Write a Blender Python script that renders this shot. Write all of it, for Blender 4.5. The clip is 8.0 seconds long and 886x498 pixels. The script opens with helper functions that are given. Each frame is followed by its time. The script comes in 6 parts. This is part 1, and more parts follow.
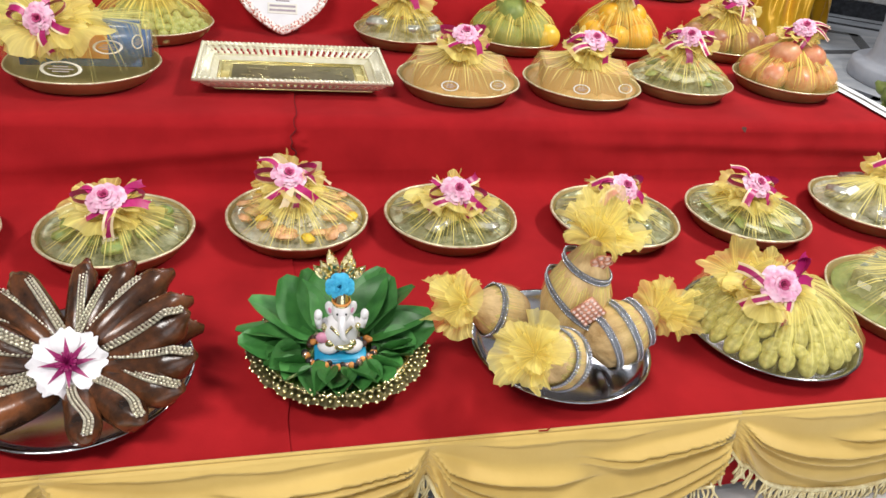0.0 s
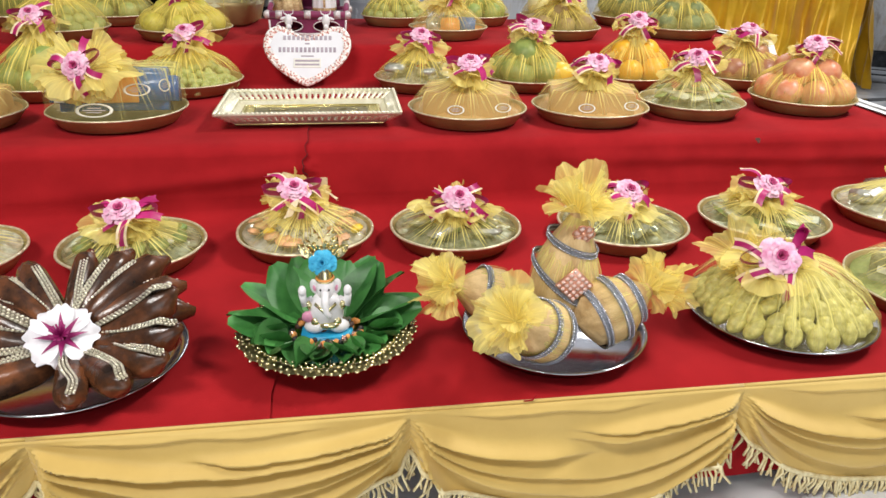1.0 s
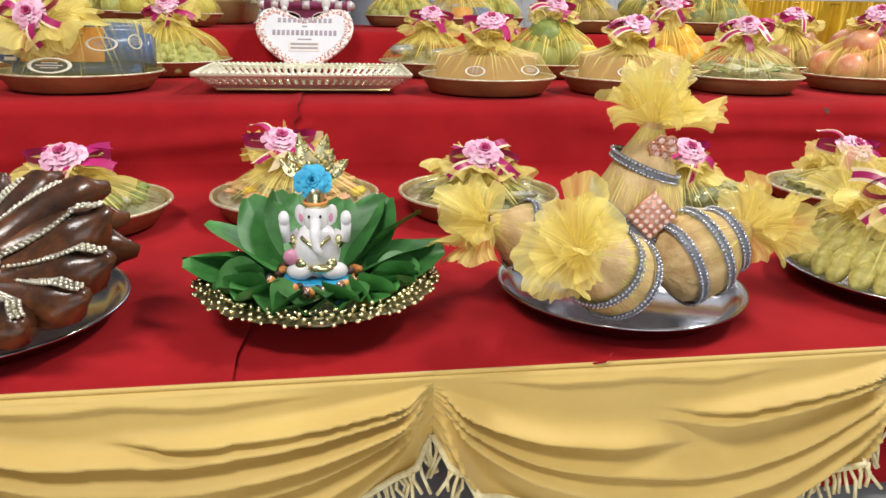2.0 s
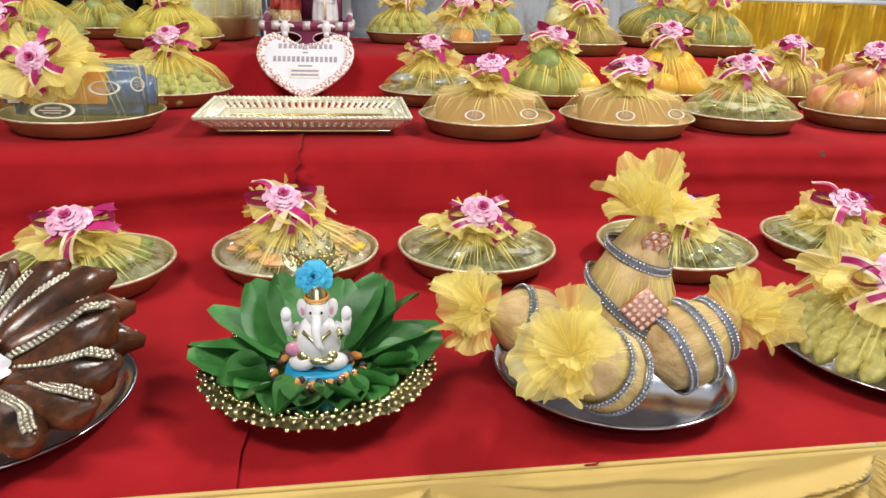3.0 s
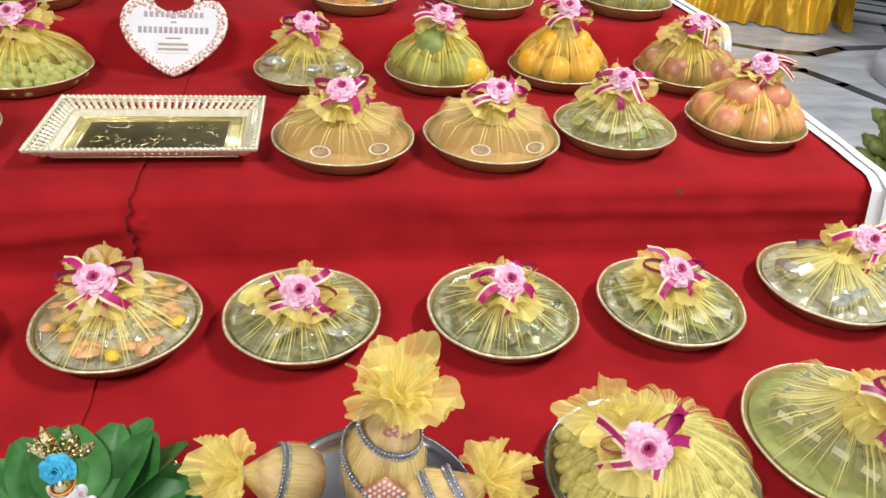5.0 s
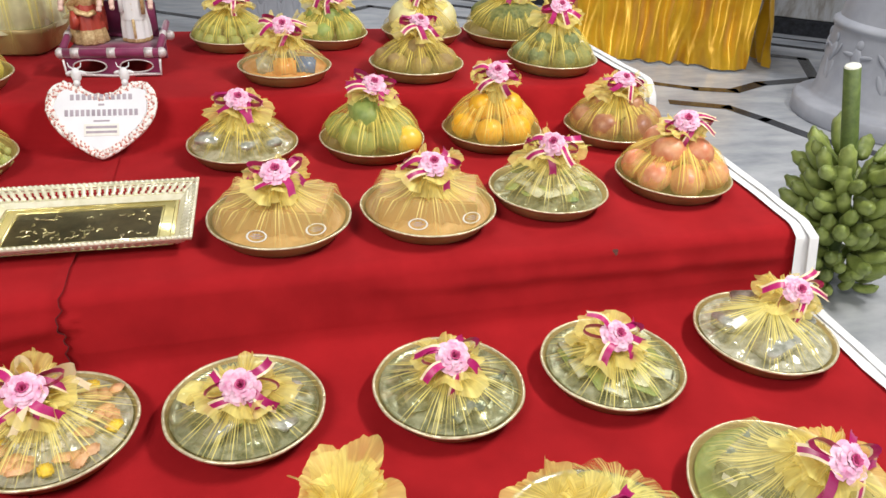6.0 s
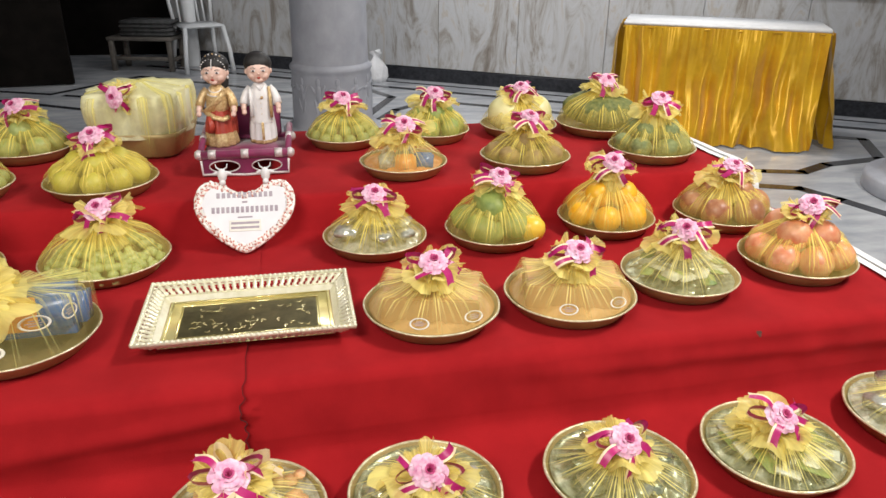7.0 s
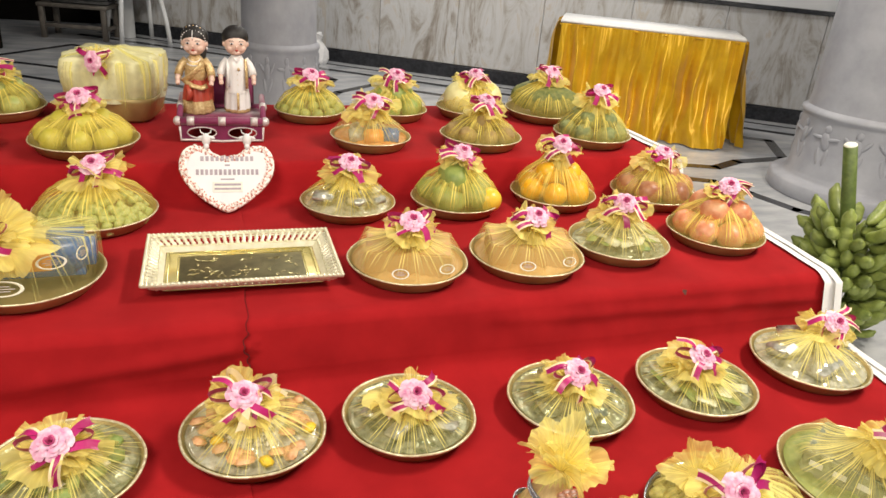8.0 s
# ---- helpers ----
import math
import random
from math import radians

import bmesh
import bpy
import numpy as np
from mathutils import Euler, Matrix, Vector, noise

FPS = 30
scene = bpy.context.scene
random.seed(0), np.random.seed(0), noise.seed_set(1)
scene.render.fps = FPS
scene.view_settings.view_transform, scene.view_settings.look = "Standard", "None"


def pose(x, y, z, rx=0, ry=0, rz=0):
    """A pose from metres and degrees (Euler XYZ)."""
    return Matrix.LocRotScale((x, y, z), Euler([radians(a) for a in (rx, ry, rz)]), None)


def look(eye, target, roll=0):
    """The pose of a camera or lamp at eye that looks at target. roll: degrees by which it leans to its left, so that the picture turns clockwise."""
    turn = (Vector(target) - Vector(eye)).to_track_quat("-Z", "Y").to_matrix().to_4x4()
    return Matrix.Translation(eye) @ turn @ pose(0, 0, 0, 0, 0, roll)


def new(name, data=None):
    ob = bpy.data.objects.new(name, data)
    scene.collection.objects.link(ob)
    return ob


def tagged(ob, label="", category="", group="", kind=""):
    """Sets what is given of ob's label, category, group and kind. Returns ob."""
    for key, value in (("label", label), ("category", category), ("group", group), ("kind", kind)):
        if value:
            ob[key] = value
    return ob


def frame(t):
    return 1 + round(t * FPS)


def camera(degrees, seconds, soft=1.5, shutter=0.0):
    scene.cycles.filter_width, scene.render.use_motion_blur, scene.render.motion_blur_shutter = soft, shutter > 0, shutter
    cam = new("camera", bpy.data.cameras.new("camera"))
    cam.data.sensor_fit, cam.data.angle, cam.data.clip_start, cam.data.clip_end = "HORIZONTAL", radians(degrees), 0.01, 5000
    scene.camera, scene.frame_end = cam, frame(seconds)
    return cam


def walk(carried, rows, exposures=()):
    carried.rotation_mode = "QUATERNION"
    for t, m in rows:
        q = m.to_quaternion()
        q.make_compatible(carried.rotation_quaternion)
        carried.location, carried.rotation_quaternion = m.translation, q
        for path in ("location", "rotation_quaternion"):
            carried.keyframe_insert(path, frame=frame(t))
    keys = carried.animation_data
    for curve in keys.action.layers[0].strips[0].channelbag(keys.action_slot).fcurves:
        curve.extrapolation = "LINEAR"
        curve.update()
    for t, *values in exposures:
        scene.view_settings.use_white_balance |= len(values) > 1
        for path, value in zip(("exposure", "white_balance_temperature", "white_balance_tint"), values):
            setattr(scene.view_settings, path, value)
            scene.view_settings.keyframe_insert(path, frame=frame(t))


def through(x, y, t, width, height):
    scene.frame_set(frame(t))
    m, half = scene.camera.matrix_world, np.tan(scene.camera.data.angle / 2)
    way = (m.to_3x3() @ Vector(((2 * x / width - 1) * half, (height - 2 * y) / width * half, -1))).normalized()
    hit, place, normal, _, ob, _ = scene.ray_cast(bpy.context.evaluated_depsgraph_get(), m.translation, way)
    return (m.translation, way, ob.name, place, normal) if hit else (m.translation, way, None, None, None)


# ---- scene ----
cam = camera(62.7, 8.0)
METRES, EYE, TILT, LEAN, TURN = 2.0, 1.06, -31.0, -5.5, -9.3
ROWS = [
    (0.0, 0.0, 0.0, 0.0, 0.0, 0.0, -0.0),
    (0.5, 0.0469, -0.0076, -0.0694, 7.61, 8.84, 1.2),
    (1.0, 0.0633, -0.0002, -0.0914, 5.42, 7.6, 1.89),
    (1.5, 0.0448, 0.1013, -0.1474, 6.91, 8.97, 1.2),
    (1.7, 0.0336, 0.1420, -0.1643, 5.51, 13.29, 1.43),
    (2.8, 0.0283, 0.1429, -0.1175, 5.46, 11.49, 2.19),
    (3.0, 0.0332, 0.1304, -0.0943, 5.27, 11.37, 1.53),
    (3.5, 0.0382, 0.105, -0.0211, 4.05, 4.87, 2.0),
    (4.0, 0.0427, 0.0894, 0.0763, -2.23, -0.0, 9.31),
    (4.5, 0.0944, 0.1105, 0.1074, -0.26, 1.02, 5.94),
    (5.0, 0.1764, 0.123, 0.1152, 3.64, -1.85, 0.06),
    (5.2, 0.1956, 0.1278, 0.1360, -1.07, -3.36, 1.18),
    (6.3, 0.1763, 0.1175, 0.1617, 0.55, 3.31, 4.14),
    (6.5, 0.1473, 0.1102, 0.1674, 1.44, 4.97, 3.51),
    (7.0, 0.0604, 0.0891, 0.1646, 2.26, 7.59, 4.38),
    (7.5, 0.0189, 0.0559, 0.1586, -1.34, 7.98, 3.73),
    (8.0, -0.0086, -0.0114, 0.1206, -4.2, 6.37, 3.47),
]
walk(cam, [(t, pose(0, 0, EYE, TILT, LEAN, TURN) @ pose(METRES * x, METRES * y, METRES * z, 90 + pitch, roll, yaw)) for t, x, y, z, yaw, pitch, roll in ROWS],
     exposures=[(0.0, -0.05, 6500, 10), (3.5, -0.05, 6500, 10), (4.5, -0.12, 6400, 10), (5.2, -0.08, 6400, 10), (6.5, -0.05, 6600, 10), (7.2, -0.07, 6850, 10), (8.0, 0.04, 7500, 10)])
# ---- light ----
world = bpy.data.worlds.new("hall_air")
scene.world = world
world.use_nodes = True
world.node_tree.nodes["Background"].inputs[0].default_value = (0.80, 0.90, 1.0, 1)
world.node_tree.nodes["Background"].inputs[1].default_value = 0.3


def area_lamp(name, eye, target, sx, sy, watts, colour):
    data = bpy.data.lights.new(name, "AREA")
    data.shape, data.size, data.size_y, data.energy, data.color = "RECTANGLE", sx, sy, watts, colour
    ob = new(name, data)
    ob.matrix_world = look(eye, target)
    return ob


area_lamp("ceiling_tube_light", (2.6, 1.3, 3.3), (0.8, 1.7, 0), 1.1, 0.30, 104, (1.0, 0.97, 0.92))
area_lamp("ceiling_tube_light", (-1.2, -0.6, 3.3), (-0.2, 1.4, 0), 1.6, 0.4, 98, (1.0, 0.97, 0.92))
area_lamp("ceiling_tube_light", (1.5, 5.2, 3.35), (1.9, 5.6, 0), 2.6, 0.5, 78, (0.95, 0.97, 1.0))
# added fill from behind the camera, brightens valance, fringe and front floor
area_lamp("front_fill_light", (1.0, -2.9, 1.6), (0.8, 2.0, 0.3), 3.0, 2.0, 38, (0.92, 0.96, 1.0))


# ---- materials ----
def nodes_of(name):
    m = bpy.data.materials.new(name)
    m.use_nodes = True
    nt = m.node_tree
    return m, nt, nt.nodes["Principled BSDF"]


def noise_node(nt, scale, detail=4.0, rough=0.6, coords="Object", stretch=(1, 1, 1)):
    tc = nt.nodes.new("ShaderNodeTexCoord")
    mp = nt.nodes.new("ShaderNodeMapping")
    mp.inputs["Scale"].default_value = stretch
    nt.links.new(tc.outputs[coords], mp.inputs["Vector"])
    n = nt.nodes.new("ShaderNodeTexNoise")
    n.inputs["Scale"].default_value, n.inputs["Detail"].default_value, n.inputs["Roughness"].default_value = scale, detail, rough
    nt.links.new(mp.outputs[0], n.inputs["Vector"])
    return n


def ramp_node(nt, source, stops):
    r = nt.nodes.new("ShaderNodeValToRGB")
    e = r.color_ramp.elements
    while len(e) < len(stops):
        e.new(0.5)
    for i, (p, c) in enumerate(stops):
        e[i].position, e[i].color = p, (*c, 1) if len(c) == 3 else c
    nt.links.new(source, r.inputs[0])
    return r


def bump_to(nt, bsdf, source, strength, distance):
    b = nt.nodes.new("ShaderNodeBump")
    b.inputs["Strength"].default_value, b.inputs["Distance"].default_value = strength, distance
    nt.links.new(source, b.inputs["Height"])
    nt.links.new(b.outputs[0], bsdf.inputs["Normal"])
    return b


def surface(name, low, high, scale=30, rough=0.6, metal=0.0, bump=0.3, depth=0.002, stretch=(1, 1, 1), coords="Object",
            spec=0.5, sheen=0.0, mid=None, vary=0.0, fine=None, sss=0.0, p0=0.3, p1=0.7):
    m, nt, b = nodes_of(name)
    n = noise_node(nt, scale, 5, 0.6, coords, stretch)
    stops = [(p0, low), (p1, high)] if mid is None else [(p0, low), ((p0 + p1) / 2, mid), (p1, high)]
    r = ramp_node(nt, n.outputs["Fac"], stops)
    out = r.outputs[0]
    if vary:
        info = nt.nodes.new("ShaderNodeObjectInfo")
        hsv = nt.nodes.new("ShaderNodeHueSaturation")
        mr = nt.nodes.new("ShaderNodeMapRange")
        mr.inputs["To Min"].default_value, mr.inputs["To Max"].default_value = 1 - vary, 1 + vary
        nt.links.new(info.outputs["Random"], mr.inputs["Value"])
        nt.links.new(mr.outputs[0], hsv.inputs["Value"])
        nt.links.new(out, hsv.inputs["Color"])
        out = hsv.outputs[0]
    nt.links.new(out, b.inputs["Base Color"])
    b.inputs["Roughness"].default_value, b.inputs["Metallic"].default_value = rough, metal
    b.inputs["Specular IOR Level"].default_value = spec
    b.inputs["Sheen Weight"].default_value = sheen
    if sss:
        b.inputs["Subsurface Weight"].default_value = sss
        b.inputs["Subsurface Radius"].default_value = (0.01, 0.008, 0.004)
        b.inputs["Subsurface Scale"].default_value = 0.5
    if bump:
        f = noise_node(nt, fine or scale * 4, 4, 0.65, coords, stretch)
        bump_to(nt, b, f.outputs["Fac"], bump, depth)
    return m


def tulle(name, colour, low, high, streaks, folds=3.0, gather=0.12, p0=0.46, p1=0.66, relief=0.5, through=0.24, edge=-0.35):
    """Sheer net: part of it lets the light straight through; gathered pleats run along v."""
    m, nt, b = nodes_of(name)
    b.inputs["Base Color"].default_value = (*colour, 1)
    b.inputs["Roughness"].default_value = 0.45
    b.inputs["Specular IOR Level"].default_value = 0.35
    pleat = noise_node(nt, 1.0, 3, 0.6, "UV", (streaks, folds, 1))
    broad = noise_node(nt, 1.0, 2, 0.5, "UV", (streaks * 0.22, folds * 0.8, 1))
    mix = nt.nodes.new("ShaderNodeMath")
    mix.operation = "MULTIPLY_ADD"
    nt.links.new(pleat.outputs["Fac"], mix.inputs[0])
    mix.inputs[1].default_value = 0.78
    half = nt.nodes.new("ShaderNodeMath")
    half.operation = "MULTIPLY"
    half.inputs[1].default_value = 0.22
    nt.links.new(broad.outputs["Fac"], half.inputs[0])
    nt.links.new(half.outputs[0], mix.inputs[2])
    # the cloth crowds together towards the knot, so less shows through it there
    uvn = nt.nodes.new("ShaderNodeUVMap")
    sep = nt.nodes.new("ShaderNodeSeparateXYZ")
    nt.links.new(uvn.outputs[0], sep.inputs[0])
    crowd = nt.nodes.new("ShaderNodeMapRange")
    crowd.inputs["From Min"].default_value, crowd.inputs["From Max"].default_value = 0.08, 0.9
    crowd.inputs["To Min"].default_value, crowd.inputs["To Max"].default_value = edge * gather, gather
    nt.links.new(sep.outputs["Y"], crowd.inputs["Value"])
    total = nt.nodes.new("ShaderNodeMath")
    nt.links.new(mix.outputs[0], total.inputs[0])
    nt.links.new(crowd.outputs[0], total.inputs[1])
    mix = total
    cover = ramp_node(nt, mix.outputs[0], [(p0, (low,) * 3), ((p0 + p1) / 2, (low * 0.7 + high * 0.3,) * 3), (p1, (high,) * 3)])
    tone = ramp_node(nt, mix.outputs[0], [(0.35, tuple(c * 0.92 for c in colour)), (0.65, tuple(min(1, c * 1.06) for c in colour))])
    nt.links.new(tone.outputs[0], b.inputs["Base Color"])
    trl = nt.nodes.new("ShaderNodeBsdfTranslucent")
    nt.links.new(tone.outputs[0], trl.inputs["Color"])
    both = nt.nodes.new("ShaderNodeMixShader")
    both.inputs[0].default_value = through
    nt.links.new(b.outputs[0], both.inputs[1])
    nt.links.new(trl.outputs[0], both.inputs[2])
    clear = nt.nodes.new("ShaderNodeBsdfTransparent")
    final = nt.nodes.new("ShaderNodeMixShader")
    nt.links.new(cover.outputs[0], final.inputs[0])
    nt.links.new(clear.outputs[0], final.inputs[1])
    nt.links.new(both.outputs[0], final.inputs[2])
    nt.links.new(final.outputs[0], nt.nodes["Material Output"].inputs["Surface"])
    bump_to(nt, b, pleat.outputs["Fac"], relief, 0.004)
    return m


M = {}
M["red"] = surface("red_felt_cloth", (0.285, 0.0085, 0.0120), (0.385, 0.0130, 0.0170), 7, 0.88, bump=0.4, depth=0.0014, fine=420, sheen=0.02, spec=0.09)
# darkened red for the shadow line where the cloths lap
M["lap_shade"] = surface("dark_red_lap_shade", (0.07, 0.004, 0.006), (0.14, 0.008, 0.010), 90, 0.9, bump=0.2)
M["white_cloth"] = surface("white_cotton", (0.72, 0.73, 0.74), (0.84, 0.84, 0.84), 14, 0.85, bump=0.3, depth=0.001, fine=300)
M["satin_tan"] = surface("mustard_satin", (0.52, 0.345, 0.085), (0.64, 0.445, 0.125), 5, 0.62, bump=0.15, depth=0.001, fine=200, sheen=0.3)
M["fringe"] = surface("cream_fringe", (0.55, 0.42, 0.18), (0.85, 0.78, 0.50), 80, 0.6, bump=0.2)
M["satin_gold"] = surface("gold_satin", (0.56, 0.29, 0.006), (0.80, 0.47, 0.016), 6, 0.32, metal=0.25, bump=0.1, depth=0.001, fine=60, sheen=0.2)
M["gold_card"] = surface("gold_card", (0.27, 0.195, 0.075), (0.42, 0.31, 0.13), 9, 0.45, metal=0.3, bump=0.1, vary=0.08)
M["gold_rim"] = surface("gold_foil_rim", (0.52, 0.44, 0.24), (0.90, 0.85, 0.64), 60, 0.35, metal=0.4, bump=0.4, depth=0.001, fine=160)
M["silver_foil"] = surface("silver_foil", (0.35, 0.36, 0.30), (0.62, 0.62, 0.52), 30, 0.28, metal=0.7, bump=0.5, depth=0.003, fine=50)
M["net"] = tulle("yellow_net", (1.0, 0.78, 0.19), 0.18, 0.90, 190, 0.5, 0.16, 0.47, 0.64, 0.3)
M["net_pale"] = tulle("pale_yellow_net", (1.0, 0.82, 0.30), 0.17, 0.84, 190, 0.5, 0.15, 0.48, 0.64, 0.3)
M["net_dense"] = tulle("cream_net", (0.96, 0.93, 0.60), 0.55, 0.85, 16, 3.0, 0.0, 0.40, 0.62, 0.2)
M["net_ruffle"] = tulle("gathered_yellow_net", (1.0, 0.83, 0.27), 0.44, 0.84, 40, 0.6, 0.0, 0.37, 0.63, 0.1, 0.28)
M["net_flat"] = tulle("sheer_gathered_net", (1.0, 0.83, 0.28), 0.07, 0.82, 150, 0.3, 0.18, 0.49, 0.63, 0.3, edge=-0.10)
M["net_clear"] = tulle("clear_yellow_net", (1.0, 0.86, 0.30), 0.10, 0.64, 150, 0.5, 0.18, 0.47, 0.64, 0.3)
M["rose"] = surface("pink_rose_fabric", (0.76, 0.25, 0.45), (0.95, 0.68, 0.80), 70, 0.6, bump=0.15, sheen=0.3, vary=0.06)
M["rose_heart"] = surface("deep_pink_fabric", (0.42, 0.015, 0.12), (0.72, 0.14, 0.34), 60, 0.6, bump=0.1)
M["ribbon"] = surface("magenta_ribbon", (0.36, 0.008, 0.10), (0.50, 0.02, 0.17), 40, 0.35, bump=0.1, vary=0.15)
M["ribbon_cream"] = surface("cream_ribbon", (0.80, 0.62, 0.36), (0.88, 0.76, 0.52), 40, 0.4, bump=0.1)
M["marble_floor"] = surface("floor_marble", (0.29, 0.31, 0.34), (0.55, 0.56, 0.58), 2.6, 0.24, bump=0.05, stretch=(1, 2.5, 1), fine=20)
# white marble lightened further to offset the stand's shade on it
M["front_floor_lightened"] = surface("white_marble_lightened", (0.76, 0.75, 0.76), (0.88, 0.87, 0.87), 3, 0.25, bump=0.05, fine=20)
M["black_stone"] = surface("black_granite", (0.012, 0.013, 0.016), (0.04, 0.042, 0.05), 30, 0.2, bump=0.05)
M["pillar"] = surface("grey_painted_stone", (0.29, 0.30, 0.34), (0.39, 0.40, 0.44), 6, 0.55, bump=0.2, depth=0.002, fine=60)
M["dark_wood"] = surface("dark_stand_wood", (0.03, 0.02, 0.015), (0.08, 0.05, 0.03), 12, 0.6, bump=0.2)
# wall paint greyed below the far wall's white to cut bounced light
M["plaster_low_bounce"] = surface("low_bounce_wall_paint", (0.46, 0.48, 0.51), (0.56, 0.57, 0.59), 3, 0.7, bump=0.1)
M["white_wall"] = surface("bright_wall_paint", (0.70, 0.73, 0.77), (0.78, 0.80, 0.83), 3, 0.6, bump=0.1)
# door's dark brown, so near black that it also paints the recess's shade
M["door_and_recess_dark"] = surface("dark_door_and_recess_shade", (0.004, 0.0035, 0.003), (0.010, 0.008, 0.007), 6, 0.85, bump=0.1, spec=0.08)


# ---- mesh helpers ----
def part(name, bm, material, parent=None, label="", smooth=True):
    """Links a bmesh as one mesh object under a thing or a part."""
    me = bpy.data.meshes.new(name)
    bm.normal_update()
    bm.to_mesh(me)
    bm.free()
    for mat in (material if isinstance(material, (list, tuple)) else [material]):
        me.materials.append(mat)
    if smooth:
        me.polygons.foreach_set("use_smooth", [True] * len(me.polygons))
    ob = new(name, me)
    if parent:
        ob.parent = parent
    if label:
        tagged(ob, label)
    return ob


def share(name, ob, parent, m=None, material=None):
    """Another object on the same mesh."""
    o = new(name, ob.data)
    o.parent = parent
    if m is not None:
        o.matrix_basis = m
    return o


def thing(name, m, label, category, group="", kind=""):
    e = new(name)
    e.empty_display_size = 0.05
    e.matrix_world = m
    return tagged(e, label, category, group, kind)


def sheet(fn, nu, nv, closed=False, bm=None, mat=0, su=1.0, sv=1.0):
    """A surface from fn(u, v), with u and v from 0 to 1, and its own uv map."""
    bm = bm or bmesh.new()
    uv = bm.loops.layers.uv.verify()
    cols = nu if closed else nu + 1
    rows = [[bm.verts.new(fn(i / nu, j / nv)) for i in range(cols)] for j in range(nv + 1)]
    for j in range(nv):
        for i in range(nu):
            k = (i + 1) % cols
            f = bm.faces.new((rows[j][i], rows[j][k], rows[j + 1][k], rows[j + 1][i]))
            f.material_index, f.smooth = mat, True
            for loop, (a, b) in zip(f.loops, ((i, j), (i + 1, j), (i + 1, j + 1), (i, j + 1))):
                loop[uv].uv = (a / nu * su, b / nv * sv)
    return bm


def lathe(profile, n=40, bm=None, mat=0, squash=None):
    """Turns (radius, height) pairs round the upright axis; ends with radius 0 are closed to a point."""
    last = len(profile) - 1

    def at(u, v):
        k = round(v * last)
        r, z = profile[k]
        a = 2 * math.pi * u
        s = squash(a) if squash else 1.0
        return (max(r, 1e-5) * s * math.cos(a), max(r, 1e-5) * s * math.sin(a), z)
    return sheet(at, n, last, True, bm, mat)


def slab(x0, x1, y0, y1, z0, z1, bevel=0.004, bm=None, mat=0, seg=1):
    own = bmesh.new()
    bmesh.ops.create_cube(own, size=1)
    bmesh.ops.transform(own, verts=own.verts, matrix=Matrix.Translation(((x0 + x1) / 2, (y0 + y1) / 2, (z0 + z1) / 2)) @ Matrix.Diagonal((x1 - x0, y1 - y0, z1 - z0, 1)))
    if bevel:
        bmesh.ops.bevel(own, geom=own.edges[:], offset=bevel, segments=seg, affect="EDGES")
    for f in own.faces:
        f.material_index = mat
    return merge(bm, own)


def merge(bm, own, m=None):
    """Adds the bmesh own, moved by m, to bm."""
    if m is not None:
        bmesh.ops.transform(own, verts=own.verts, matrix=m)
    if bm is None:
        return own
    me = bpy.data.meshes.new("scratch")
    own.to_mesh(me)
    own.free()
    bm.from_mesh(me)
    bpy.data.meshes.remove(me)
    return bm


def ball(rx, ry, rz, m=None, bm=None, mat=0, sub=2, seg=0):
    own = bmesh.new()
    if seg:
        bmesh.ops.create_uvsphere(own, u_segments=seg, v_segments=max(6, seg * 2 // 3), radius=1)
    else:
        bmesh.ops.create_icosphere(own, subdivisions=sub, radius=1)
    bmesh.ops.transform(own, verts=own.verts, matrix=Matrix.Diagonal((rx, ry, rz, 1)))
    for f in own.faces:
        f.material_index, f.smooth = mat, True
    return merge(bm, own, m)


def tube(points, radius, n=6, bm=None, mat=0, flat=1.0):
    """A round bar along points; radius may be a function of 0..1."""
    pts = [Vector(p) for p in points]
    last = len(pts) - 1
    rad = radius if callable(radius) else (lambda s: radius)
    frames = []
    side = None
    for i, p in enumerate(pts):
        d = (pts[min(i + 1, last)] - pts[max(i - 1, 0)]).normalized()
        side = (side - side.dot(d) * d).normalized() if side is not None else d.orthogonal().normalized()
        frames.append((p, side, d.cross(side)))

    def at(u, v):
        k = round(v * last)
        p, a, b = frames[k]
        t = 2 * math.pi * u
        return p + rad(k / last) * (math.cos(t) * a + flat * math.sin(t) * b)
    own = sheet(at, n, last, True, None, mat)
    own.verts.ensure_lookup_table()
    own.faces.new([own.verts[i] for i in range(n)][::-1]).material_index = mat
    own.faces.new([own.verts[last * n + i] for i in range(n)]).material_index = mat
    return merge(bm, own)


def wob(x, y, z, s):
    return noise.noise(Vector((x * s, y * s, z * s)))


def smooth_step(a, b, x):
    t = min(1, max(0, (x - a) / (b - a)))
    return t * t * (3 - 2 * t)


# ---- the hall ----
L0, L1, L2 = 0.30, 0.465, 0.575
SKEW = 0.052


def setting(name, bm, material, smooth=False):
    return tagged(part(name, bm, material, None, "", smooth), kind="structure")


def front0(x):
    return 0.712 + SKEW * x


def front1(x):
    return 1.525 + SKEW * x


def front2(x):
    return 2.29 + SKEW * x


def back2(x):
    return 3.04 + SKEW * x


setting("floor", slab(-6, 8, -3.2, 9.4, -0.1, 0, 0), M["marble_floor"])
# made-up raised floor area, added to catch light below the fringe
setting("platform", slab(-6, 2.6, -3.2, 0.98, 0.0, 0.098, 0.004), M["front_floor_lightened"])

# ---- the stand ----
stand = thing("display_stand", pose(0, 0, 0), "three-tiered low display stand draped in red felt cloth", "display stand")


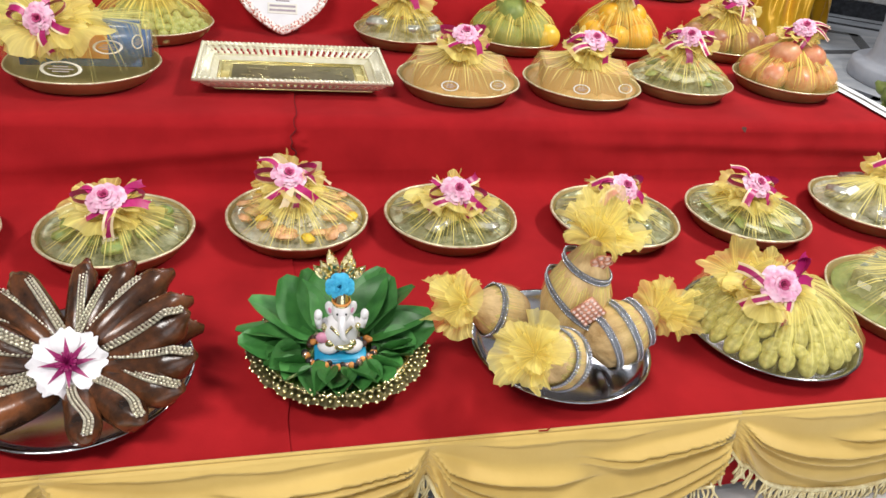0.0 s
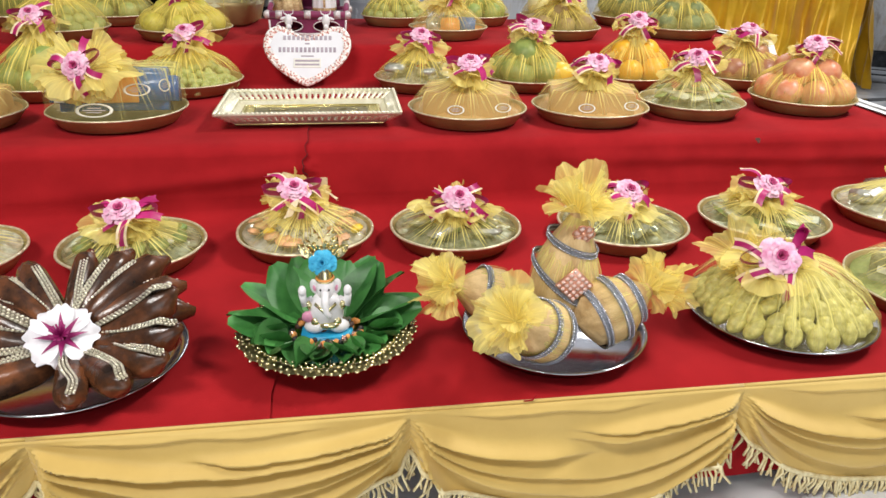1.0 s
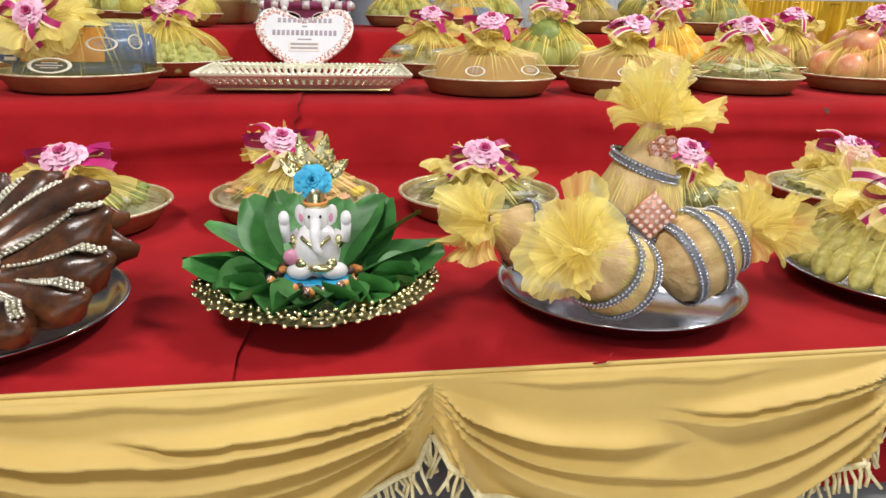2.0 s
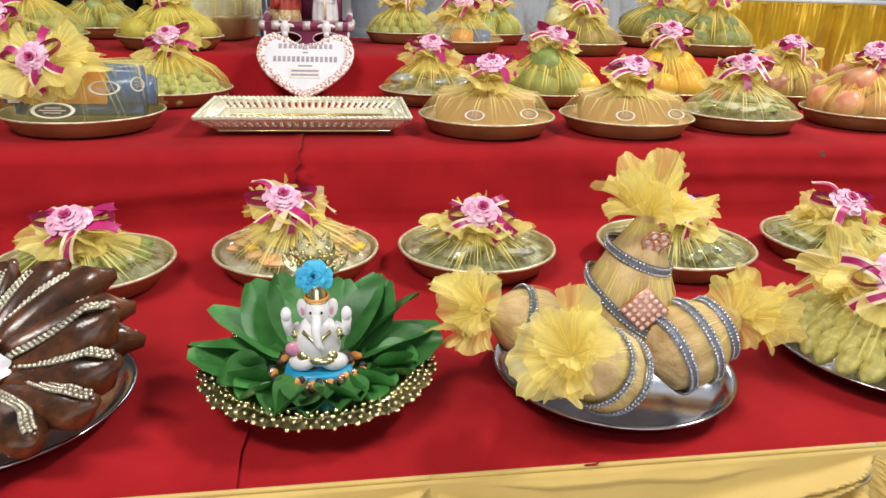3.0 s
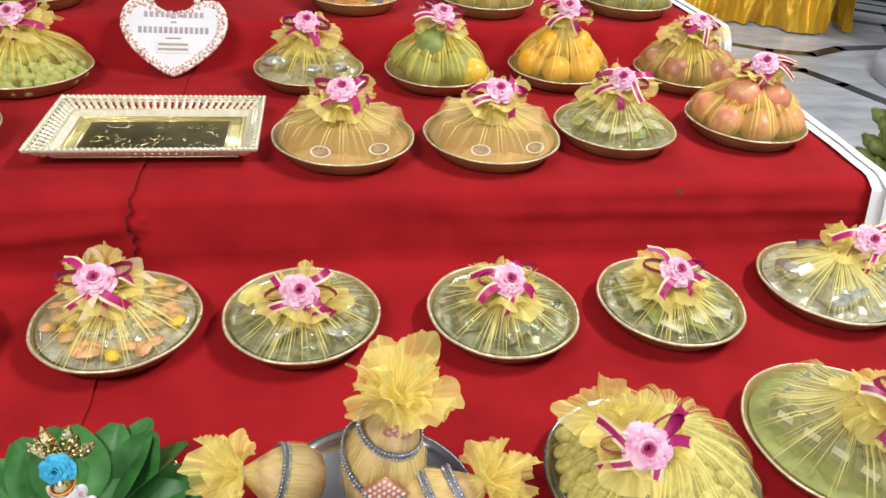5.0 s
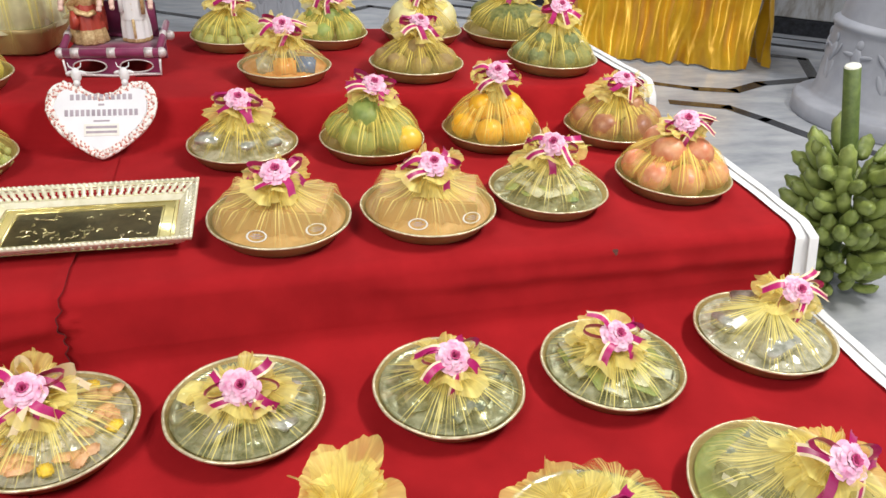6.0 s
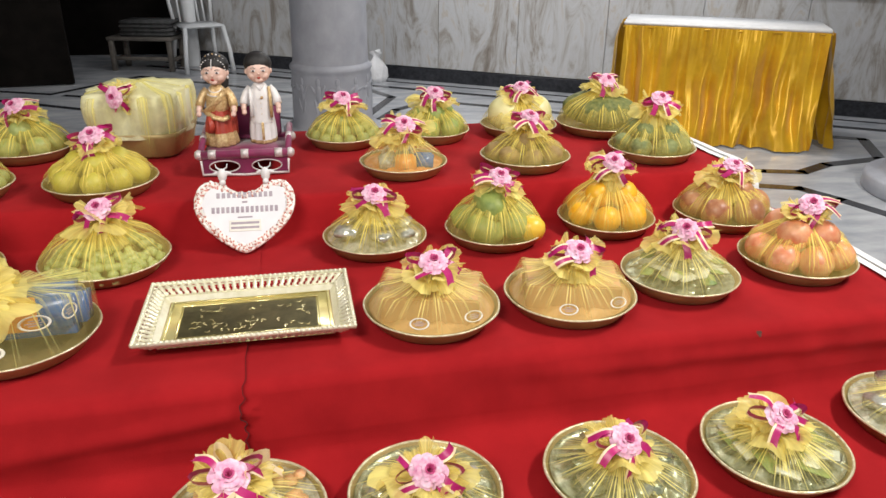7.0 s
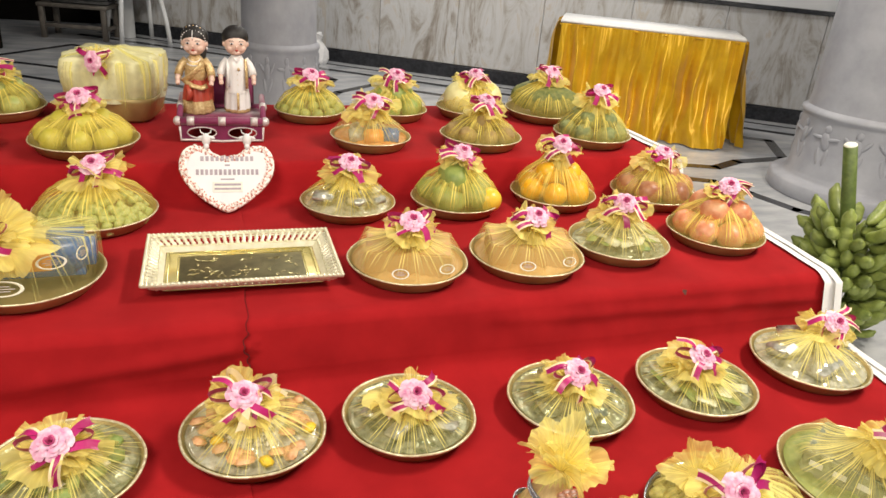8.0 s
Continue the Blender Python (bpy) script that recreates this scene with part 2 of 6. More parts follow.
def cloth_profile(x):
    """Points (y, z) from the back hem over the three tiers to the front hem."""
    f0, f1, f2, b2 = front0(x), front1(x), front2(x), back2(x)
    pts = [(b2 + 0.02, 0.16), (b2 + 0.02, 0.45), (b2 + 0.012, L2 - 0.02), (b2, L2 - 0.004), (b2 - 0.02, L2)]
    n = 10
    pts += [(b2 - 0.02 + (f2 + 0.02 - b2 + 0.02) * i / n, L2) for i in range(1, n + 1)]
    pts += [(f2 + 0.006, L2 - 0.003), (f2 - 0.006, L2 - 0.012), (f2 - 0.014, L2 - 0.04), (f2 - 0.022, L1 + 0.05), (f2 - 0.03, L1 + 0.015), (f2 - 0.045, L1 + 0.002)]
    pts += [(f2 - 0.045 + (f1 + 0.03 - f2 + 0.045) * i / n, L1) for i in range(1, n + 1)]
    pts += [(f1 + 0.016, L1 - 0.002), (f1 + 0.002, L1 - 0.008), (f1 - 0.008, L1 - 0.020), *[(f1 - 0.010 - 0.024 * q, L1 - 0.026 - 0.089 * q) for q in [i / 14 for i in range(15)]], (f1 - 0.036, L0 + 0.026), (f1 - 0.05, L0 + 0.012), (f1 - 0.075, L0 + 0.003)]
    n = 12
    pts += [(f1 - 0.075 + (f0 + 0.012 - f1 + 0.075) * i / n, L0) for i in range(1, n + 1)]
    pts += [(f0 + 0.004, L0 - 0.002), (f0 + 0.0, L0 - 0.012), (f0 + 0.0, L0 - 0.06), (f0 + 0.002, L0 - 0.12), (f0 + 0.004, 0.125)]
    return pts


def right_edge(y):
    return 1.585 if y < 2.24 else 1.53 - 0.12 * (y - 2.3)


X_LEFT = -2.1
count = len(cloth_profile(0)) - 1


SEAM = -0.020


def cloth_point(u, v, right=False):
    k = round(v * count)
    y, z = cloth_profile(0)[k]
    edge = SEAM + 0.004 * math.sin(k * 1.7) - 0.010 * math.exp(-((z - L1 + 0.05) / 0.016) ** 2) * (y < 1.7)
    x = edge - 0.03 + (right_edge(y) - edge + 0.03) * u if right else X_LEFT + (edge - X_LEFT) * u
    y, z = cloth_profile(x)[k]
    flat = min(abs(z - L0), abs(z - L1), abs(z - L2)) < 0.004
    if flat:
        z += 0.0012 * wob(x, y, 3, 9) - 0.0006
    else:
        y += 0.008 * wob(x * 0.6, 4, z * 3, 3.0) + 0.004 * wob(x, 9, z, 14)
        if 1.3 < y < 1.7 and x < 0:
            # the long slack fold that runs down to the left of the seam
            fold = z - (L1 - 0.055 + 0.09 * (x + 0.02))
            y -= 0.008 * math.exp(-(fold / 0.018) ** 2) * smooth_step(-1.0, -0.05, x)
            y += 0.003 * smooth_step(0.006, -0.030, fold) * smooth_step(-1.0, -0.1, x)
        if 1.3 < y < 1.75 and x > 0.4:
            fold = z - (L1 - 0.052 - 0.020 * (x - 0.8) + 0.010 * wob(x, 7, 0, 3))
            y -= 0.005 * math.exp(-(fold / 0.016) ** 2) * smooth_step(0.35, 0.85, x)
            y += 0.003 * smooth_step(0.01, -0.024, fold) * smooth_step(0.35, 0.9, x)
    if z < L0 - 0.03 and y < 1.2:
        drop = smooth_step(0.52, 0.58, x) + smooth_step(-0.14, -0.22, x)
        z = L0 - 0.03 - (L0 - 0.03 - z) * min(1, drop)
    if not right:
        near = smooth_step(-0.045, -0.024, x)
        z += 0.0045 * near
        y -= 0.008 * near
    return (x, y, z)


part("red_cloth", sheet(cloth_point, 210, count), M["red"], stand, "bright red felt cloth with slack folds")
part("red_cloth", sheet(lambda u, v: cloth_point(u, v, True), 170, count), M["red"], stand, "bright red felt cloth lapped under the other width")
# thin dark tube in place of the shadow beside the lapped edge
seam_pts = [Vector(cloth_point(1.0, k / count)) + Vector((0.001, -0.0025, 0.001)) for k in range(count + 1) if 1.44 < cloth_profile(0)[k][0] < 1.70]
part("seam", tube(seam_pts, lambda s: 0.0005 + 0.0008 * smooth_step(0.0, 0.5, s), 5), M["lap_shade"], stand, "dark line painted as shadow along the lapped cloth edge")
part("tier", slab(X_LEFT + 0.02, 1.56, 0.86, 3.0, 0.20, L0 - 0.012), M["dark_wood"], stand)
part("tier", slab(X_LEFT + 0.02, 1.56, 1.72, 3.0, L0 - 0.010, L1 - 0.012), M["dark_wood"], stand)
part("tier", slab(X_LEFT + 0.02, 1.42, 2.46, 2.92, L1 - 0.010, L2 - 0.012), M["dark_wood"], stand)
for lx in (-1.9, -0.3, 1.4):
    for ly in (1.15, 2.7):
        part("leg", slab(lx - 0.03, lx + 0.03, ly - 0.03, ly + 0.03, 0, 0.21), M["dark_wood"], stand)

# ---- more materials ----
def fruit(name, low, high, scale=40, rough=0.4, bump=0.15, vary=0.12, depth=0.001, fine=None):
    M[name] = surface(name, low, high, scale, rough, bump=bump, depth=depth, vary=vary, fine=fine, sss=0.05)


fruit("orange_peel", (0.86, 0.42, 0.015), (0.94, 0.54, 0.04), 30, 0.4, 0.3, 0.05, 0.0008, 500)
fruit("apple_skin", (0.30, 0.10, 0.05), (0.52, 0.28, 0.13), 30, 0.42, 0.03)
fruit("tomato_skin", (0.62, 0.16, 0.07), (0.78, 0.44, 0.24), 26, 0.40, 0.02)
fruit("guava_skin", (0.20, 0.29, 0.06), (0.40, 0.46, 0.13), 30, 0.5, 0.1)
fruit("mango_yellow", (0.75, 0.48, 0.03), (0.85, 0.60, 0.08), 14, 0.35, 0.05)
fruit("grape_skin", (0.33, 0.42, 0.12), (0.54, 0.60, 0.24), 40, 0.38, 0.02)
fruit("lime_skin", (0.50, 0.44, 0.05), (0.64, 0.56, 0.10), 30, 0.5, 0.2)
fruit("sapota_skin", (0.26, 0.17, 0.06), (0.42, 0.30, 0.12), 40, 0.75, 0.3)
fruit("green_rough_skin", (0.14, 0.18, 0.06), (0.30, 0.33, 0.12), 60, 0.6, 0.8, 0.1, 0.006, 120)
fruit("melon_skin", (0.70, 0.64, 0.28), (0.82, 0.78, 0.45), 10, 0.4, 0.05)
fruit("dark_melon_skin", (0.05, 0.12, 0.03), (0.14, 0.26, 0.06), 16, 0.35, 0.05)
fruit("pineapple_skin", (0.08, 0.12, 0.03), (0.28, 0.28, 0.08), 60, 0.6, 0.9, 0.05, 0.008, 70)
fruit("pear_skin", (0.27, 0.34, 0.09), (0.44, 0.48, 0.17), 30, 0.5, 0.1)
fruit("yellow_banana", (0.34, 0.31, 0.07), (0.72, 0.66, 0.22), 90, 0.5, 0.15, 0.16)
M["red_banana"] = surface("red_banana", (0.020, 0.012, 0.009), (0.17, 0.058, 0.022), 24, 0.22, bump=0.3, depth=0.002, mid=(0.075, 0.030, 0.014), vary=0.3, fine=70, p0=0.34, p1=0.66)
fruit("green_banana", (0.13, 0.18, 0.04), (0.34, 0.40, 0.11), 24, 0.45, 0.15, 0.25)
fruit("banana_stalk", (0.07, 0.11, 0.025), (0.15, 0.21, 0.05), 40, 0.55, 0.2)
M["stalk_cut"] = surface("pale_cut_stalk", (0.72, 0.74, 0.62), (0.84, 0.85, 0.76), 60, 0.6)
M["sweet_orange"] = surface("orange_sweet", (0.62, 0.20, 0.04), (0.80, 0.38, 0.10), 40, 0.5, bump=0.4, vary=0.15)
M["sweet_salmon"] = surface("salmon_sweet", (0.66, 0.30, 0.12), (0.84, 0.54, 0.30), 50, 0.5, bump=0.4, vary=0.12)
M["sweet_white"] = surface("white_sweet", (0.72, 0.70, 0.60), (0.86, 0.84, 0.76), 40, 0.6, bump=0.5, vary=0.1)
M["sweet_yellow"] = surface("yellow_sweet", (0.80, 0.50, 0.02), (0.90, 0.68, 0.06), 40, 0.5, bump=0.3, vary=0.1)
M["sweet_green"] = surface("green_sweet", (0.14, 0.22, 0.05), (0.34, 0.42, 0.12), 40, 0.5, bump=0.4, vary=0.15)
M["sweet_pale"] = surface("pale_green_sweet", (0.50, 0.52, 0.34), (0.72, 0.72, 0.56), 40, 0.5, bump=0.5, vary=0.15)
M["foil_green"] = surface("pale_green_foil", (0.07, 0.10, 0.04), (0.56, 0.58, 0.42), 46, 0.22, metal=0.45, bump=0.6, depth=0.004, fine=45)
M["foil_clear"] = surface("clear_film", (0.26, 0.27, 0.20), (0.80, 0.80, 0.70), 42, 0.15, metal=0.3, bump=0.5, depth=0.004, fine=30)
M["tan_box"] = surface("tan_card_box", (0.50, 0.28, 0.09), (0.62, 0.38, 0.15), 6, 0.5, bump=0.1, vary=0.05)
M["blue_pack"] = surface("blue_printed_pack", (0.02, 0.09, 0.30), (0.05, 0.17, 0.42), 8, 0.25, bump=0.1)
M["orange_pack"] = surface("orange_printed_pack", (0.70, 0.25, 0.04), (0.85, 0.40, 0.10), 30, 0.3, bump=0.1)
M["white_print"] = surface("white_print", (0.74, 0.72, 0.66), (0.84, 0.82, 0.76), 20, 0.4, bump=0.05)
M["grey_print"] = surface("grey_print", (0.30, 0.25, 0.30), (0.44, 0.38, 0.43), 20, 0.5, bump=0.0)
M["stain"] = surface("brown_stain", (0.06, 0.02, 0.015), (0.14, 0.04, 0.03), 90, 0.9, bump=0.1)
M["steel"] = surface("polished_steel", (0.30, 0.30, 0.32), (0.44, 0.44, 0.46), 6, 0.15, metal=1.0, bump=0.03, fine=40)
M["gold_metal"] = surface("bright_gold_metal", (0.70, 0.62, 0.30), (0.90, 0.82, 0.52), 30, 0.20, metal=1.0, bump=0.1, fine=150)
M["gold_tray"] = surface("pale_gold_plate", (0.82, 0.72, 0.28), (0.92, 0.84, 0.42), 12, 0.20, metal=0.6, bump=0.04, fine=90)
M["tray_lace"] = surface("pale_gold_lace", (0.74, 0.70, 0.50), (0.93, 0.90, 0.74), 40, 0.28, metal=0.35, bump=0.1, fine=150)
M["gold_dark"] = surface("engraved_gold", (0.16, 0.14, 0.07), (0.30, 0.26, 0.13), 30, 0.3, metal=0.9, bump=0.3, fine=80)
M["bead"] = surface("antique_silver_bead", (0.58, 0.54, 0.42), (0.90, 0.85, 0.72), 260, 0.3, metal=1.0, bump=0.8, depth=0.001, fine=400)
M["bead_grey"] = surface("grey_beaded_trim", (0.30, 0.32, 0.38), (0.70, 0.72, 0.78), 300, 0.25, metal=0.8, bump=0.8, depth=0.001, fine=420)
M["copper"] = surface("copper_rhinestone", (0.42, 0.10, 0.05), (0.86, 0.66, 0.56), 240, 0.2, metal=0.8, bump=0.8, depth=0.001, fine=300)
M["copper_plain"] = surface("bright_copper", (0.58, 0.24, 0.15), (0.80, 0.44, 0.32), 80, 0.3, metal=0.6, bump=0.1)
M["pink_stone"] = surface("pale_pink_stone", (0.74, 0.40, 0.34), (0.92, 0.74, 0.68), 160, 0.12, bump=0.0, vary=0.15)
M["husk"] = surface("yellow_wrapped_husk", (0.40, 0.24, 0.09), (0.84, 0.62, 0.32), 34, 0.65, bump=0.9, depth=0.004, stretch=(1, 1, 0.15), fine=90)
M["leaf"] = surface("green_leaf", (0.026, 0.125, 0.026), (0.07, 0.25, 0.055), 30, 0.46, bump=0.3, depth=0.001, fine=120, vary=0.25)
M["petal_white"] = surface("white_petal", (0.80, 0.76, 0.80), (0.88, 0.86, 0.88), 40, 0.6, bump=0.1)
M["petal_magenta"] = surface("magenta_petal", (0.20, 0.005, 0.08), (0.34, 0.012, 0.14), 50, 0.5, bump=0.1)
M["blue_rose"] = surface("blue_fabric", (0.02, 0.30, 0.55), (0.06, 0.48, 0.72), 60, 0.6, bump=0.1)
M["statue_white"] = surface("glazed_white_clay", (0.74, 0.72, 0.74), (0.84, 0.82, 0.83), 30, 0.25, bump=0.05)
M["statue_pink"] = surface("pink_glaze", (0.62, 0.20, 0.34), (0.74, 0.34, 0.48), 30, 0.3, bump=0.05)
M["statue_blue"] = surface("blue_glaze", (0.01, 0.24, 0.45), (0.03, 0.36, 0.58), 30, 0.3, bump=0.05)
M["raisin"] = surface("raisin", (0.03, 0.012, 0.008), (0.09, 0.035, 0.02), 60, 0.5, bump=0.6, depth=0.002)
M["skin_doll"] = surface("peach_plastic", (0.74, 0.50, 0.42), (0.80, 0.57, 0.49), 20, 0.4, bump=0.0)
M["hair"] = surface("black_doll_hair", (0.008, 0.007, 0.007), (0.02, 0.018, 0.018), 80, 0.5, bump=0.6)
M["red_silk"] = surface("dark_red_silk", (0.32, 0.03, 0.02), (0.46, 0.07, 0.04), 20, 0.4, bump=0.3, depth=0.003, fine=60)
M["gold_silk"] = surface("gold_brocade", (0.45, 0.26, 0.10), (0.80, 0.62, 0.34), 140, 0.35, metal=0.3, bump=0.5, fine=200)
M["white_silk"] = surface("white_silk", (0.74, 0.72, 0.72), (0.86, 0.84, 0.84), 20, 0.4, bump=0.3, depth=0.003, fine=50)
M["maroon"] = surface("maroon_velvet", (0.15, 0.008, 0.055), (0.26, 0.020, 0.10), 20, 0.6, bump=0.2, sheen=0.3)
M["silver_trim"] = surface("silver_brocade_trim", (0.52, 0.46, 0.46), (0.80, 0.76, 0.76), 220, 0.35, metal=0.3, bump=0.6, fine=300)
M["plaque_white"] = surface("white_plaque_paper", (0.74, 0.74, 0.78), (0.84, 0.84, 0.87), 10, 0.4, bump=0.1)
M["plaque_edge"] = surface("pearl_and_coral_edging", (0.50, 0.13, 0.09), (0.86, 0.82, 0.78), 75, 0.2, bump=0.7, depth=0.006, fine=60, p0=0.41, p1=0.48, vary=0.15)
M["net_dense_card"] = surface("cream_card", (0.68, 0.64, 0.42), (0.80, 0.76, 0.54), 8, 0.6, bump=0.1)
M["braid_grey"] = surface("grey_braid", (0.12, 0.13, 0.15), (0.30, 0.32, 0.36), 300, 0.4, metal=0.4, bump=0.6, fine=400)
M["braid_back"] = surface("dark_gold_braid", (0.10, 0.085, 0.06), (0.40, 0.35, 0.25), 300, 0.4, metal=0.6, bump=0.6, fine=400)
M["plastic_white"] = surface("white_plastic", (0.66, 0.68, 0.70), (0.76, 0.78, 0.80), 5, 0.4, bump=0.02)
M["plastic_bag"] = surface("white_plastic_bag", (0.80, 0.81, 0.83), (0.90, 0.90, 0.92), 20, 0.35, bump=0.8, depth=0.02, fine=18)
# worn wood, its colour darkened for the shadow the bench stands in
M["shaded_bench_wood"] = surface("worn_wood_with_shade", (0.09, 0.08, 0.07), (0.18, 0.16, 0.14), 10, 0.7, bump=0.3)
M["dark_mat"] = surface("dark_grey_mats", (0.04, 0.04, 0.042), (0.10, 0.10, 0.10), 20, 0.9, bump=0.4)
M["window_pane"] = surface("dim_window_pane", (0.03, 0.05, 0.10), (0.06, 0.09, 0.16), 3, 0.05, bump=0.0)


def veined(name):
    """Polished grey marble slabs with upright streaks; each slab is shifted by its own random number."""
    m, nt, b = nodes_of(name)
    tc = nt.nodes.new("ShaderNodeTexCoord")
    info = nt.nodes.new("ShaderNodeObjectInfo")
    add = nt.nodes.new("ShaderNodeVectorMath")
    add.operation = "MULTIPLY_ADD"
    mp = nt.nodes.new("ShaderNodeMapping")
    mp.inputs["Scale"].default_value = (5.5, 3.0, 1.7)
    comb = nt.nodes.new("ShaderNodeCombineXYZ")
    for k in range(3):
        nt.links.new(info.outputs["Random"], comb.inputs[k])
    nt.links.new(comb.outputs[0], add.inputs[0])
    add.inputs[1].default_value = (37.0, 19.0, 53.0)
    nt.links.new(tc.outputs["Object"], mp.inputs["Vector"])
    nt.links.new(mp.outputs[0], add.inputs[2])
    n = nt.nodes.new("ShaderNodeTexNoise")
    n.inputs["Scale"].default_value, n.inputs["Detail"].default_value, n.inputs["Roughness"].default_value, n.inputs["Distortion"].default_value = 1.0, 9, 0.70, 1.6
    nt.links.new(add.outputs[0], n.inputs["Vector"])
    r = ramp_node(nt, n.outputs["Fac"], [(0.30, (0.22, 0.19, 0.165)), (0.40, (0.36, 0.335, 0.31)), (0.48, (0.50, 0.50, 0.50)), (0.56, (0.56, 0.57, 0.59)), (0.64, (0.50, 0.46, 0.41)), (0.76, (0.68, 0.69, 0.71))])
    nt.links.new(r.outputs[0], b.inputs["Base Color"])
    b.inputs["Roughness"].default_value = 0.28
    return m


M["marble_wall"] = veined("grey_streaked_marble")

# ---- wrapped plates ----
def fruit_mesh(name, bm, material):
    me = bpy.data.meshes.new(name)
    bm.to_mesh(me)
    bm.free()
    me.materials.append(material)
    me.polygons.foreach_set("use_smooth", [True] * len(me.polygons))
    return me


def dish(parent, R, H=0.034, material=None, rim=0.0023):
    """A flared card plate with a rolled foil rim."""
    t = 0.003
    wall = [(0.0, 0.002), (R * 0.80, 0.002), (R * 0.84, 0.004), (R * 0.95, H * 0.8), (R * 0.985, H), (R, H + 0.002), (R * 1.0, H + t + 0.002),
            (R * 0.975, H + t), (R * 0.93, H * 0.8), (R * 0.82, 0.004 + t), (0.0, 0.002 + t)]
    p = part("plate", lathe(wall, 48), material or M["gold_card"], parent)
    own = bmesh.new()
    ring = [(R * math.cos(a) * (1 + 0.004 * math.sin(9 * a)), R * math.sin(a) * (1 + 0.004 * math.sin(9 * a)), H + 0.003) for a in [2 * math.pi * i / 64 for i in range(65)]]
    part("rim", tube(ring, rim, 6, own), M["gold_rim"], p, "crimped pale gold foil rim")
    return p


def net_wrap(parent, R, rim, hull, seed, material=None, square=0.0, turn=0.0, pleats=22, n=110, box=None):
    """The net gathered from the plate's rim to the knot, over hull: (share of R, height) pairs."""
    m = len(hull) - 1
    fine = 22
    rnd = random.Random(seed)
    ph = [rnd.uniform(0, 6.28) for _ in range(6)]

    def at(u, v):
        s = v * m
        k = min(int(s), m - 1)
        f = s - k
        f = f * f * (3 - 2 * f) * 0.5 + f * 0.5
        r = hull[k][0] * (1 - f) + hull[k + 1][0] * f
        z = hull[k][1] * (1 - f) + hull[k + 1][1] * f
        a = 2 * math.pi * u
        gather = smooth_step(0.0, 0.9, v)
        w = math.sin(pleats * a + ph[0] + 1.3 * math.sin(3 * a + ph[1])) * (0.010 + 0.10 * gather) + math.sin(7 * a + ph[2]) * 0.035 * math.sin(math.pi * v)
        if square:
            c, d = abs(math.cos(a - turn)), abs(math.sin(a - turn))
            q = (c ** 5 + d ** 5) ** -0.2
            w += square * (q - 1.10) * math.sin(math.pi * min(1, v * 1.25)) ** 0.6
        rr = R * r * (1 + w)
        if box:
            # the cloth runs from the rim up to the box's upper edge and over it to the knot
            hx, hy, up = box
            reach = min(hx / max(1e-4, abs(math.cos(a - turn))), hy / max(1e-4, abs(math.sin(a - turn)))) + 0.003
            knot = (R * 0.07, hull[-1][1])
            if v < 0.4:
                f = v / 0.4
                rr = R * 0.985 * (1 - f) + min(reach, R * 0.97) * f
                z = up * f ** 0.9
            else:
                f = (v - 0.4) / 0.6
                rr = min(reach, R * 0.97) * (1 - f) + knot[0] * f
                z = up + (knot[1] - up) * f ** 1.8
            rr *= 1 + 0.012 * math.sin(pleats * a + ph[0]) + 0.09 * smooth_step(0.55, 1.0, v) * math.sin(pleats * a + ph[0])
        zz = z + 0.004 * math.sin(pleats * 0.5 * a + ph[3]) * math.sin(math.pi * v)
        return (rr * math.cos(a), rr * math.sin(a), rim + zz)
    return part("net_wrap", sheet(at, n, fine, True), material or M["net"], parent, "sheer yellow net gathered to a knot")


def ruffle_mesh(seed, L=0.055, H=0.035, lobes=9, wave=0.016, n=120, rows=8, arc=1.0):
    """A soft frill of net: wide rounded lobes, a slightly ragged cut edge. arc below 1 leaves an open fan."""
    rnd = random.Random(seed)
    ph = [rnd.uniform(0, 6.28) for _ in range(6)]

    def at(u, v):
        a = 2 * math.pi * u * arc + math.pi * (0.5 - arc)
        e = v ** 0.8
        lobe = math.sin(lobes * a + ph[0] + 1.2 * math.sin(2 * a + ph[1]))
        crimp = math.sin(3.1 * lobes * a + ph[2])
        ragged = 0.07 * wob(math.cos(a) * 5, math.sin(a) * 5, seed, 2.4) + 0.30 * (1 / max(abs(math.cos(a + ph[5])), abs(math.sin(a + ph[5]))) - 1.2)
        r = 0.0008 + (L + 0.005) * e * (1 + 0.16 * math.sin(2 * a + ph[3]) + ragged * 2 * v) * (1 - 0.10 * abs(lobe) * v)
        z = H * e * (1 + 0.25 * math.sin(3 * a + ph[4])) + wave * v * lobe + 0.0024 * v * crimp - 0.25 * L * v ** 3
        b = a + 0.16 * v * math.cos(lobes * a + ph[1])
        return (r * math.cos(b), r * math.sin(b), z)
    return sheet(at, n, rows, arc > 0.99)


def ruffle_data(seed, **kw):
    return fruit_mesh("net_ruffle", ruffle_mesh(seed, **kw), M["net_ruffle"])


RUFFLES = [ruffle_data(10 + i, L=l, H=h, lobes=b, wave=w) for i, (l, h, b, w) in enumerate([(0.062, 0.030, 6, 0.012), (0.070, 0.022, 7, 0.011), (0.060, 0.036, 6, 0.013), (0.072, 0.026, 8, 0.010)])]


FANS = [ruffle_data(20 + i, L=l, H=h, lobes=b, wave=w, arc=0.46) for i, (l, h, b, w) in enumerate([(0.048, 0.046, 7, 0.011), (0.054, 0.040, 8, 0.010), (0.044, 0.052, 7, 0.012)])]


COLLARS = [ruffle_data(50 + i, L=l, H=h, lobes=b, wave=w, n=140) for i, (l, h, b, w) in enumerate([(0.060, -0.012, 9, 0.006), (0.066, -0.016, 11, 0.006), (0.056, -0.010, 10, 0.007)])]


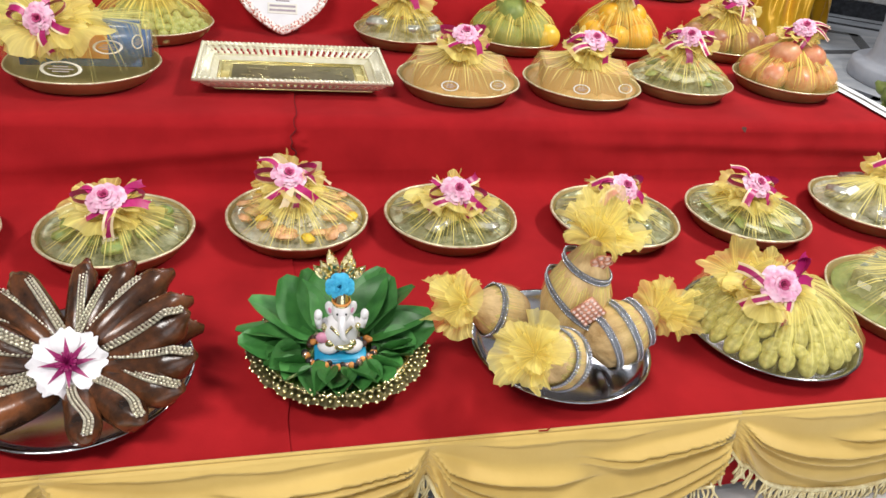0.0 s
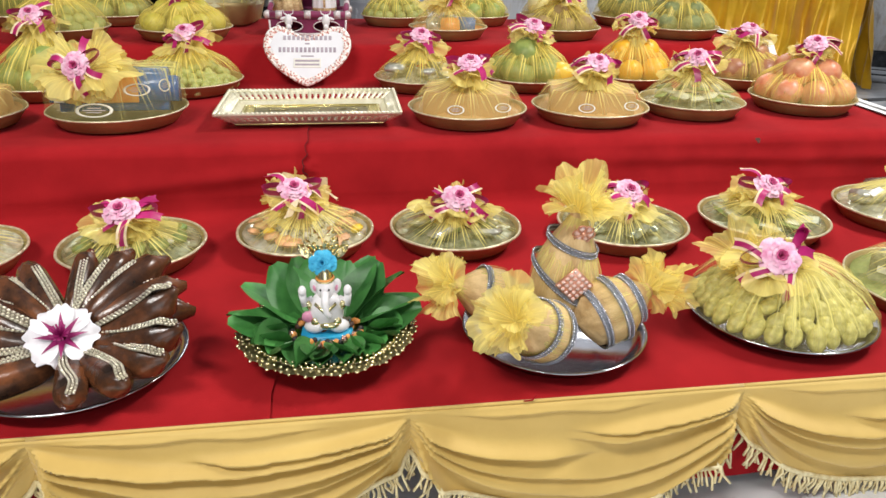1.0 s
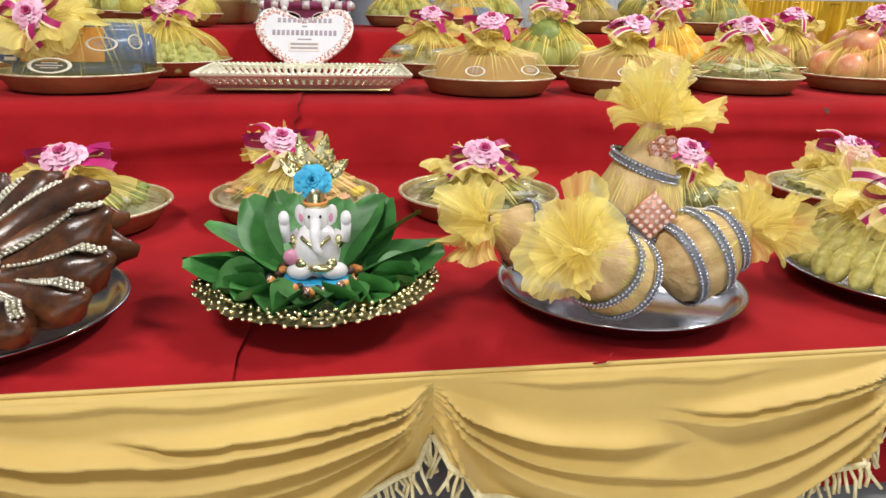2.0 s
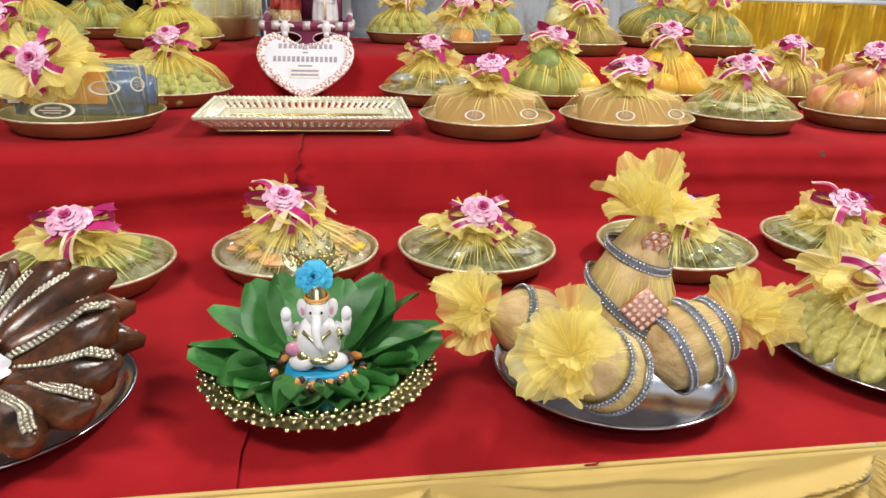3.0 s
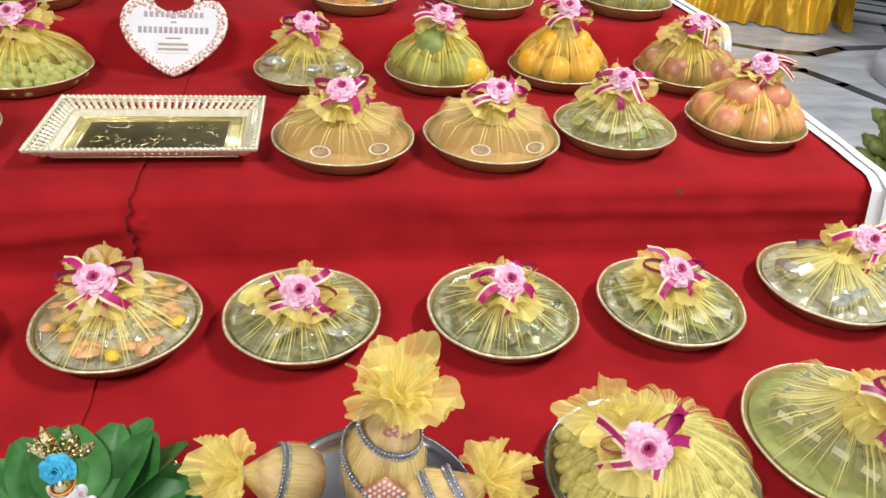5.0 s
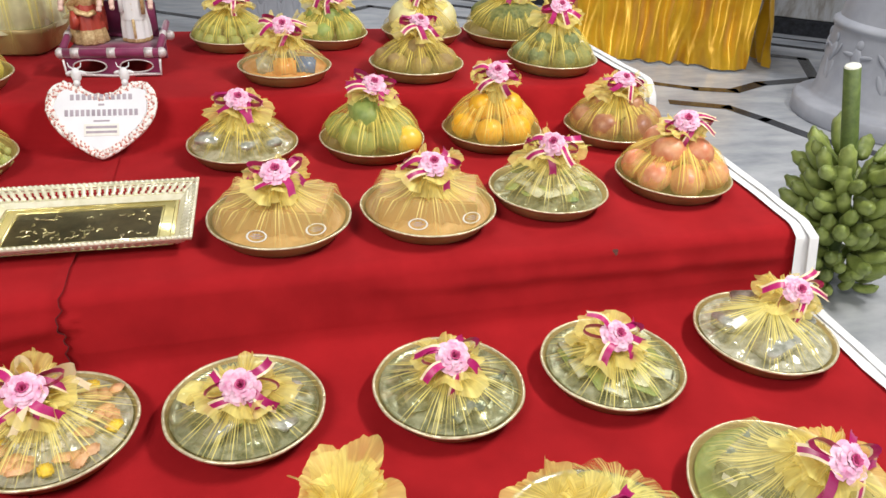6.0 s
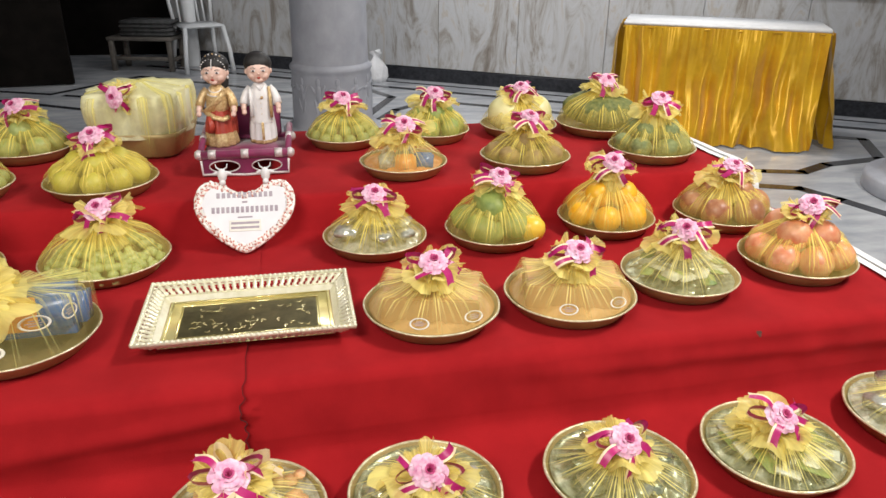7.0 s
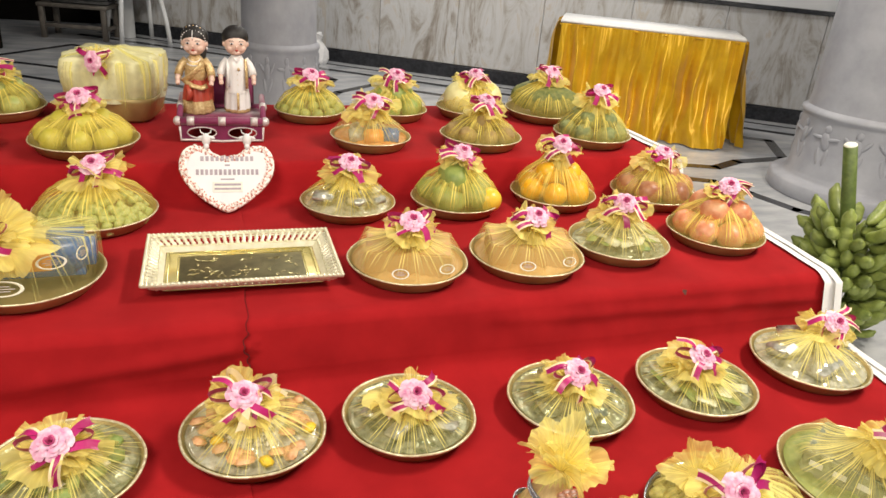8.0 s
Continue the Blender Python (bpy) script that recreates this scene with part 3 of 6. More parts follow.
def rose_mesh():
    bm = bmesh.new()
    rnd = random.Random(5)
    for ring, (n, r, h, lean, wide) in enumerate([(3, 0.0035, 0.022, 0.05, 0.010), (4, 0.0065, 0.022, 0.25, 0.012), (5, 0.010, 0.0205, 0.45, 0.015), (6, 0.0138, 0.0185, 0.7, 0.017), (7, 0.0175, 0.0155, 0.95, 0.019), (8, 0.021, 0.011, 1.25, 0.020)]):
        for k in range(n):
            a0 = 2 * math.pi * (k + 0.5 * ring) / n + rnd.uniform(-0.15, 0.15)

            def at(u, v, a0=a0, r=r, h=h, lean=lean, wide=wide, jig=rnd.uniform(0.9, 1.1)):
                w = (u - 0.5) * 2
                half = wide * (0.45 + 0.55 * math.sin(math.pi * min(1, 0.25 + v * 0.62)))
                out = r * (v ** 0.6) * jig + 0.006 * lean * max(0, v - 0.7) / 0.3
                up = h * math.sin(min(1.0, v * 1.1) * math.pi / 2) - 0.004 * lean * max(0, v - 0.75) / 0.25
                a = a0 + w * half / max(r, 0.006) * 0.62
                out -= 0.12 * r * w * w
                if v < 0.01:
                    return (0.0, 0.0, 0.0)
                return (out * math.cos(a), out * math.sin(a), up - 0.10 * h * w * w * v + 0.0011 * math.sin(6 * w + 40 * a0) * v * v)
            sheet(at, 6, 5, False, bm, 1 if ring < 2 else 0)
    bmesh.ops.remove_doubles(bm, verts=bm.verts, dist=0.0004)
    me = bpy.data.meshes.new("rose")
    bm.to_mesh(me)
    bm.free()
    me.materials.append(M["rose"])
    me.materials.append(M["rose_heart"])
    return me


ROSE = rose_mesh()


def ribbon_mesh(kind, seed):
    """kind 0: a loose tail, 1: a closed loop; a magenta band, some with a cream stripe."""
    rnd = random.Random(seed)
    length, width = rnd.uniform(0.048, 0.068), rnd.uniform(0.015, 0.019)
    rise, twist = rnd.uniform(0.004, 0.016), rnd.uniform(-0.5, 0.5)
    stripe = rnd.choice([0, 1, 2])
    bm = bmesh.new()

    def centre(s):
        if kind:
            t = s * math.pi * 2
            return (0.024 + 0.024 * -math.cos(t), 0.010 * math.sin(t), 0.007 + 0.013 * math.sin(t * 0.5))
        return (0.006 + length * s, 0.010 * math.sin(s * 3 + seed), rise * math.sin(s * 2.6) - 0.018 * s * s + 0.004)

    for lo, hi, mat in ((0, 0.26, 1 if stripe else 0), (0.26, 0.74, 0), (0.74, 1, 1 if stripe == 2 else 0)):
        def at(u, v, lo=lo, hi=hi):
            s = v
            x, y, z = centre(s)
            w = ((lo + (hi - lo) * u) - 0.5) * width
            notch = 0.006 * (abs(w) / width * 2 - 0.5) * (s > 0.98) * (not kind)
            if kind:
                return (x, y, z + w)
            b = twist * s
            return (x + notch, y + w * math.cos(b), z + w * math.sin(b))
        sheet(at, 1, 12, False, bm, mat)
    me = bpy.data.meshes.new("ribbon")
    bm.to_mesh(me)
    bm.free()
    me.materials.append(M["ribbon"])
    me.materials.append(M["ribbon_cream"])
    return me


TAILS = [ribbon_mesh(0, 30 + i) for i in range(6)]
LOOPS = [ribbon_mesh(1, 60 + i) for i in range(3)]


def corsage(parent, m, seed, ruffle=1.0, tails=5, loops=2, slope=1.0):
    """The gathered frill of net with a fabric rose and ribbon ends at the knot."""
    rnd = random.Random(seed)
    for k in range(2):
        o = new("net_collar", COLLARS[(seed + k) % 3])
        o.parent = parent
        o.matrix_basis = m @ pose(0, 0, 0.002 + 0.005 * k, rnd.uniform(-6, 6), rnd.uniform(-6, 6), rnd.uniform(0, 360)) @ Matrix.Diagonal((ruffle * (0.95 - 0.2 * k), ruffle * (0.95 - 0.2 * k), ruffle * slope, 1))
    for k in range(2):
        o = new("net_frill", RUFFLES[rnd.randrange(4)])
        o.parent = parent
        o.matrix_basis = m @ pose(0, 0, -0.010 + 0.008 * k, rnd.uniform(-8, 8), rnd.uniform(-8, 8), rnd.uniform(0, 360)) @ Matrix.Scale(ruffle * (0.92 if k else 1.15), 4)
    for k in range(2):
        o = new("net_tuft", FANS[rnd.randrange(3)])
        o.parent = parent
        o.matrix_basis = m @ pose(0, 0.006, -0.006, 0, 0, (-1 if k else 1) * rnd.uniform(10, 80)) @ pose(0, 0, 0, rnd.uniform(-34, -4), 0, 0) @ Matrix.Scale(ruffle * rnd.uniform(0.85, 1.1), 4)
    face = m @ pose(0, -0.016, 0.022, rnd.uniform(24, 42), rnd.uniform(-12, 12), rnd.uniform(-20, 20))
    o = new("rose", ROSE)
    o.parent = parent
    o.matrix_basis = face @ pose(0, 0, 0.008, 0, 0, rnd.uniform(0, 360)) @ Matrix.Scale(1.22, 4)
    for k in range(tails):
        o = new("ribbon", TAILS[rnd.randrange(6)])
        o.parent = parent
        o.matrix_basis = face @ pose(0, 0, 0.005, 0, rnd.uniform(-10, 6), 160 + 230 * k / (tails - 1) + rnd.uniform(-22, 22)) @ Matrix.Scale(1.05, 4)
    for k in range(loops):
        o = new("ribbon_loop", LOOPS[rnd.randrange(3)])
        o.parent = parent
        o.matrix_basis = face @ pose(0, 0.006, -0.006, 0, rnd.uniform(4, 18), (0, 180)[k] + rnd.uniform(-35, 35)) @ Matrix.Scale(1.2, 4)


HULLS = {
    "flat": [(0.985, 0.0), (0.80, 0.010), (0.58, 0.022), (0.34, 0.032), (0.14, 0.040), (0.07, 0.045)],
    "mound": [(0.985, 0.0), (0.84, 0.022), (0.60, 0.046), (0.34, 0.064), (0.15, 0.078), (0.07, 0.090)],
    "dome": [(0.985, 0.0), (0.92, 0.026), (0.73, 0.060), (0.44, 0.088), (0.17, 0.108), (0.07, 0.124)],
    "cone": [(0.985, 0.0), (0.90, 0.030), (0.68, 0.070), (0.40, 0.106), (0.17, 0.134), (0.07, 0.156)],
    "box": [(0.985, 0.0), (0.93, 0.028), (0.84, 0.050), (0.46, 0.060), (0.18, 0.070), (0.07, 0.084)],
}


def wrapped_plate(x, y, level, R, hull, seed, label, group, stretch=1.0, material=None, square=0.0, turn=0.0, off=(0, 0), frill=1.0, tip=(0, 0), box=None):
    deep = 0.034
    th = thing("wrapped_gift_plate", pose(x, y, level + 0.001), label, "gift plate", group)
    dish(th, R, deep, rim=0.0030 if hull == "flat" else 0.0023)
    H = [(r, z * stretch) for r, z in HULLS[hull]]
    net_wrap(th, R, deep + 0.003, H, seed, material, square, turn, box=box)
    top = deep + 0.003 + H[-1][1]
    corsage(th, pose(off[0], off[1], top - 0.006, tip[0], tip[1], 0), seed * 7 + 1, frill, slope={"flat": 0.8, "box": 1.0, "mound": 1.3}.get(hull, 2.0))
    return th

# ---- hall walls, pillars, floor inlay ----
WALL_TURN = math.degrees(math.atan2(-0.6, 1.0))


def wall_frame(along):
    """A pose on the marble wall's foot, that many metres along it; x runs along, -y faces the room."""
    c, s = math.cos(radians(WALL_TURN)), math.sin(radians(WALL_TURN))
    return pose(along * c, 7.75 + along * s, 0, 0, 0, WALL_TURN)


def on_wall(name, x0, x1, y0, y1, z0, z1, material, parent=None, bevel=0.003, label=""):
    o = part(name, slab(x0, x1, y0, y1, z0, z1, bevel), material, parent, label, False)
    if parent is None:
        o.matrix_world = wall_frame(0)
        tagged(o, kind="structure")
    return o


wall_far = on_wall("wall_far", -1.5, 8.6, 0.03, 0.20, 0.0, 3.5, M["white_wall"], None, 0)
edges = [-1.5, -0.75, -0.02, 0.72, 1.46, 2.20, 2.96, 3.70, 4.45, 5.20, 5.95, 6.7, 7.45, 8.2, 8.6]
for a, b in zip(edges[:-1], edges[1:]):
    o = part("slab", slab(-(b - a) / 2 + 0.002, (b - a) / 2 - 0.002, -0.012, 0.012, -0.375, 0.375, 0.002), M["marble_wall"], wall_far, "", False)
    o.matrix_basis = pose((a + b) / 2, 0.015, 0.495)
on_wall("baseboard", -1.5, 8.6, -0.02, 0.028, 0.0, 0.115, M["black_stone"])
on_wall("trim", -1.5, 8.6, -0.025, 0.028, 0.872, 0.905, M["black_stone"])
window_1 = tagged(on_wall("window_1", 2.35, 4.20, 0.005, 0.028, 0.93, 0.99, M["plastic_white"], None, 0.004), "white-framed window with dim blue glass", "window")
for a, b, c, d in ((2.35, 2.43, 0.99, 1.95), (4.12, 4.20, 0.99, 1.95), (3.24, 3.31, 0.99, 1.95), (2.43, 4.12, 1.88, 1.95)):
    part("frame", slab(a, b, 0.004, 0.028, c, d, 0.004), M["plastic_white"], window_1, "", False)
for a, b in ((2.43, 3.24), (3.31, 4.12)):
    part("pane", slab(a, b, 0.014, 0.026, 0.99, 1.88, 0), M["window_pane"], window_1, "dim blue glass", False)

# dark door at the far end, its recess painted unlit, a pale wall, the rest of the closed hall
setting("wall_dark", slab(-2.9, -1.20, 8.95, 9.1, 0, 3.5, 0), M["door_and_recess_dark"])
door_1 = setting("door_1", slab(0, 0.95, -0.025, 0.025, 0.01, 2.3, 0.004), M["door_and_recess_dark"])
door_1.matrix_world = pose(-2.9, 7.1, 0, 0, 0, 8)
tagged(door_1, "dark brown wooden door standing open", "door")
setting("wall_left", slab(-6.0, -2.95, 7.05, 7.2, 0, 3.5, 0), M["plaster_low_bounce"])
# recess side, near-black colour in place of an unlit room
setting("wall_return", slab(-3.05, -2.9, 7.2, 8.95, 0, 3.5, 0), M["door_and_recess_dark"])
# unseen enclosing walls and ceiling, their colour darkened to hold back bounce
setting("wall_west", slab(-6.15, -6.0, -3.2, 7.2, 0, 3.5, 0), M["plaster_low_bounce"])
setting("wall_east", slab(8.0, 8.15, -3.2, 4.0, 0, 3.5, 0), M["plaster_low_bounce"])
# unseen south wall, its opening made up to go with the front fill
setting("wall_south_a", slab(-6.0, -1.0, -3.35, -3.2, 0, 3.5, 0), M["plaster_low_bounce"])
setting("wall_south_b", slab(3.2, 8.0, -3.35, -3.2, 0, 3.5, 0), M["plaster_low_bounce"])
setting("wall_south_lintel", slab(-1.0, 3.2, -3.35, -3.2, 2.6, 3.5, 0), M["plaster_low_bounce"])
setting("ceiling", slab(-6.2, 8.2, -3.4, 9.2, 3.5, 3.6, 0), M["plaster_low_bounce"])


def inlay(points, width):
    """A black stone strip let into the floor along a line of corners."""
    bm = bmesh.new()
    for (ax, ay), (bx, by) in zip(points[:-1], points[1:]):
        d = math.hypot(bx - ax, by - ay)
        slab(-width * 0.3, d + width * 0.3, -width / 2, width / 2, -0.004, 0.002, 0, bm).verts
        n = 8
        bm.verts.ensure_lookup_table()
        bmesh.ops.transform(bm, verts=bm.verts[-n:], matrix=pose(ax, ay, 0, 0, 0, math.degrees(math.atan2(by - ay, bx - ax))))
    return setting("inlay", bm, M["black_stone"])


def edge_line(off, a, b):
    c, s = math.cos(radians(WALL_TURN)), math.sin(radians(WALL_TURN))
    return [(a * c + off * s, 7.75 + a * s - off * c), (b * c + off * s, 7.75 + b * s - off * c)]


inlay(edge_line(0.17, -1.5, 8.0), 0.035)
inlay(edge_line(0.42, -1.5, 8.0), 0.07)
inlay([(2.70, 4.02), (2.92, 3.97), (3.16, 4.09), (3.58, 4.16), (3.80, 4.60), (3.20, 4.90)], 0.075)
inlay([(2.45, 3.80), (2.72, 3.70), (2.82, 3.50), (2.93, 3.22), (3.20, 2.90)], 0.075)
inlay([(-2.6, 7.02), (-2.03, 6.80), (-1.48, 7.57), (-0.69, 7.08), (0.2, 6.45)], 0.06)
inlay([(-2.9, 6.88), (-2.09, 6.45), (-1.20, 5.95), (-0.4, 5.45)], 0.06)
inlay([(-1.90, 6.74), (-1.46, 6.55), (-0.7, 6.1), (0.1, 5.6)], 0.06)
inlay([(0.50, 5.70), (0.76, 6.36), (0.60, 6.68)], 0.07)
inlay([(0.60, 5.60), (0.74, 5.88), (1.06, 6.18), (1.9, 5.68), (2.5, 5.25)], 0.07)
inlay([(1.1, 5.2), (1.7, 4.85), (2.1, 4.35), (2.7, 4.02)], 0.06)


def pillar(x, y, girth=1.0, height=3.5):
    p = thing("pillar", pose(x, y, 0) @ Matrix.Diagonal((girth, girth, 1, 1)), "round grey painted stone pillar with a carved base", "pillar", "hall pillars")
    part("plinth", lathe([(0, 0), (0.45, 0), (0.455, 0.012), (0.455, 0.080), (0.44, 0.092), (0.386, 0.095), (0.376, 0.11), (0.370, 0.125)], 56), M["pillar"], p)
    part("carved_band", lathe([(0.372, 0.122), (0.362, 0.14), (0.352, 0.44), (0.356, 0.46), (0.366, 0.47), (0.366, 0.485), (0.350, 0.497), (0.336, 0.508)], 56), M["pillar"], p)
    part("shaft", lathe([(0.338, 0.506), (0.333, 0.55), (0.318, height)], 56), M["pillar"], p)
    # raised, worn relief shapes round the band
    for k in range(13):
        a = 2 * math.pi * k / 13
        bm = bmesh.new()
        rnd = random.Random(k)
        ball(0.016, 0.010, 0.020, Matrix.Translation((0, 0, 0.10)), bm)
        ball(0.022, 0.012, 0.045, Matrix.Translation((0, 0, 0.045)) @ pose(0, 0, 0, 0, rnd.uniform(-20, 20), 0), bm)
        for s in (-1, 1):
            ball(0.011, 0.009, 0.045, pose(s * 0.018, 0, -0.03, 0, s * rnd.uniform(5, 25), 0), bm)
            ball(0.009, 0.008, 0.035, pose(s * 0.034, 0, 0.06, 0, s * rnd.uniform(30, 120), 0), bm)
        o = part("relief", bm, M["pillar"], p)
        o.matrix_basis = pose(0.355 * math.cos(a), 0.355 * math.sin(a), 0.285, 0, 0, math.degrees(a) + 90) @ Matrix.Diagonal((1.25, 0.8, 1.25, 1))
    return p


pillar(0.245, 5.10, 0.715)
pillar(3.485, 3.47)

# ---- skirted table by the wall ----
TABLE = pose(2.16, 4.97, 0, 0, 0, math.degrees(math.atan2(4.42 - 4.97, 3.25 - 2.16)))
table = thing("skirted_table", TABLE, "table with a white top and pleated gold satin skirt", "table")
part("tabletop", slab(-0.01, 1.23, -0.01, 0.46, 0.72, 0.752, 0.008, None, 0, 2), M["white_cloth"], table, "white cloth-covered top")


def skirt(name, x0, y0, x1, y1, seed):
    L = math.hypot(x1 - x0, y1 - y0)
    nx, ny = (y1 - y0) / L, -(x1 - x0) / L
    n = int(L * 150)

    def at(u, v):
        s = u * L
        fine = math.sin(s * 2 * math.pi / 0.034 + 2 * wob(s, seed, 0, 9)) * 0.004 * (1 - v) ** 2
        warp = s + 0.05 * wob(s, seed, v * 0.8, 4) * v
        broad = wob(warp, seed, 0.10 * v, 15)
        ridge = 1 - abs(wob(warp, seed + 9, 0.12 * v, 9)) * 2.2
        o = fine + (0.085 * broad + 0.070 * ridge) * (0.25 + 0.75 * v ** 0.6) + 0.085 * v * v
        return (x0 + (x1 - x0) * u + nx * o, y0 + (y1 - y0) * u + ny * o, 0.728 - 0.715 * v)
    return part(name, sheet(at, n, 16), M["satin_gold"], table, "gold satin skirt in narrow pleats")


skirt("skirt", 0.0, -0.012, 1.22, -0.012, 1)
skirt("skirt", 1.232, 0.0, 1.232, 0.46, 2)
skirt("skirt", -0.012, 0.46, -0.012, 0.0, 3)
part("binding", tube([(-0.012, -0.014, 0.716), (1.234, -0.014, 0.716), (1.234, 0.46, 0.716)], 0.006, 6), M["satin_gold"], table)

# ---- far corner: bench with mats, chair, roll, bag ----
bench = thing("wooden_bench", pose(-1.47, 8.02, 0, 0, 0, -12) @ Matrix.Diagonal((0.88, 1, 0.84, 1)), "low worn wooden bench stacked with dark mats", "bench")
part("seat", slab(-0.36, 0.36, -0.18, 0.18, 0.34, 0.38, 0.006), M["shaded_bench_wood"], bench)
for sx in (-0.32, 0.32):
    for sy in (-0.15, 0.15):
        part("leg", slab(sx - 0.025, sx + 0.025, sy - 0.025, sy + 0.025, 0, 0.34, 0.004), M["shaded_bench_wood"], bench)
    part("stretcher", slab(sx - 0.015, sx + 0.015, -0.13, 0.13, 0.10, 0.14, 0.003), M["shaded_bench_wood"], bench)
part("stretcher", slab(-0.31, 0.31, -0.165, -0.135, 0.12, 0.16, 0.003), M["shaded_bench_wood"], bench)
mats = thing("folded_mats", pose(-1.42, 8.02, 0.3205, 0, 0, -10), "pile of dark grey folded mats", "mats")
for k in range(4):
    part("mat", slab(-0.25 + 0.01 * (k % 2), 0.26 - 0.012 * (k % 3), -0.16, 0.16, 0.037 * k, 0.037 * k + 0.036, 0.014, None, 0, 2), M["dark_mat"], mats)


def plastic_chair(m):
    c = thing("plastic_chair", m, "white moulded plastic chair with slatted back", "chair")
    part("seat", slab(-0.20, 0.20, -0.20, 0.20, 0.41, 0.435, 0.012, None, 0, 3), M["plastic_white"], c)
    for sx in (-1, 1):
        part("leg", tube([(sx * 0.18, -0.18, 0.42), (sx * 0.21, -0.22, 0.2), (sx * 0.225, -0.24, 0.0)], 0.022, 8), M["plastic_white"], c)
        part("leg", tube([(sx * 0.18, 0.18, 0.42), (sx * 0.20, 0.22, 0.2), (sx * 0.215, 0.25, 0.0)], 0.022, 8), M["plastic_white"], c)
        part("back_post", tube([(sx * 0.18, 0.18, 0.42), (sx * 0.20, 0.22, 0.62), (sx * 0.17, 0.27, 0.86)], 0.018, 8), M["plastic_white"], c)
    part("top_rail", tube([(-0.17, 0.27, 0.86), (-0.08, 0.28, 0.89), (0.08, 0.28, 0.89), (0.17, 0.27, 0.86)], 0.018, 8), M["plastic_white"], c)
    for k in range(5):
        x = -0.12 + 0.06 * k
        part("slat", tube([(x, 0.185, 0.43), (x, 0.235, 0.65), (x * 0.95, 0.277, 0.88)], 0.011, 6), M["plastic_white"], c)
    return c


plastic_chair(pose(-0.95, 7.92, 0, 0, 0, 24))
roll = thing("rolled_sheet", pose(-1.06, 8.12, 0), "upright white rolled plastic sheet", "roll")
part("roll", lathe([(0, 0), (0.062, 0), (0.065, 0.01), (0.064, 0.70), (0.060, 0.71), (0.03, 0.708), (0, 0.70)], 24), M["plastic_white"], roll)


def bag_shape(u, v):
    a = 2 * math.pi * u
    prof = [0.001, 0.085, 0.095, 0.085, 0.06, 0.028, 0.04, 0.055][round(v * 7)]
    z = [0.0, 0.0, 0.05, 0.13, 0.19, 0.235, 0.26, 0.285][round(v * 7)]
    w = 1 + 0.16 * math.sin(3 * a + v * 5) + 0.10 * math.sin(7 * a - v * 9)
    return (prof * w * math.cos(a), prof * 0.7 * w * math.sin(a), z * (1 + 0.06 * math.sin(2 * a) * v))


bag = tagged(part("plastic_bag", sheet(bag_shape, 28, 7, True), M["plastic_bag"]), "crumpled white plastic carrier bag on the floor", "bag")
bag.matrix_world = pose(0.69, 7.05, 0, 0, 0, 20) @ Matrix.Diagonal((1.05, 0.95, 0.95, 1))


# ---- bunch of green bananas ----
def banana_mesh(length, r, bend, material, n=9):
    bm = bmesh.new()
    pts = []
    for i in range(13):
        s = i / 12
        a = bend * (s - 0.15)
        pts.append((length * s * math.cos(a * 0.5), 0, length * s * math.sin(a * 0.5)))

    def rad(s):
        if s < 0.14:
            return r * (0.28 + 0.5 * smooth_step(0.05, 0.14, s))
        return r * (0.78 + 0.22 * smooth_step(0.14, 0.3, s)) * (1 - 0.72 * smooth_step(0.80, 0.99, s))
    tube(pts, rad, n, bm)
    me = bpy.data.meshes.new("banana")
    bm.to_mesh(me)
    bm.free()
    me.materials.append(material)
    me.polygons.foreach_set("use_smooth", [True] * len(me.polygons))
    return me


bunch = thing("banana_bunch", pose(2.06, 2.02, 0), "tall bunch of unripe green bananas on its cut stalk", "banana bunch")
stalk = part("stalk", tube([(0.02, 0, 0.02), (0.0, 0, 0.25), (-0.045, 0, 0.46), (-0.13, 0.0, 0.72)], lambda s: 0.028 - 0.006 * s, 12), M["banana_stalk"], bunch)
part("cut_end", lathe([(0, 0.003), (0.018, 0.003), (0.0205, 0.001), (0.0215, -0.002)], 16), M["stalk_cut"], stalk, "pale freshly cut stalk end").matrix_basis = pose(-0.13, 0, 0.722, 0, -18, 0)
GREEN = [banana_mesh(l, r, b, M["green_banana"]) for l, r, b in ((0.128, 0.0215, 1.0), (0.118, 0.0205, 1.3), (0.112, 0.0200, 0.9))]
rnd = random.Random(77)
for hand in range(11):
    z = 0.04 + 0.038 * hand
    cx = 0.035 - 0.02 * smooth_step(0.2, 0.5, z)
    for k in range(15):
        o = new("banana", GREEN[rnd.randrange(3)])
        o.parent = bunch
        a = 360 * (k + 0.5 * (hand % 2)) / 15 + rnd.uniform(-9, 9)
        o.matrix_basis = pose(cx, 0, z, 0, 0, a) @ pose(0.075, 0, 0, rnd.uniform(-15, 15), -rnd.uniform(-14, 26), rnd.uniform(-16, 16)) @ Matrix.Scale(rnd.uniform(0.9, 1.12) * (0.8 + 0.06 * hand if hand < 4 else 1.05), 4)

# ---- contents of the plates ----
def ball_data(name, rx, ry, rz, dimple=0.0, lumps=0.0, seed=0):
    bm = ball(1, 1, 1, None, None, 0, 3)
    for v in bm.verts:
        p = v.co.normalized()
        k = 1 - dimple * math.exp(-((1 - p.z) / 0.06)) - dimple * 0.6 * math.exp(-((1 + p.z) / 0.05)) + lumps * wob(p.x, p.y, p.z + seed, 2.2)
        v.co = Vector((p.x * rx * k, p.y * ry * k, p.z * rz * k))
    return bm


def kind_data(material, rx, ry=None, rz=None, dimple=0.0, lumps=0.05, name="fruit"):
    me = fruit_mesh(name, ball_data(name, rx, ry or rx, rz or rx, dimple, lumps, rx * 100), M[material])
    return me


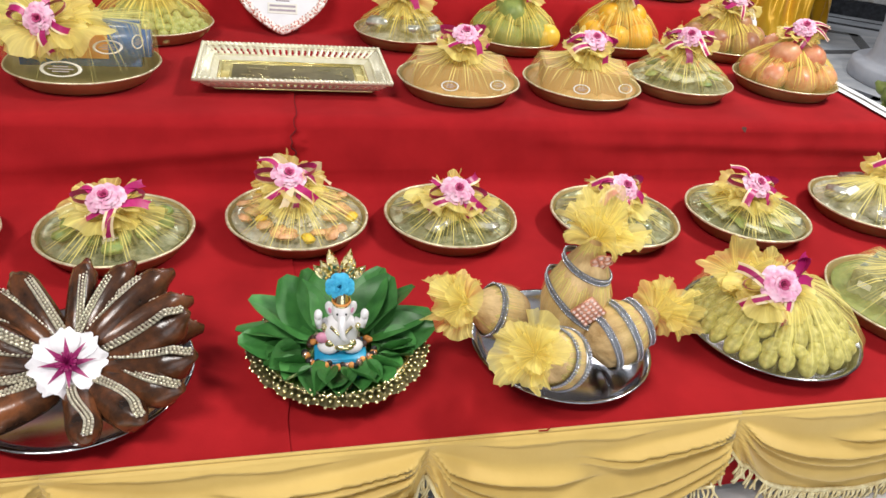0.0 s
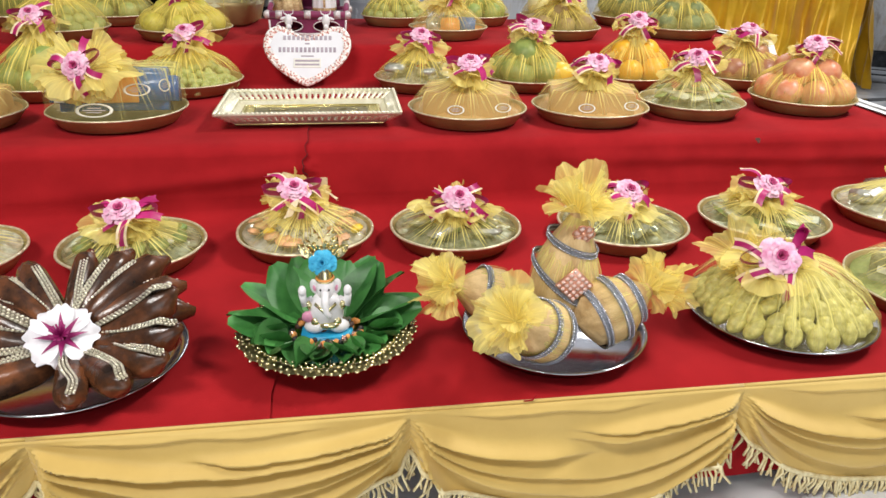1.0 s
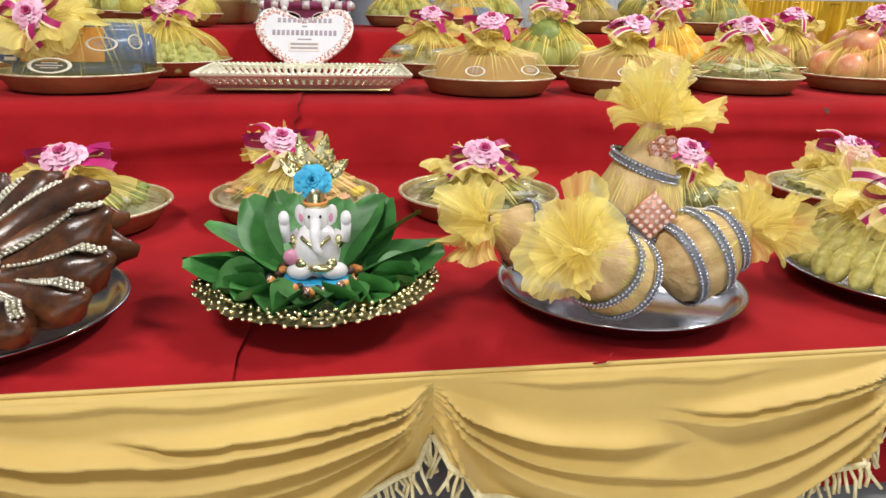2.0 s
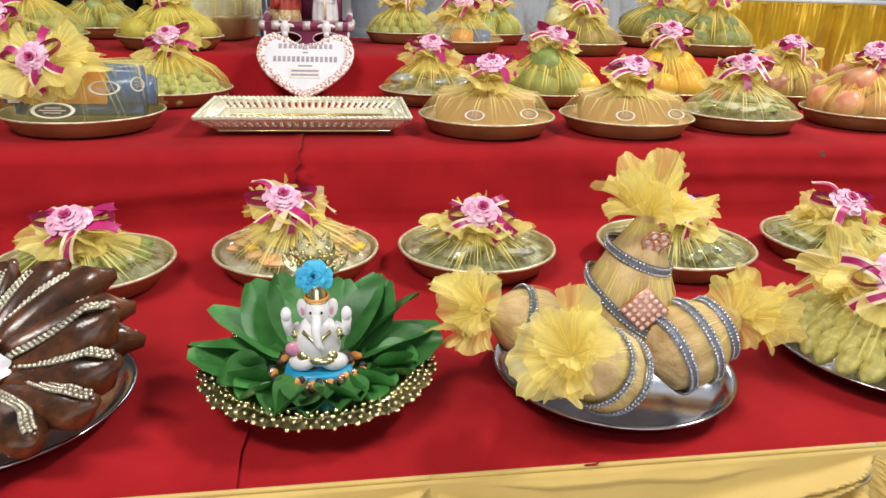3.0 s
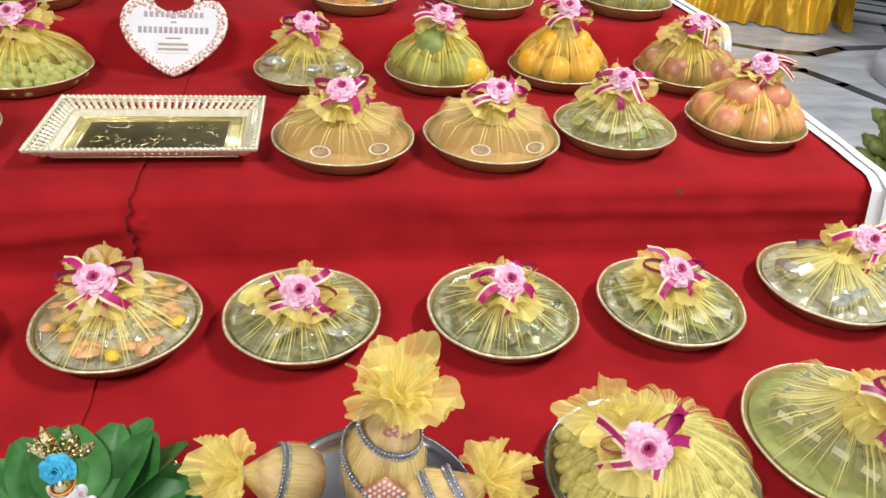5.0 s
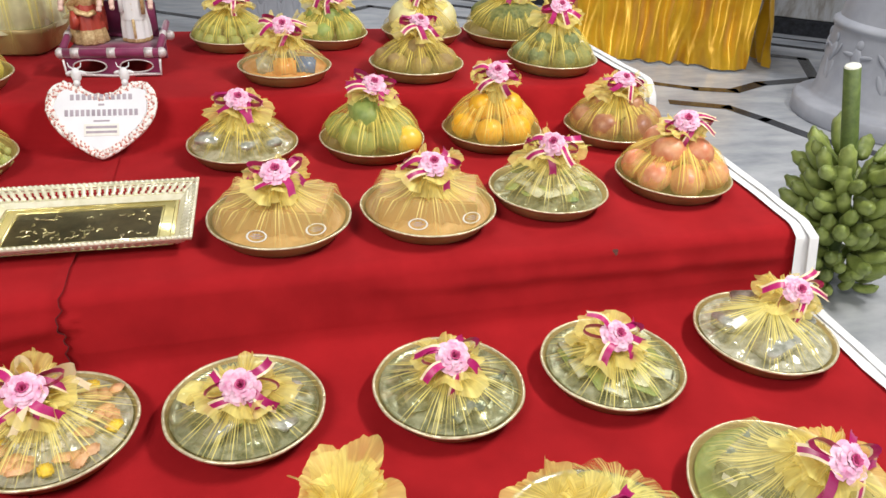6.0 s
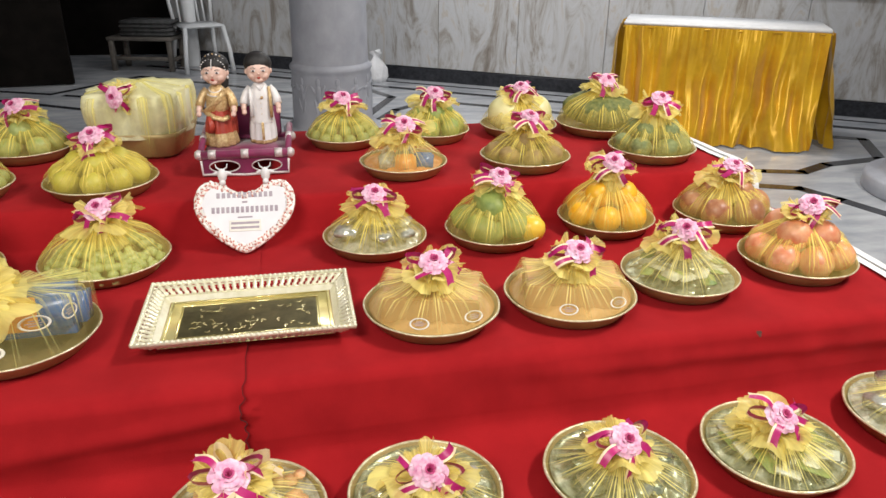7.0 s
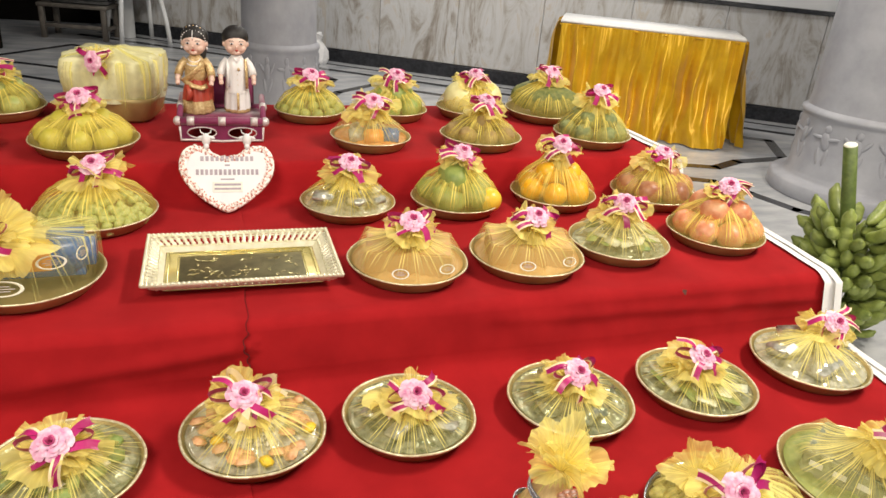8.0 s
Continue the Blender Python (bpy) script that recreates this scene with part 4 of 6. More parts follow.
FRUIT = {
    "orange": kind_data("orange_peel", 0.041, dimple=0.05, lumps=0.02),
    "apple": kind_data("apple_skin", 0.046, 0.046, 0.043, 0.22, 0.04),
    "tomato": kind_data("tomato_skin", 0.044, 0.042, 0.040, 0.10, 0.05),
    "guava": kind_data("guava_skin", 0.036, 0.034, 0.040, 0.05, 0.08),
    "mango": kind_data("guava_skin", 0.058, 0.042, 0.040, 0.0, 0.10),
    "yellow_mango": kind_data("mango_yellow", 0.040, 0.037, 0.038, 0.0, 0.05),
    "sweet_lime": kind_data("lime_skin", 0.036, dimple=0.06, lumps=0.03),
    "sapota": kind_data("sapota_skin", 0.034, 0.034, 0.031, 0.04, 0.05),
    "custard_apple": kind_data("green_rough_skin", 0.037, 0.037, 0.034, 0.05, 0.08),
    "melon": kind_data("melon_skin", 0.068, 0.062, 0.060, 0.0, 0.03),
    "watermelon": kind_data("dark_melon_skin", 0.105, 0.075, 0.072, 0.0, 0.02),
    "pineapple": kind_data("pineapple_skin", 0.115, 0.062, 0.060, 0.0, 0.05),
    "pear": kind_data("pear_skin", 0.038, 0.034, 0.034, 0.0, 0.10),
    "green_plum": kind_data("pear_skin", 0.021, 0.021, 0.021, 0.05, 0.03),
    "yellow_fruit": kind_data("yellow_banana", 0.025, 0.0165, 0.0165, 0.0, 0.12),
}


def pile(th, fruit, R, layers, size, seed, z0=0.018, name=None, scale=1.0):
    """layers: (count, share of R, height in fruit radii, first angle)."""
    rnd = random.Random(seed)
    for n, share_r, h, a0 in layers:
        for k in range(n):
            o = new(name or fruit, FRUIT[fruit])
            o.parent = th
            a = radians(a0) + 2 * math.pi * k / n + rnd.uniform(-0.08, 0.08)
            rr = R * share_r * rnd.uniform(0.94, 1.04) if n > 1 else R * share_r
            o.matrix_basis = pose(rr * math.cos(a), rr * math.sin(a), z0 + size * scale * h, rnd.uniform(-30, 30), rnd.uniform(-30, 30), rnd.uniform(0, 360)) @ Matrix.Scale(scale * rnd.uniform(0.94, 1.04), 4)


def foil(th, R, h, seed, material, name="foil_lining"):
    def at(u, v):
        a = 2 * math.pi * u
        r = R * (1 - v)
        z = 0.026 + 0.6 * h * smooth_step(0, 0.75, v) + (0.009 * wob(r * math.cos(a), r * math.sin(a), seed, 38) + 0.008 * wob(r * math.cos(a), r * math.sin(a), seed + 5, 85)) * smooth_step(0, 0.25, v)
        if v < 0.02:
            z = 0.034
        return (r * math.cos(a) + 1e-5, r * math.sin(a), z)
    return part(name, sheet(at, 84, 22, True), M[material], th)


def blocks(th, name, material, spots, size, seed, z=0.02):
    rnd = random.Random(seed)
    data = None
    for x, y, h in spots:
        if data is None:
            data = part(name, slab(-size[0] / 2, size[0] / 2, -size[1] / 2, size[1] / 2, 0, size[2], 0.004, None, 0, 2), M[material], th)
            o = data
        else:
            o = share(name, data, th)
        o.matrix_basis = pose(x, y, z + h, rnd.uniform(-14, 14), rnd.uniform(-14, 14), rnd.uniform(0, 180))


def ring_spots(n, r, h, seed):
    rnd = random.Random(seed)
    return [(r * math.cos(2 * math.pi * k / n + rnd.uniform(-0.3, 0.3)) * rnd.uniform(0.75, 1.1), r * math.sin(2 * math.pi * k / n + rnd.uniform(-0.3, 0.3)) * rnd.uniform(0.75, 1.1), h * rnd.random()) for k in range(n)]


def sticker(th, x, y, z, rz, w=0.048, h=0.026, lean=62):
    s = part("sticker", lathe([(0.80, 0.0), (0.82, 0.0012), (0.96, 0.0012), (1.0, 0.0006), (1.0, 0.0)], 28), M["white_print"], th, "clear oval sticker with a white border")
    s.matrix_basis = pose(x, y, z, lean, 0, rz) @ Matrix.Diagonal((w / 2, h / 2, 1, 1))
    for k, (dy, ww) in enumerate(((0.3, 0.7), (0.0, 1.2), (-0.3, 0.8))):
        part("print_line", slab(-ww / 2, ww / 2, dy - 0.06, dy + 0.06, 0.0011, 0.0018, 0), M["grey_print"], s, "", False)


# ---- the plates on the tiers ----
ROW_A = "flat plates in the back row of the lowest tier"
ROW_B = "plates along the front of the lowest tier"
ROW_C = "plates along the front of the middle tier"
ROW_D = "fruit plates at the back of the middle tier"
ROW_E = "fruit plates along the front of the top tier"
ROW_F = "fruit plates at the back of the top tier"


def recoloured(data):
    """The same ribbon, all in cream."""
    me = data.copy()
    me.materials.clear()
    me.materials.append(M["ribbon_cream"])
    me.materials.append(M["ribbon_cream"])
    return me


def flat_plate(x, y, R, seed, h, label, lining, extras, off=(0, -0.012), tip=(0, 0), frill=1.0):
    th = wrapped_plate(x, y, L0, R, "flat", seed, label, ROW_A, h, M["net_flat"], 0, 0, off, frill, tip)
    foil(th, R * 0.93, 0.022 * h, seed, lining)
    for name, material, n, r, size in extras:
        blocks(th, name, material, ring_spots(n, R * r, 0.006, seed + n), size, seed, 0.037)
    return th


flat_plate(-1.02, 1.215, 0.138, 8, 1.0, "gold plate of packed sweets under sheer yellow net", "foil_green", [("sweet", "sweet_green", 7, 0.55, (0.034, 0.026, 0.016))])
flat_plate(-0.68, 1.232, 0.138, 1, 1.0, "gold plate of orange sweets under yellow net", "foil_clear", [("sweet", "sweet_yellow", 11, 0.55, (0.04, 0.022, 0.016)), ("sweet", "sweet_orange", 8, 0.35, (0.034, 0.024, 0.02))])
flat_plate(-0.346, 1.259, 0.138, 2, 1.1, "gold plate of green sweets under net, two roses", "foil_green", [("sweet", "sweet_green", 12, 0.62, (0.036, 0.028, 0.016)), ("sweet", "sweet_white", 4, 0.45, (0.03, 0.024, 0.016))])
th = flat_plate(-0.013, 1.316, 0.139, 3, 1.35, "gold plate of orange and white sweets with yellow flowers", "foil_clear", [("sweet", "sweet_salmon", 34, 0.70, (0.032, 0.024, 0.010)), ("puffed_rice", "sweet_white", 90, 0.42, (0.013, 0.011, 0.010)), ("puffed_rice", "sweet_white", 36, 0.24, (0.013, 0.011, 0.010)), ("yellow_flower", "sweet_yellow", 5, 0.72, (0.026, 0.022, 0.014))], (-0.02, 0.01))
# its bow of plain cream ribbon
cream = [recoloured(TAILS[1]), recoloured(LOOPS[0])]
for data, x, y, dz, rx, rz in ((0, 0.020, 0.0, 0.030, -8, 8), (0, 0.000, 0.008, 0.034, -20, 50), (0, 0.010, -0.016, 0.028, 10, 250), (1, 0.012, 0.006, 0.026, 6, 25), (1, 0.0, 0.004, 0.030, 10, 120)):
    o = new("cream_ribbon", cream[data])
    o.parent = th
    o.matrix_basis = pose(x - 0.02, y + 0.01, dz + 0.074, rx, 0, rz) @ Matrix.Scale(1.25, 4)
flat_plate(0.304, 1.323, 0.138, 4, 1.0, "gold plate with foil packets under net and rose", "foil_green", [("packet", "foil_clear", 6, 0.6, (0.062, 0.04, 0.012)), ("sweet", "sweet_green", 4, 0.4, (0.03, 0.03, 0.014))])
flat_plate(0.673, 1.325, 0.140, 5, 0.95, "gold plate of dark foil packets under sheer net", "foil_green", [("packet", "foil_green", 7, 0.6, (0.055, 0.038, 0.012))], (0.0, 0.012))
flat_plate(1.008, 1.345, 0.140, 6, 1.0, "gold plate of leaves and white sweets under net", "foil_green", [("sweet", "sweet_pale", 9, 0.62, (0.05, 0.03, 0.008)), ("leaf_piece", "sweet_green", 8, 0.6, (0.06, 0.034, 0.006))], (-0.01, 0.012))
th = flat_plate(1.377, 1.397, 0.145, 7, 1.5, "gold plate of clear plastic boxes under net", "foil_clear", [("plastic_box", "foil_clear", 4, 0.5, (0.085, 0.06, 0.028))], (0.055, 0.03))
part("price_label", slab(-0.018, 0.018, -0.011, 0.011, 0, 0.001, 0), M["white_print"], th, "small white label", False).matrix_basis = pose(-0.075, -0.01, 0.073, 14, -16, 10)


def boxed(x, y, seed, label, R=0.151, turn=-12, tan=True, h=1.0, frill=1.0):
    th = wrapped_plate(x, y, L1, R, "box", seed, label, ROW_C, h, M["net_pale"], 0.0, radians(turn), (0, -0.012), frill, box=(0.108, 0.078, 0.046 * h))
    b = part("sweet_box", slab(-0.106, 0.106, -0.074, 0.074, 0.012, 0.082 * h, 0.004, None, 0, 2), M["tan_box"], th, "tan card sweet box", False)
    b.matrix_basis = pose(0, 0, 0, 0, 0, turn)
    foil(th, R * 0.93, 0.004, seed, "tan_box", "plate_lining")
    return th


th = boxed(-0.85, 1.70, 21, "gold plate with a wrapped sweet box and long ribbons", turn=8)
sticker(th, 0.06, -0.125, 0.050, 8, 0.06, 0.030, 45)
for x, y, seed in ((0.377, 1.730, 23), (0.704, 1.744, 24)):
    th = boxed(x, y, seed, "tan sweet box on a gold plate under yellow net")
    sticker(th, -0.045, -0.124, 0.054, -10, 0.042, 0.025, 52)
    sticker(th, 0.072, -0.112, 0.056, 18, 0.044, 0.025, 52)
# blue and orange packet, standing higher than its plate
th = wrapped_plate(-0.488, 1.732, L1, 0.162, "box", 22, "blue and orange printed packet on a gold plate under net", ROW_C, 1.22, M["net_clear"], 0.0, radians(4), (-0.045, -0.060), 1.35, (30, -8), box=(0.148, 0.066, 0.100))
pk = part("packet", slab(-0.146, 0.146, -0.052, 0.052, 0.028, 0.132, 0.022, None, 0, 4), M["blue_pack"], th, "blue printed packet")
pk.matrix_basis = pose(0, -0.01, 0, -14, 0, 4)
part("printed_panel", slab(-0.098, 0.062, -0.0550, -0.0525, 0.046, 0.116, 0.001), M["orange_pack"], pk, "orange printed panel")
for k in range(6):
    part("lettering_bar", slab(-0.128, -0.106, -0.0550, -0.0522, 0.048 + 0.011 * k, 0.055 + 0.011 * k, 0), M["white_print"], pk, "", False)
sticker(th, -0.015, -0.122, 0.055, 0, 0.085, 0.034, 60)
sticker(th, 0.075, -0.085, 0.095, 14, 0.06, 0.030, 66)
sticker(th, 0.128, -0.045, 0.098, 70, 0.045, 0.030, 80)
th = wrapped_plate(1.008, 1.806, L1, 0.141, "mound", 25, "gold plate of white sweets and green leaves under net", ROW_C, 0.95, M["net_pale"], 0, 0, (0, 0.012), 0.95)
foil(th, 0.138, 0.03, 25, "foil_green")
blocks(th, "sweet", "sweet_pale", ring_spots(12, 0.088, 0.012, 9), (0.045, 0.03, 0.010), 9, 0.048)
blocks(th, "leaf_piece", "sweet_green", ring_spots(8, 0.09, 0.012, 19), (0.06, 0.03, 0.006), 19, 0.050)
th = wrapped_plate(1.357, 1.853, L1, 0.144, "dome", 26, "gold plate of red tomatoes under yellow net", ROW_C, 0.95, None, 0, 0, (0, 0), 0.9)
pile(th, "tomato", 0.146, [(7, 0.64, 0.9, 10), (4, 0.36, 2.2, 30)], 0.040, 26)

for x, y, R, seed, hull, h, label, fr, layers, size in [
    (-1.15, 2.03, 0.150, 30, "dome", 0.9, "gold plate of olive fruit under yellow net", "pear", [(8, 0.66, 0.9, 0), (4, 0.34, 2.2, 20)], 0.035),
    (-0.78, 2.06, 0.150, 31, "cone", 1.0, "gold plate of round green guavas under tall yellow net", "guava", [(8, 0.66, 0.9, 0), (5, 0.38, 2.3, 10), (1, 0.0, 3.4, 0)], 0.037),
    (0.285, 2.152, 0.140, 33, "mound", 1.05, "gold plate of clear packets under yellow net", None, [], 0),
    (0.625, 2.162, 0.140, 34, "dome", 1.0, "gold plate of green mangoes and one yellow under net", "mango", [(5, 0.56, 1.0, 20), (2, 0.26, 2.5, 50)], 0.038),
    (0.971, 2.204, 0.140, 35, "cone", 0.9, "gold plate of bright oranges under yellow net", "orange", [(6, 0.62, 0.95, 12), (3, 0.30, 2.4, -30)], 0.037),
    (1.340, 2.200, 0.143, 36, "dome", 0.9, "gold plate of dull red apples under yellow net", "apple", [(6, 0.62, 0.95, -8), (2, 0.26, 2.1, 150)], 0.039),
]:
    th = wrapped_plate(x, y, L1, R, hull, seed, label, ROW_D, h)
    if fr:
        pile(th, fr, R, layers, size, seed)
    else:
        foil(th, R * 0.93, 0.05, seed, "foil_clear")
        blocks(th, "packet", "foil_clear", ring_spots(8, R * 0.6, 0.02, 3), (0.06, 0.04, 0.02), 3, 0.044)
    if fr == "mango":
        o = new("yellow_mango", FRUIT["yellow_mango"])
        o.parent = th
        o.matrix_basis = pose(0.085, -0.070, 0.052)
# grapes
th = wrapped_plate(-0.402, 2.108, L1, 0.156, "dome", 32, "gold plate heaped with pale green grapes under net", ROW_D, 0.85, None, 0, 0, (0.01, 0.0), 1.1)
bm = bmesh.new()
rnd = random.Random(32)
for k in range(250):
    a, s = rnd.uniform(0, 6.28), math.sqrt(rnd.random())
    r = 0.134 * s
    z = 0.018 + (0.075 * (1 - s ** 2.2)) * rnd.uniform(0.75, 1.0)
    q = rnd.uniform(0.012, 0.0155)
    ball(q, q, q * 1.2, Matrix.Translation((r * math.cos(a), r * math.sin(a), z)) @ pose(0, 0, 0, rnd.uniform(0, 90), rnd.uniform(0, 90), 0), bm, 0, 1)
tagged(part("grapes", bm, M["grape_skin"], th), "pale green grapes", kind="stuff")

for x, y, R, seed, hull, h, label, fr, layers, size in [
    (-1.25, 2.40, 0.150, 40, "dome", 0.95, "gold plate of pale guavas under yellow net", "guava", [(8, 0.66, 0.9, 0), (4, 0.36, 2.2, 10)], 0.036),
    (-0.85, 2.40, 0.150, 41, "dome", 0.95, "gold plate of green plums under yellow net", "green_plum", [(14, 0.80, 1.0, 0), (11, 0.58, 2.0, 10), (7, 0.36, 3.2, 10)], 0.021),
    (-0.468, 2.415, 0.152, 42, "dome", 0.80, "gold plate of yellow sweet limes under net", "sweet_lime", [(8, 0.68, 0.9, 0), (4, 0.34, 1.9, 10)], 0.036),
    (0.799, 2.494, 0.143, 44, "mound", 1.05, "gold plate of brown sapotas under yellow net", "sapota", [(8, 0.66, 0.9, 0), (3, 0.30, 1.9, 10)], 0.033),
    (1.251, 2.536, 0.143, 45, "cone", 0.85, "gold plate of green custard apples under net", "custard_apple", [(8, 0.68, 0.9, 0), (5, 0.40, 2.1, 10)], 0.036),
]:
    th = wrapped_plate(x, y, L2, R, hull, seed, label, ROW_E, h)
    pile(th, fr, R, layers, size, seed)
th = wrapped_plate(0.403, 2.476, L2, 0.134, "mound", 43, "gold plate of blue and silver packets under net", ROW_E, 1.0, M["net_pale"], 0, 0, (0, 0), 1.1)
foil(th, 0.122, 0.01, 43, "sweet_orange")
for k, (mat, x, y, rz) in enumerate((("foil_clear", -0.045, -0.052, 12), ("orange_pack", 0.0, -0.072, 0), ("blue_pack", 0.052, -0.055, -18), ("foil_clear", 0.02, 0.02, 40), ("white_print", -0.03, 0.03, 70))):
    part("packet", slab(-0.032, 0.032, -0.011, 0.011, 0, 0.052, 0.006, None, 0, 2), M[mat], th).matrix_basis = pose(x, y, 0.022, -28, 0, rz)

for x, y, R, seed, hull, h, label, fr, layers, size in [
    (-1.15, 2.78, 0.150, 51, "dome", 1.0, "gold plate with a dark green watermelon under net", "watermelon", [(1, 0.0, 1.0, 0)], 0.072),
    (-0.79, 2.80, 0.140, 52, "dome", 0.85, "gold plate of green pears under yellow net", "pear", [(7, 0.64, 0.9, 0), (4, 0.34, 2.1, 10)], 0.036),
    (0.234, 2.83, 0.130, 53, "dome", 0.80, "gold plate of small green plums under net", "green_plum", [(14, 0.80, 1.0, 0), (11, 0.60, 2.1, 10), (7, 0.38, 3.3, 10)], 0.021),
    (0.556, 2.862, 0.130, 54, "dome", 0.82, "gold plate of pale green guavas under net", "guava", [(7, 0.64, 0.9, 0), (4, 0.34, 2.1, 10)], 0.034),
    (0.885, 2.90, 0.141, 55, "dome", 0.85, "gold plate of pale yellow melons under net", "melon", [(2, 0.42, 1.0, 10)], 0.062),
    (1.204, 2.892, 0.164, 56, "dome", 1.05, "gold plate of pineapples under yellow net", "pineapple", [], 0.062),
]:
    th = wrapped_plate(x, y, L2, R, hull, seed, label, ROW_F, h)
    pile(th, fr, R, layers, size, seed)
    if fr == "pineapple":
        for px, py, rz in ((0.012, -0.052, 6), (-0.010, 0.058, -8)):
            o = new("pineapple", FRUIT["pineapple"])
            o.parent = th
            o.matrix_basis = pose(px, py, 0.078, 12, 0, rz) @ Matrix.Scale(1.04, 4)

# ---- large wrapped basket ----
th = thing("wrapped_basket", pose(-0.430, 2.86, L2 + 0.001, 0, 0, -6) @ Matrix.Diagonal((0.88, 0.95, 1, 1)), "large lidded basket wrapped in pale yellow net", "gift basket")
part("basket", lathe([(0, 0), (0.14, 0), (0.155, 0.01), (0.172, 0.07), (0.176, 0.085), (0.168, 0.085), (0.15, 0.03), (0, 0.02)], 40, squash=lambda a: (abs(math.cos(a)) ** 5 + abs(math.sin(a)) ** 5) ** -0.2 * 0.98), M["gold_card"], th)
part("gift_box", slab(-0.165, 0.165, -0.125, 0.125, 0.06, 0.205, 0.012, None, 0, 2), M["net_dense_card"], th, "pale gift box")
HULLS["basket"] = [(1.0, 0.0), (1.06, 0.06), (1.06, 0.15), (1.0, 0.192), (0.5, 0.205), (0.08, 0.22)]
net_wrap(th, 0.172, 0.012, HULLS["basket"], 91, M["net_clear"], 1.3, 0.0, 14)
net_wrap(th, 0.176, 0.030, [(1.02, 0.04), (1.06, 0.09), (1.05, 0.14), (1.0, 0.178), (0.5, 0.19), (0.08, 0.20)], 92, M["net_dense"], 1.3, 0.0, 14)
corsage(th, pose(-0.03, -0.125, 0.200, 48, 0, 0), 93, 0.8)

# ---- valance along the front ----
HANG = [0.172 + 0.497 * k for k in range(-5, 4)]


def swag(x0, x1, seed):
    sw = thing("valance_swag", pose(0, 0, 0), "mustard satin swag with folds and cream fringe", "valance", "swags along the stand's front edge")
    rnd = random.Random(seed)
    ph = [rnd.uniform(0, 6.28) for _ in range(4)]

    def low(u):
        return L0 + 0.004 - 0.068 - 0.112 * math.sin(math.pi * u) ** 0.75

    # creases hang as nested curves from both ends: (share of the drop, depth, from u, to u)
    creases = [(0.07, 0.007, rnd.uniform(0.05, 0.2), rnd.uniform(0.6, 0.95))]
    c = 0.24
    while c < 4.5:
        side = rnd.choice((0, 1, 2, 2))
        creases.append((c, rnd.uniform(0.022, 0.036), 0.0 if side != 1 else rnd.uniform(0.35, 0.6), 1.0 if side else rnd.uniform(0.4, 0.65)))
        c *= rnd.uniform(1.24, 1.46)

    def at(u, v):
        x = x0 + (x1 - x0) * u
        top = L0 + 0.004
        z = top + (low(u) - top) * v
        belly = math.sin(math.pi * u)
        c = (top - z) / (0.176 * max(belly, 0.0) ** 0.62 + 0.008)
        c += 0.03 * wob(u * 3, seed, c * 0.5, 2)
        push = 0.0
        for ci, amp, ua, ub in creases:
            d = (c - ci) / max(ci, 0.22)
            if -1.0 < d < 0.6:
                shape = math.exp(-(d / 0.17) ** 2) if d < 0 else math.exp(-(d / 0.035) ** 2)
                push += amp * shape * smooth_step(ua - 0.10, ua + 0.12, u + (0.2 if ua == 0 else 0)) * smooth_step(ub + 0.10, ub - 0.12, u - (0.2 if ub == 1 else 0)) * (0.75 + 0.25 * (1 - belly)) * smooth_step(0.0, 0.06, min(u, 1 - u))
        lift = 0.005 + 0.018 * belly * v * (1.15 - v) * 2 + 0.002 * wob(u * 4, v * 3, seed, 3) * v
        y = front0(x) - 0.006 - lift - push + 0.010 * smooth_step(0.05, 0.0, min(u, 1 - u)) * v
        if v < 0.01:
            y = front0(x) - 0.003
        return (x, y, z)
    part("cloth", sheet(at, 100, 90), M["satin_tan"], sw, "mustard satin in curved folds")
    part("binding", tube([(x0 + (x1 - x0) * k / 12, front0(x0 + (x1 - x0) * k / 12) - 0.004, L0 + 0.005) for k in range(13)], 0.003, 6), M["satin_tan"], sw)
    # woven heading and loose cords of the fringe
    edge = [Vector(at(k / 60, 1.0)) + Vector((0, -0.002, 0)) for k in range(61)]
    part("fringe_heading", tube(edge, 0.0042, 6, None, 0, 0.6), M["fringe"], sw, "cream woven fringe heading")
    bm = bmesh.new()
    for k in range(112):
        u = (k + 0.5 + rnd.uniform(-0.35, 0.35)) / 112
        p = Vector(at(u, 1.0)) + Vector((0, -0.002, -0.002))
        slope = (at(min(1, u + 0.02), 1.0)[2] - at(max(0, u - 0.02), 1.0)[2]) / (0.04 * (x1 - x0))
        d = Vector((0.35 * slope + rnd.uniform(-0.2, 0.2), rnd.uniform(-0.25, 0.1), -1)).normalized()
        L = rnd.uniform(0.022, 0.038)
        side = Vector((rnd.uniform(-0.005, 0.005), rnd.uniform(-0.004, 0.002), 0))
        tube([p, p + d * L * 0.35 + side, p + d * L * 0.7 + side * 0.2, p + d * L - side * 0.6], 0.0021, 5, bm)
    tagged(part("fringe", bm, M["fringe"], sw, "twisted cream and gold fringe cords"), kind="stuff")


for k, (a, b) in enumerate(zip(HANG[:-1], HANG[1:])):
    swag(a, min(b, 1.60) if b > 1.6 else b, 200 + k)

# ---- white cloth over the stand's right edge ----
border = thing("white_border_cloth", pose(0, 0, 0), "white cotton cloth folded over the stand's side", "cloth")
prof = cloth_profile(1.55)[3:-4]
last_row = len(prof) - 1


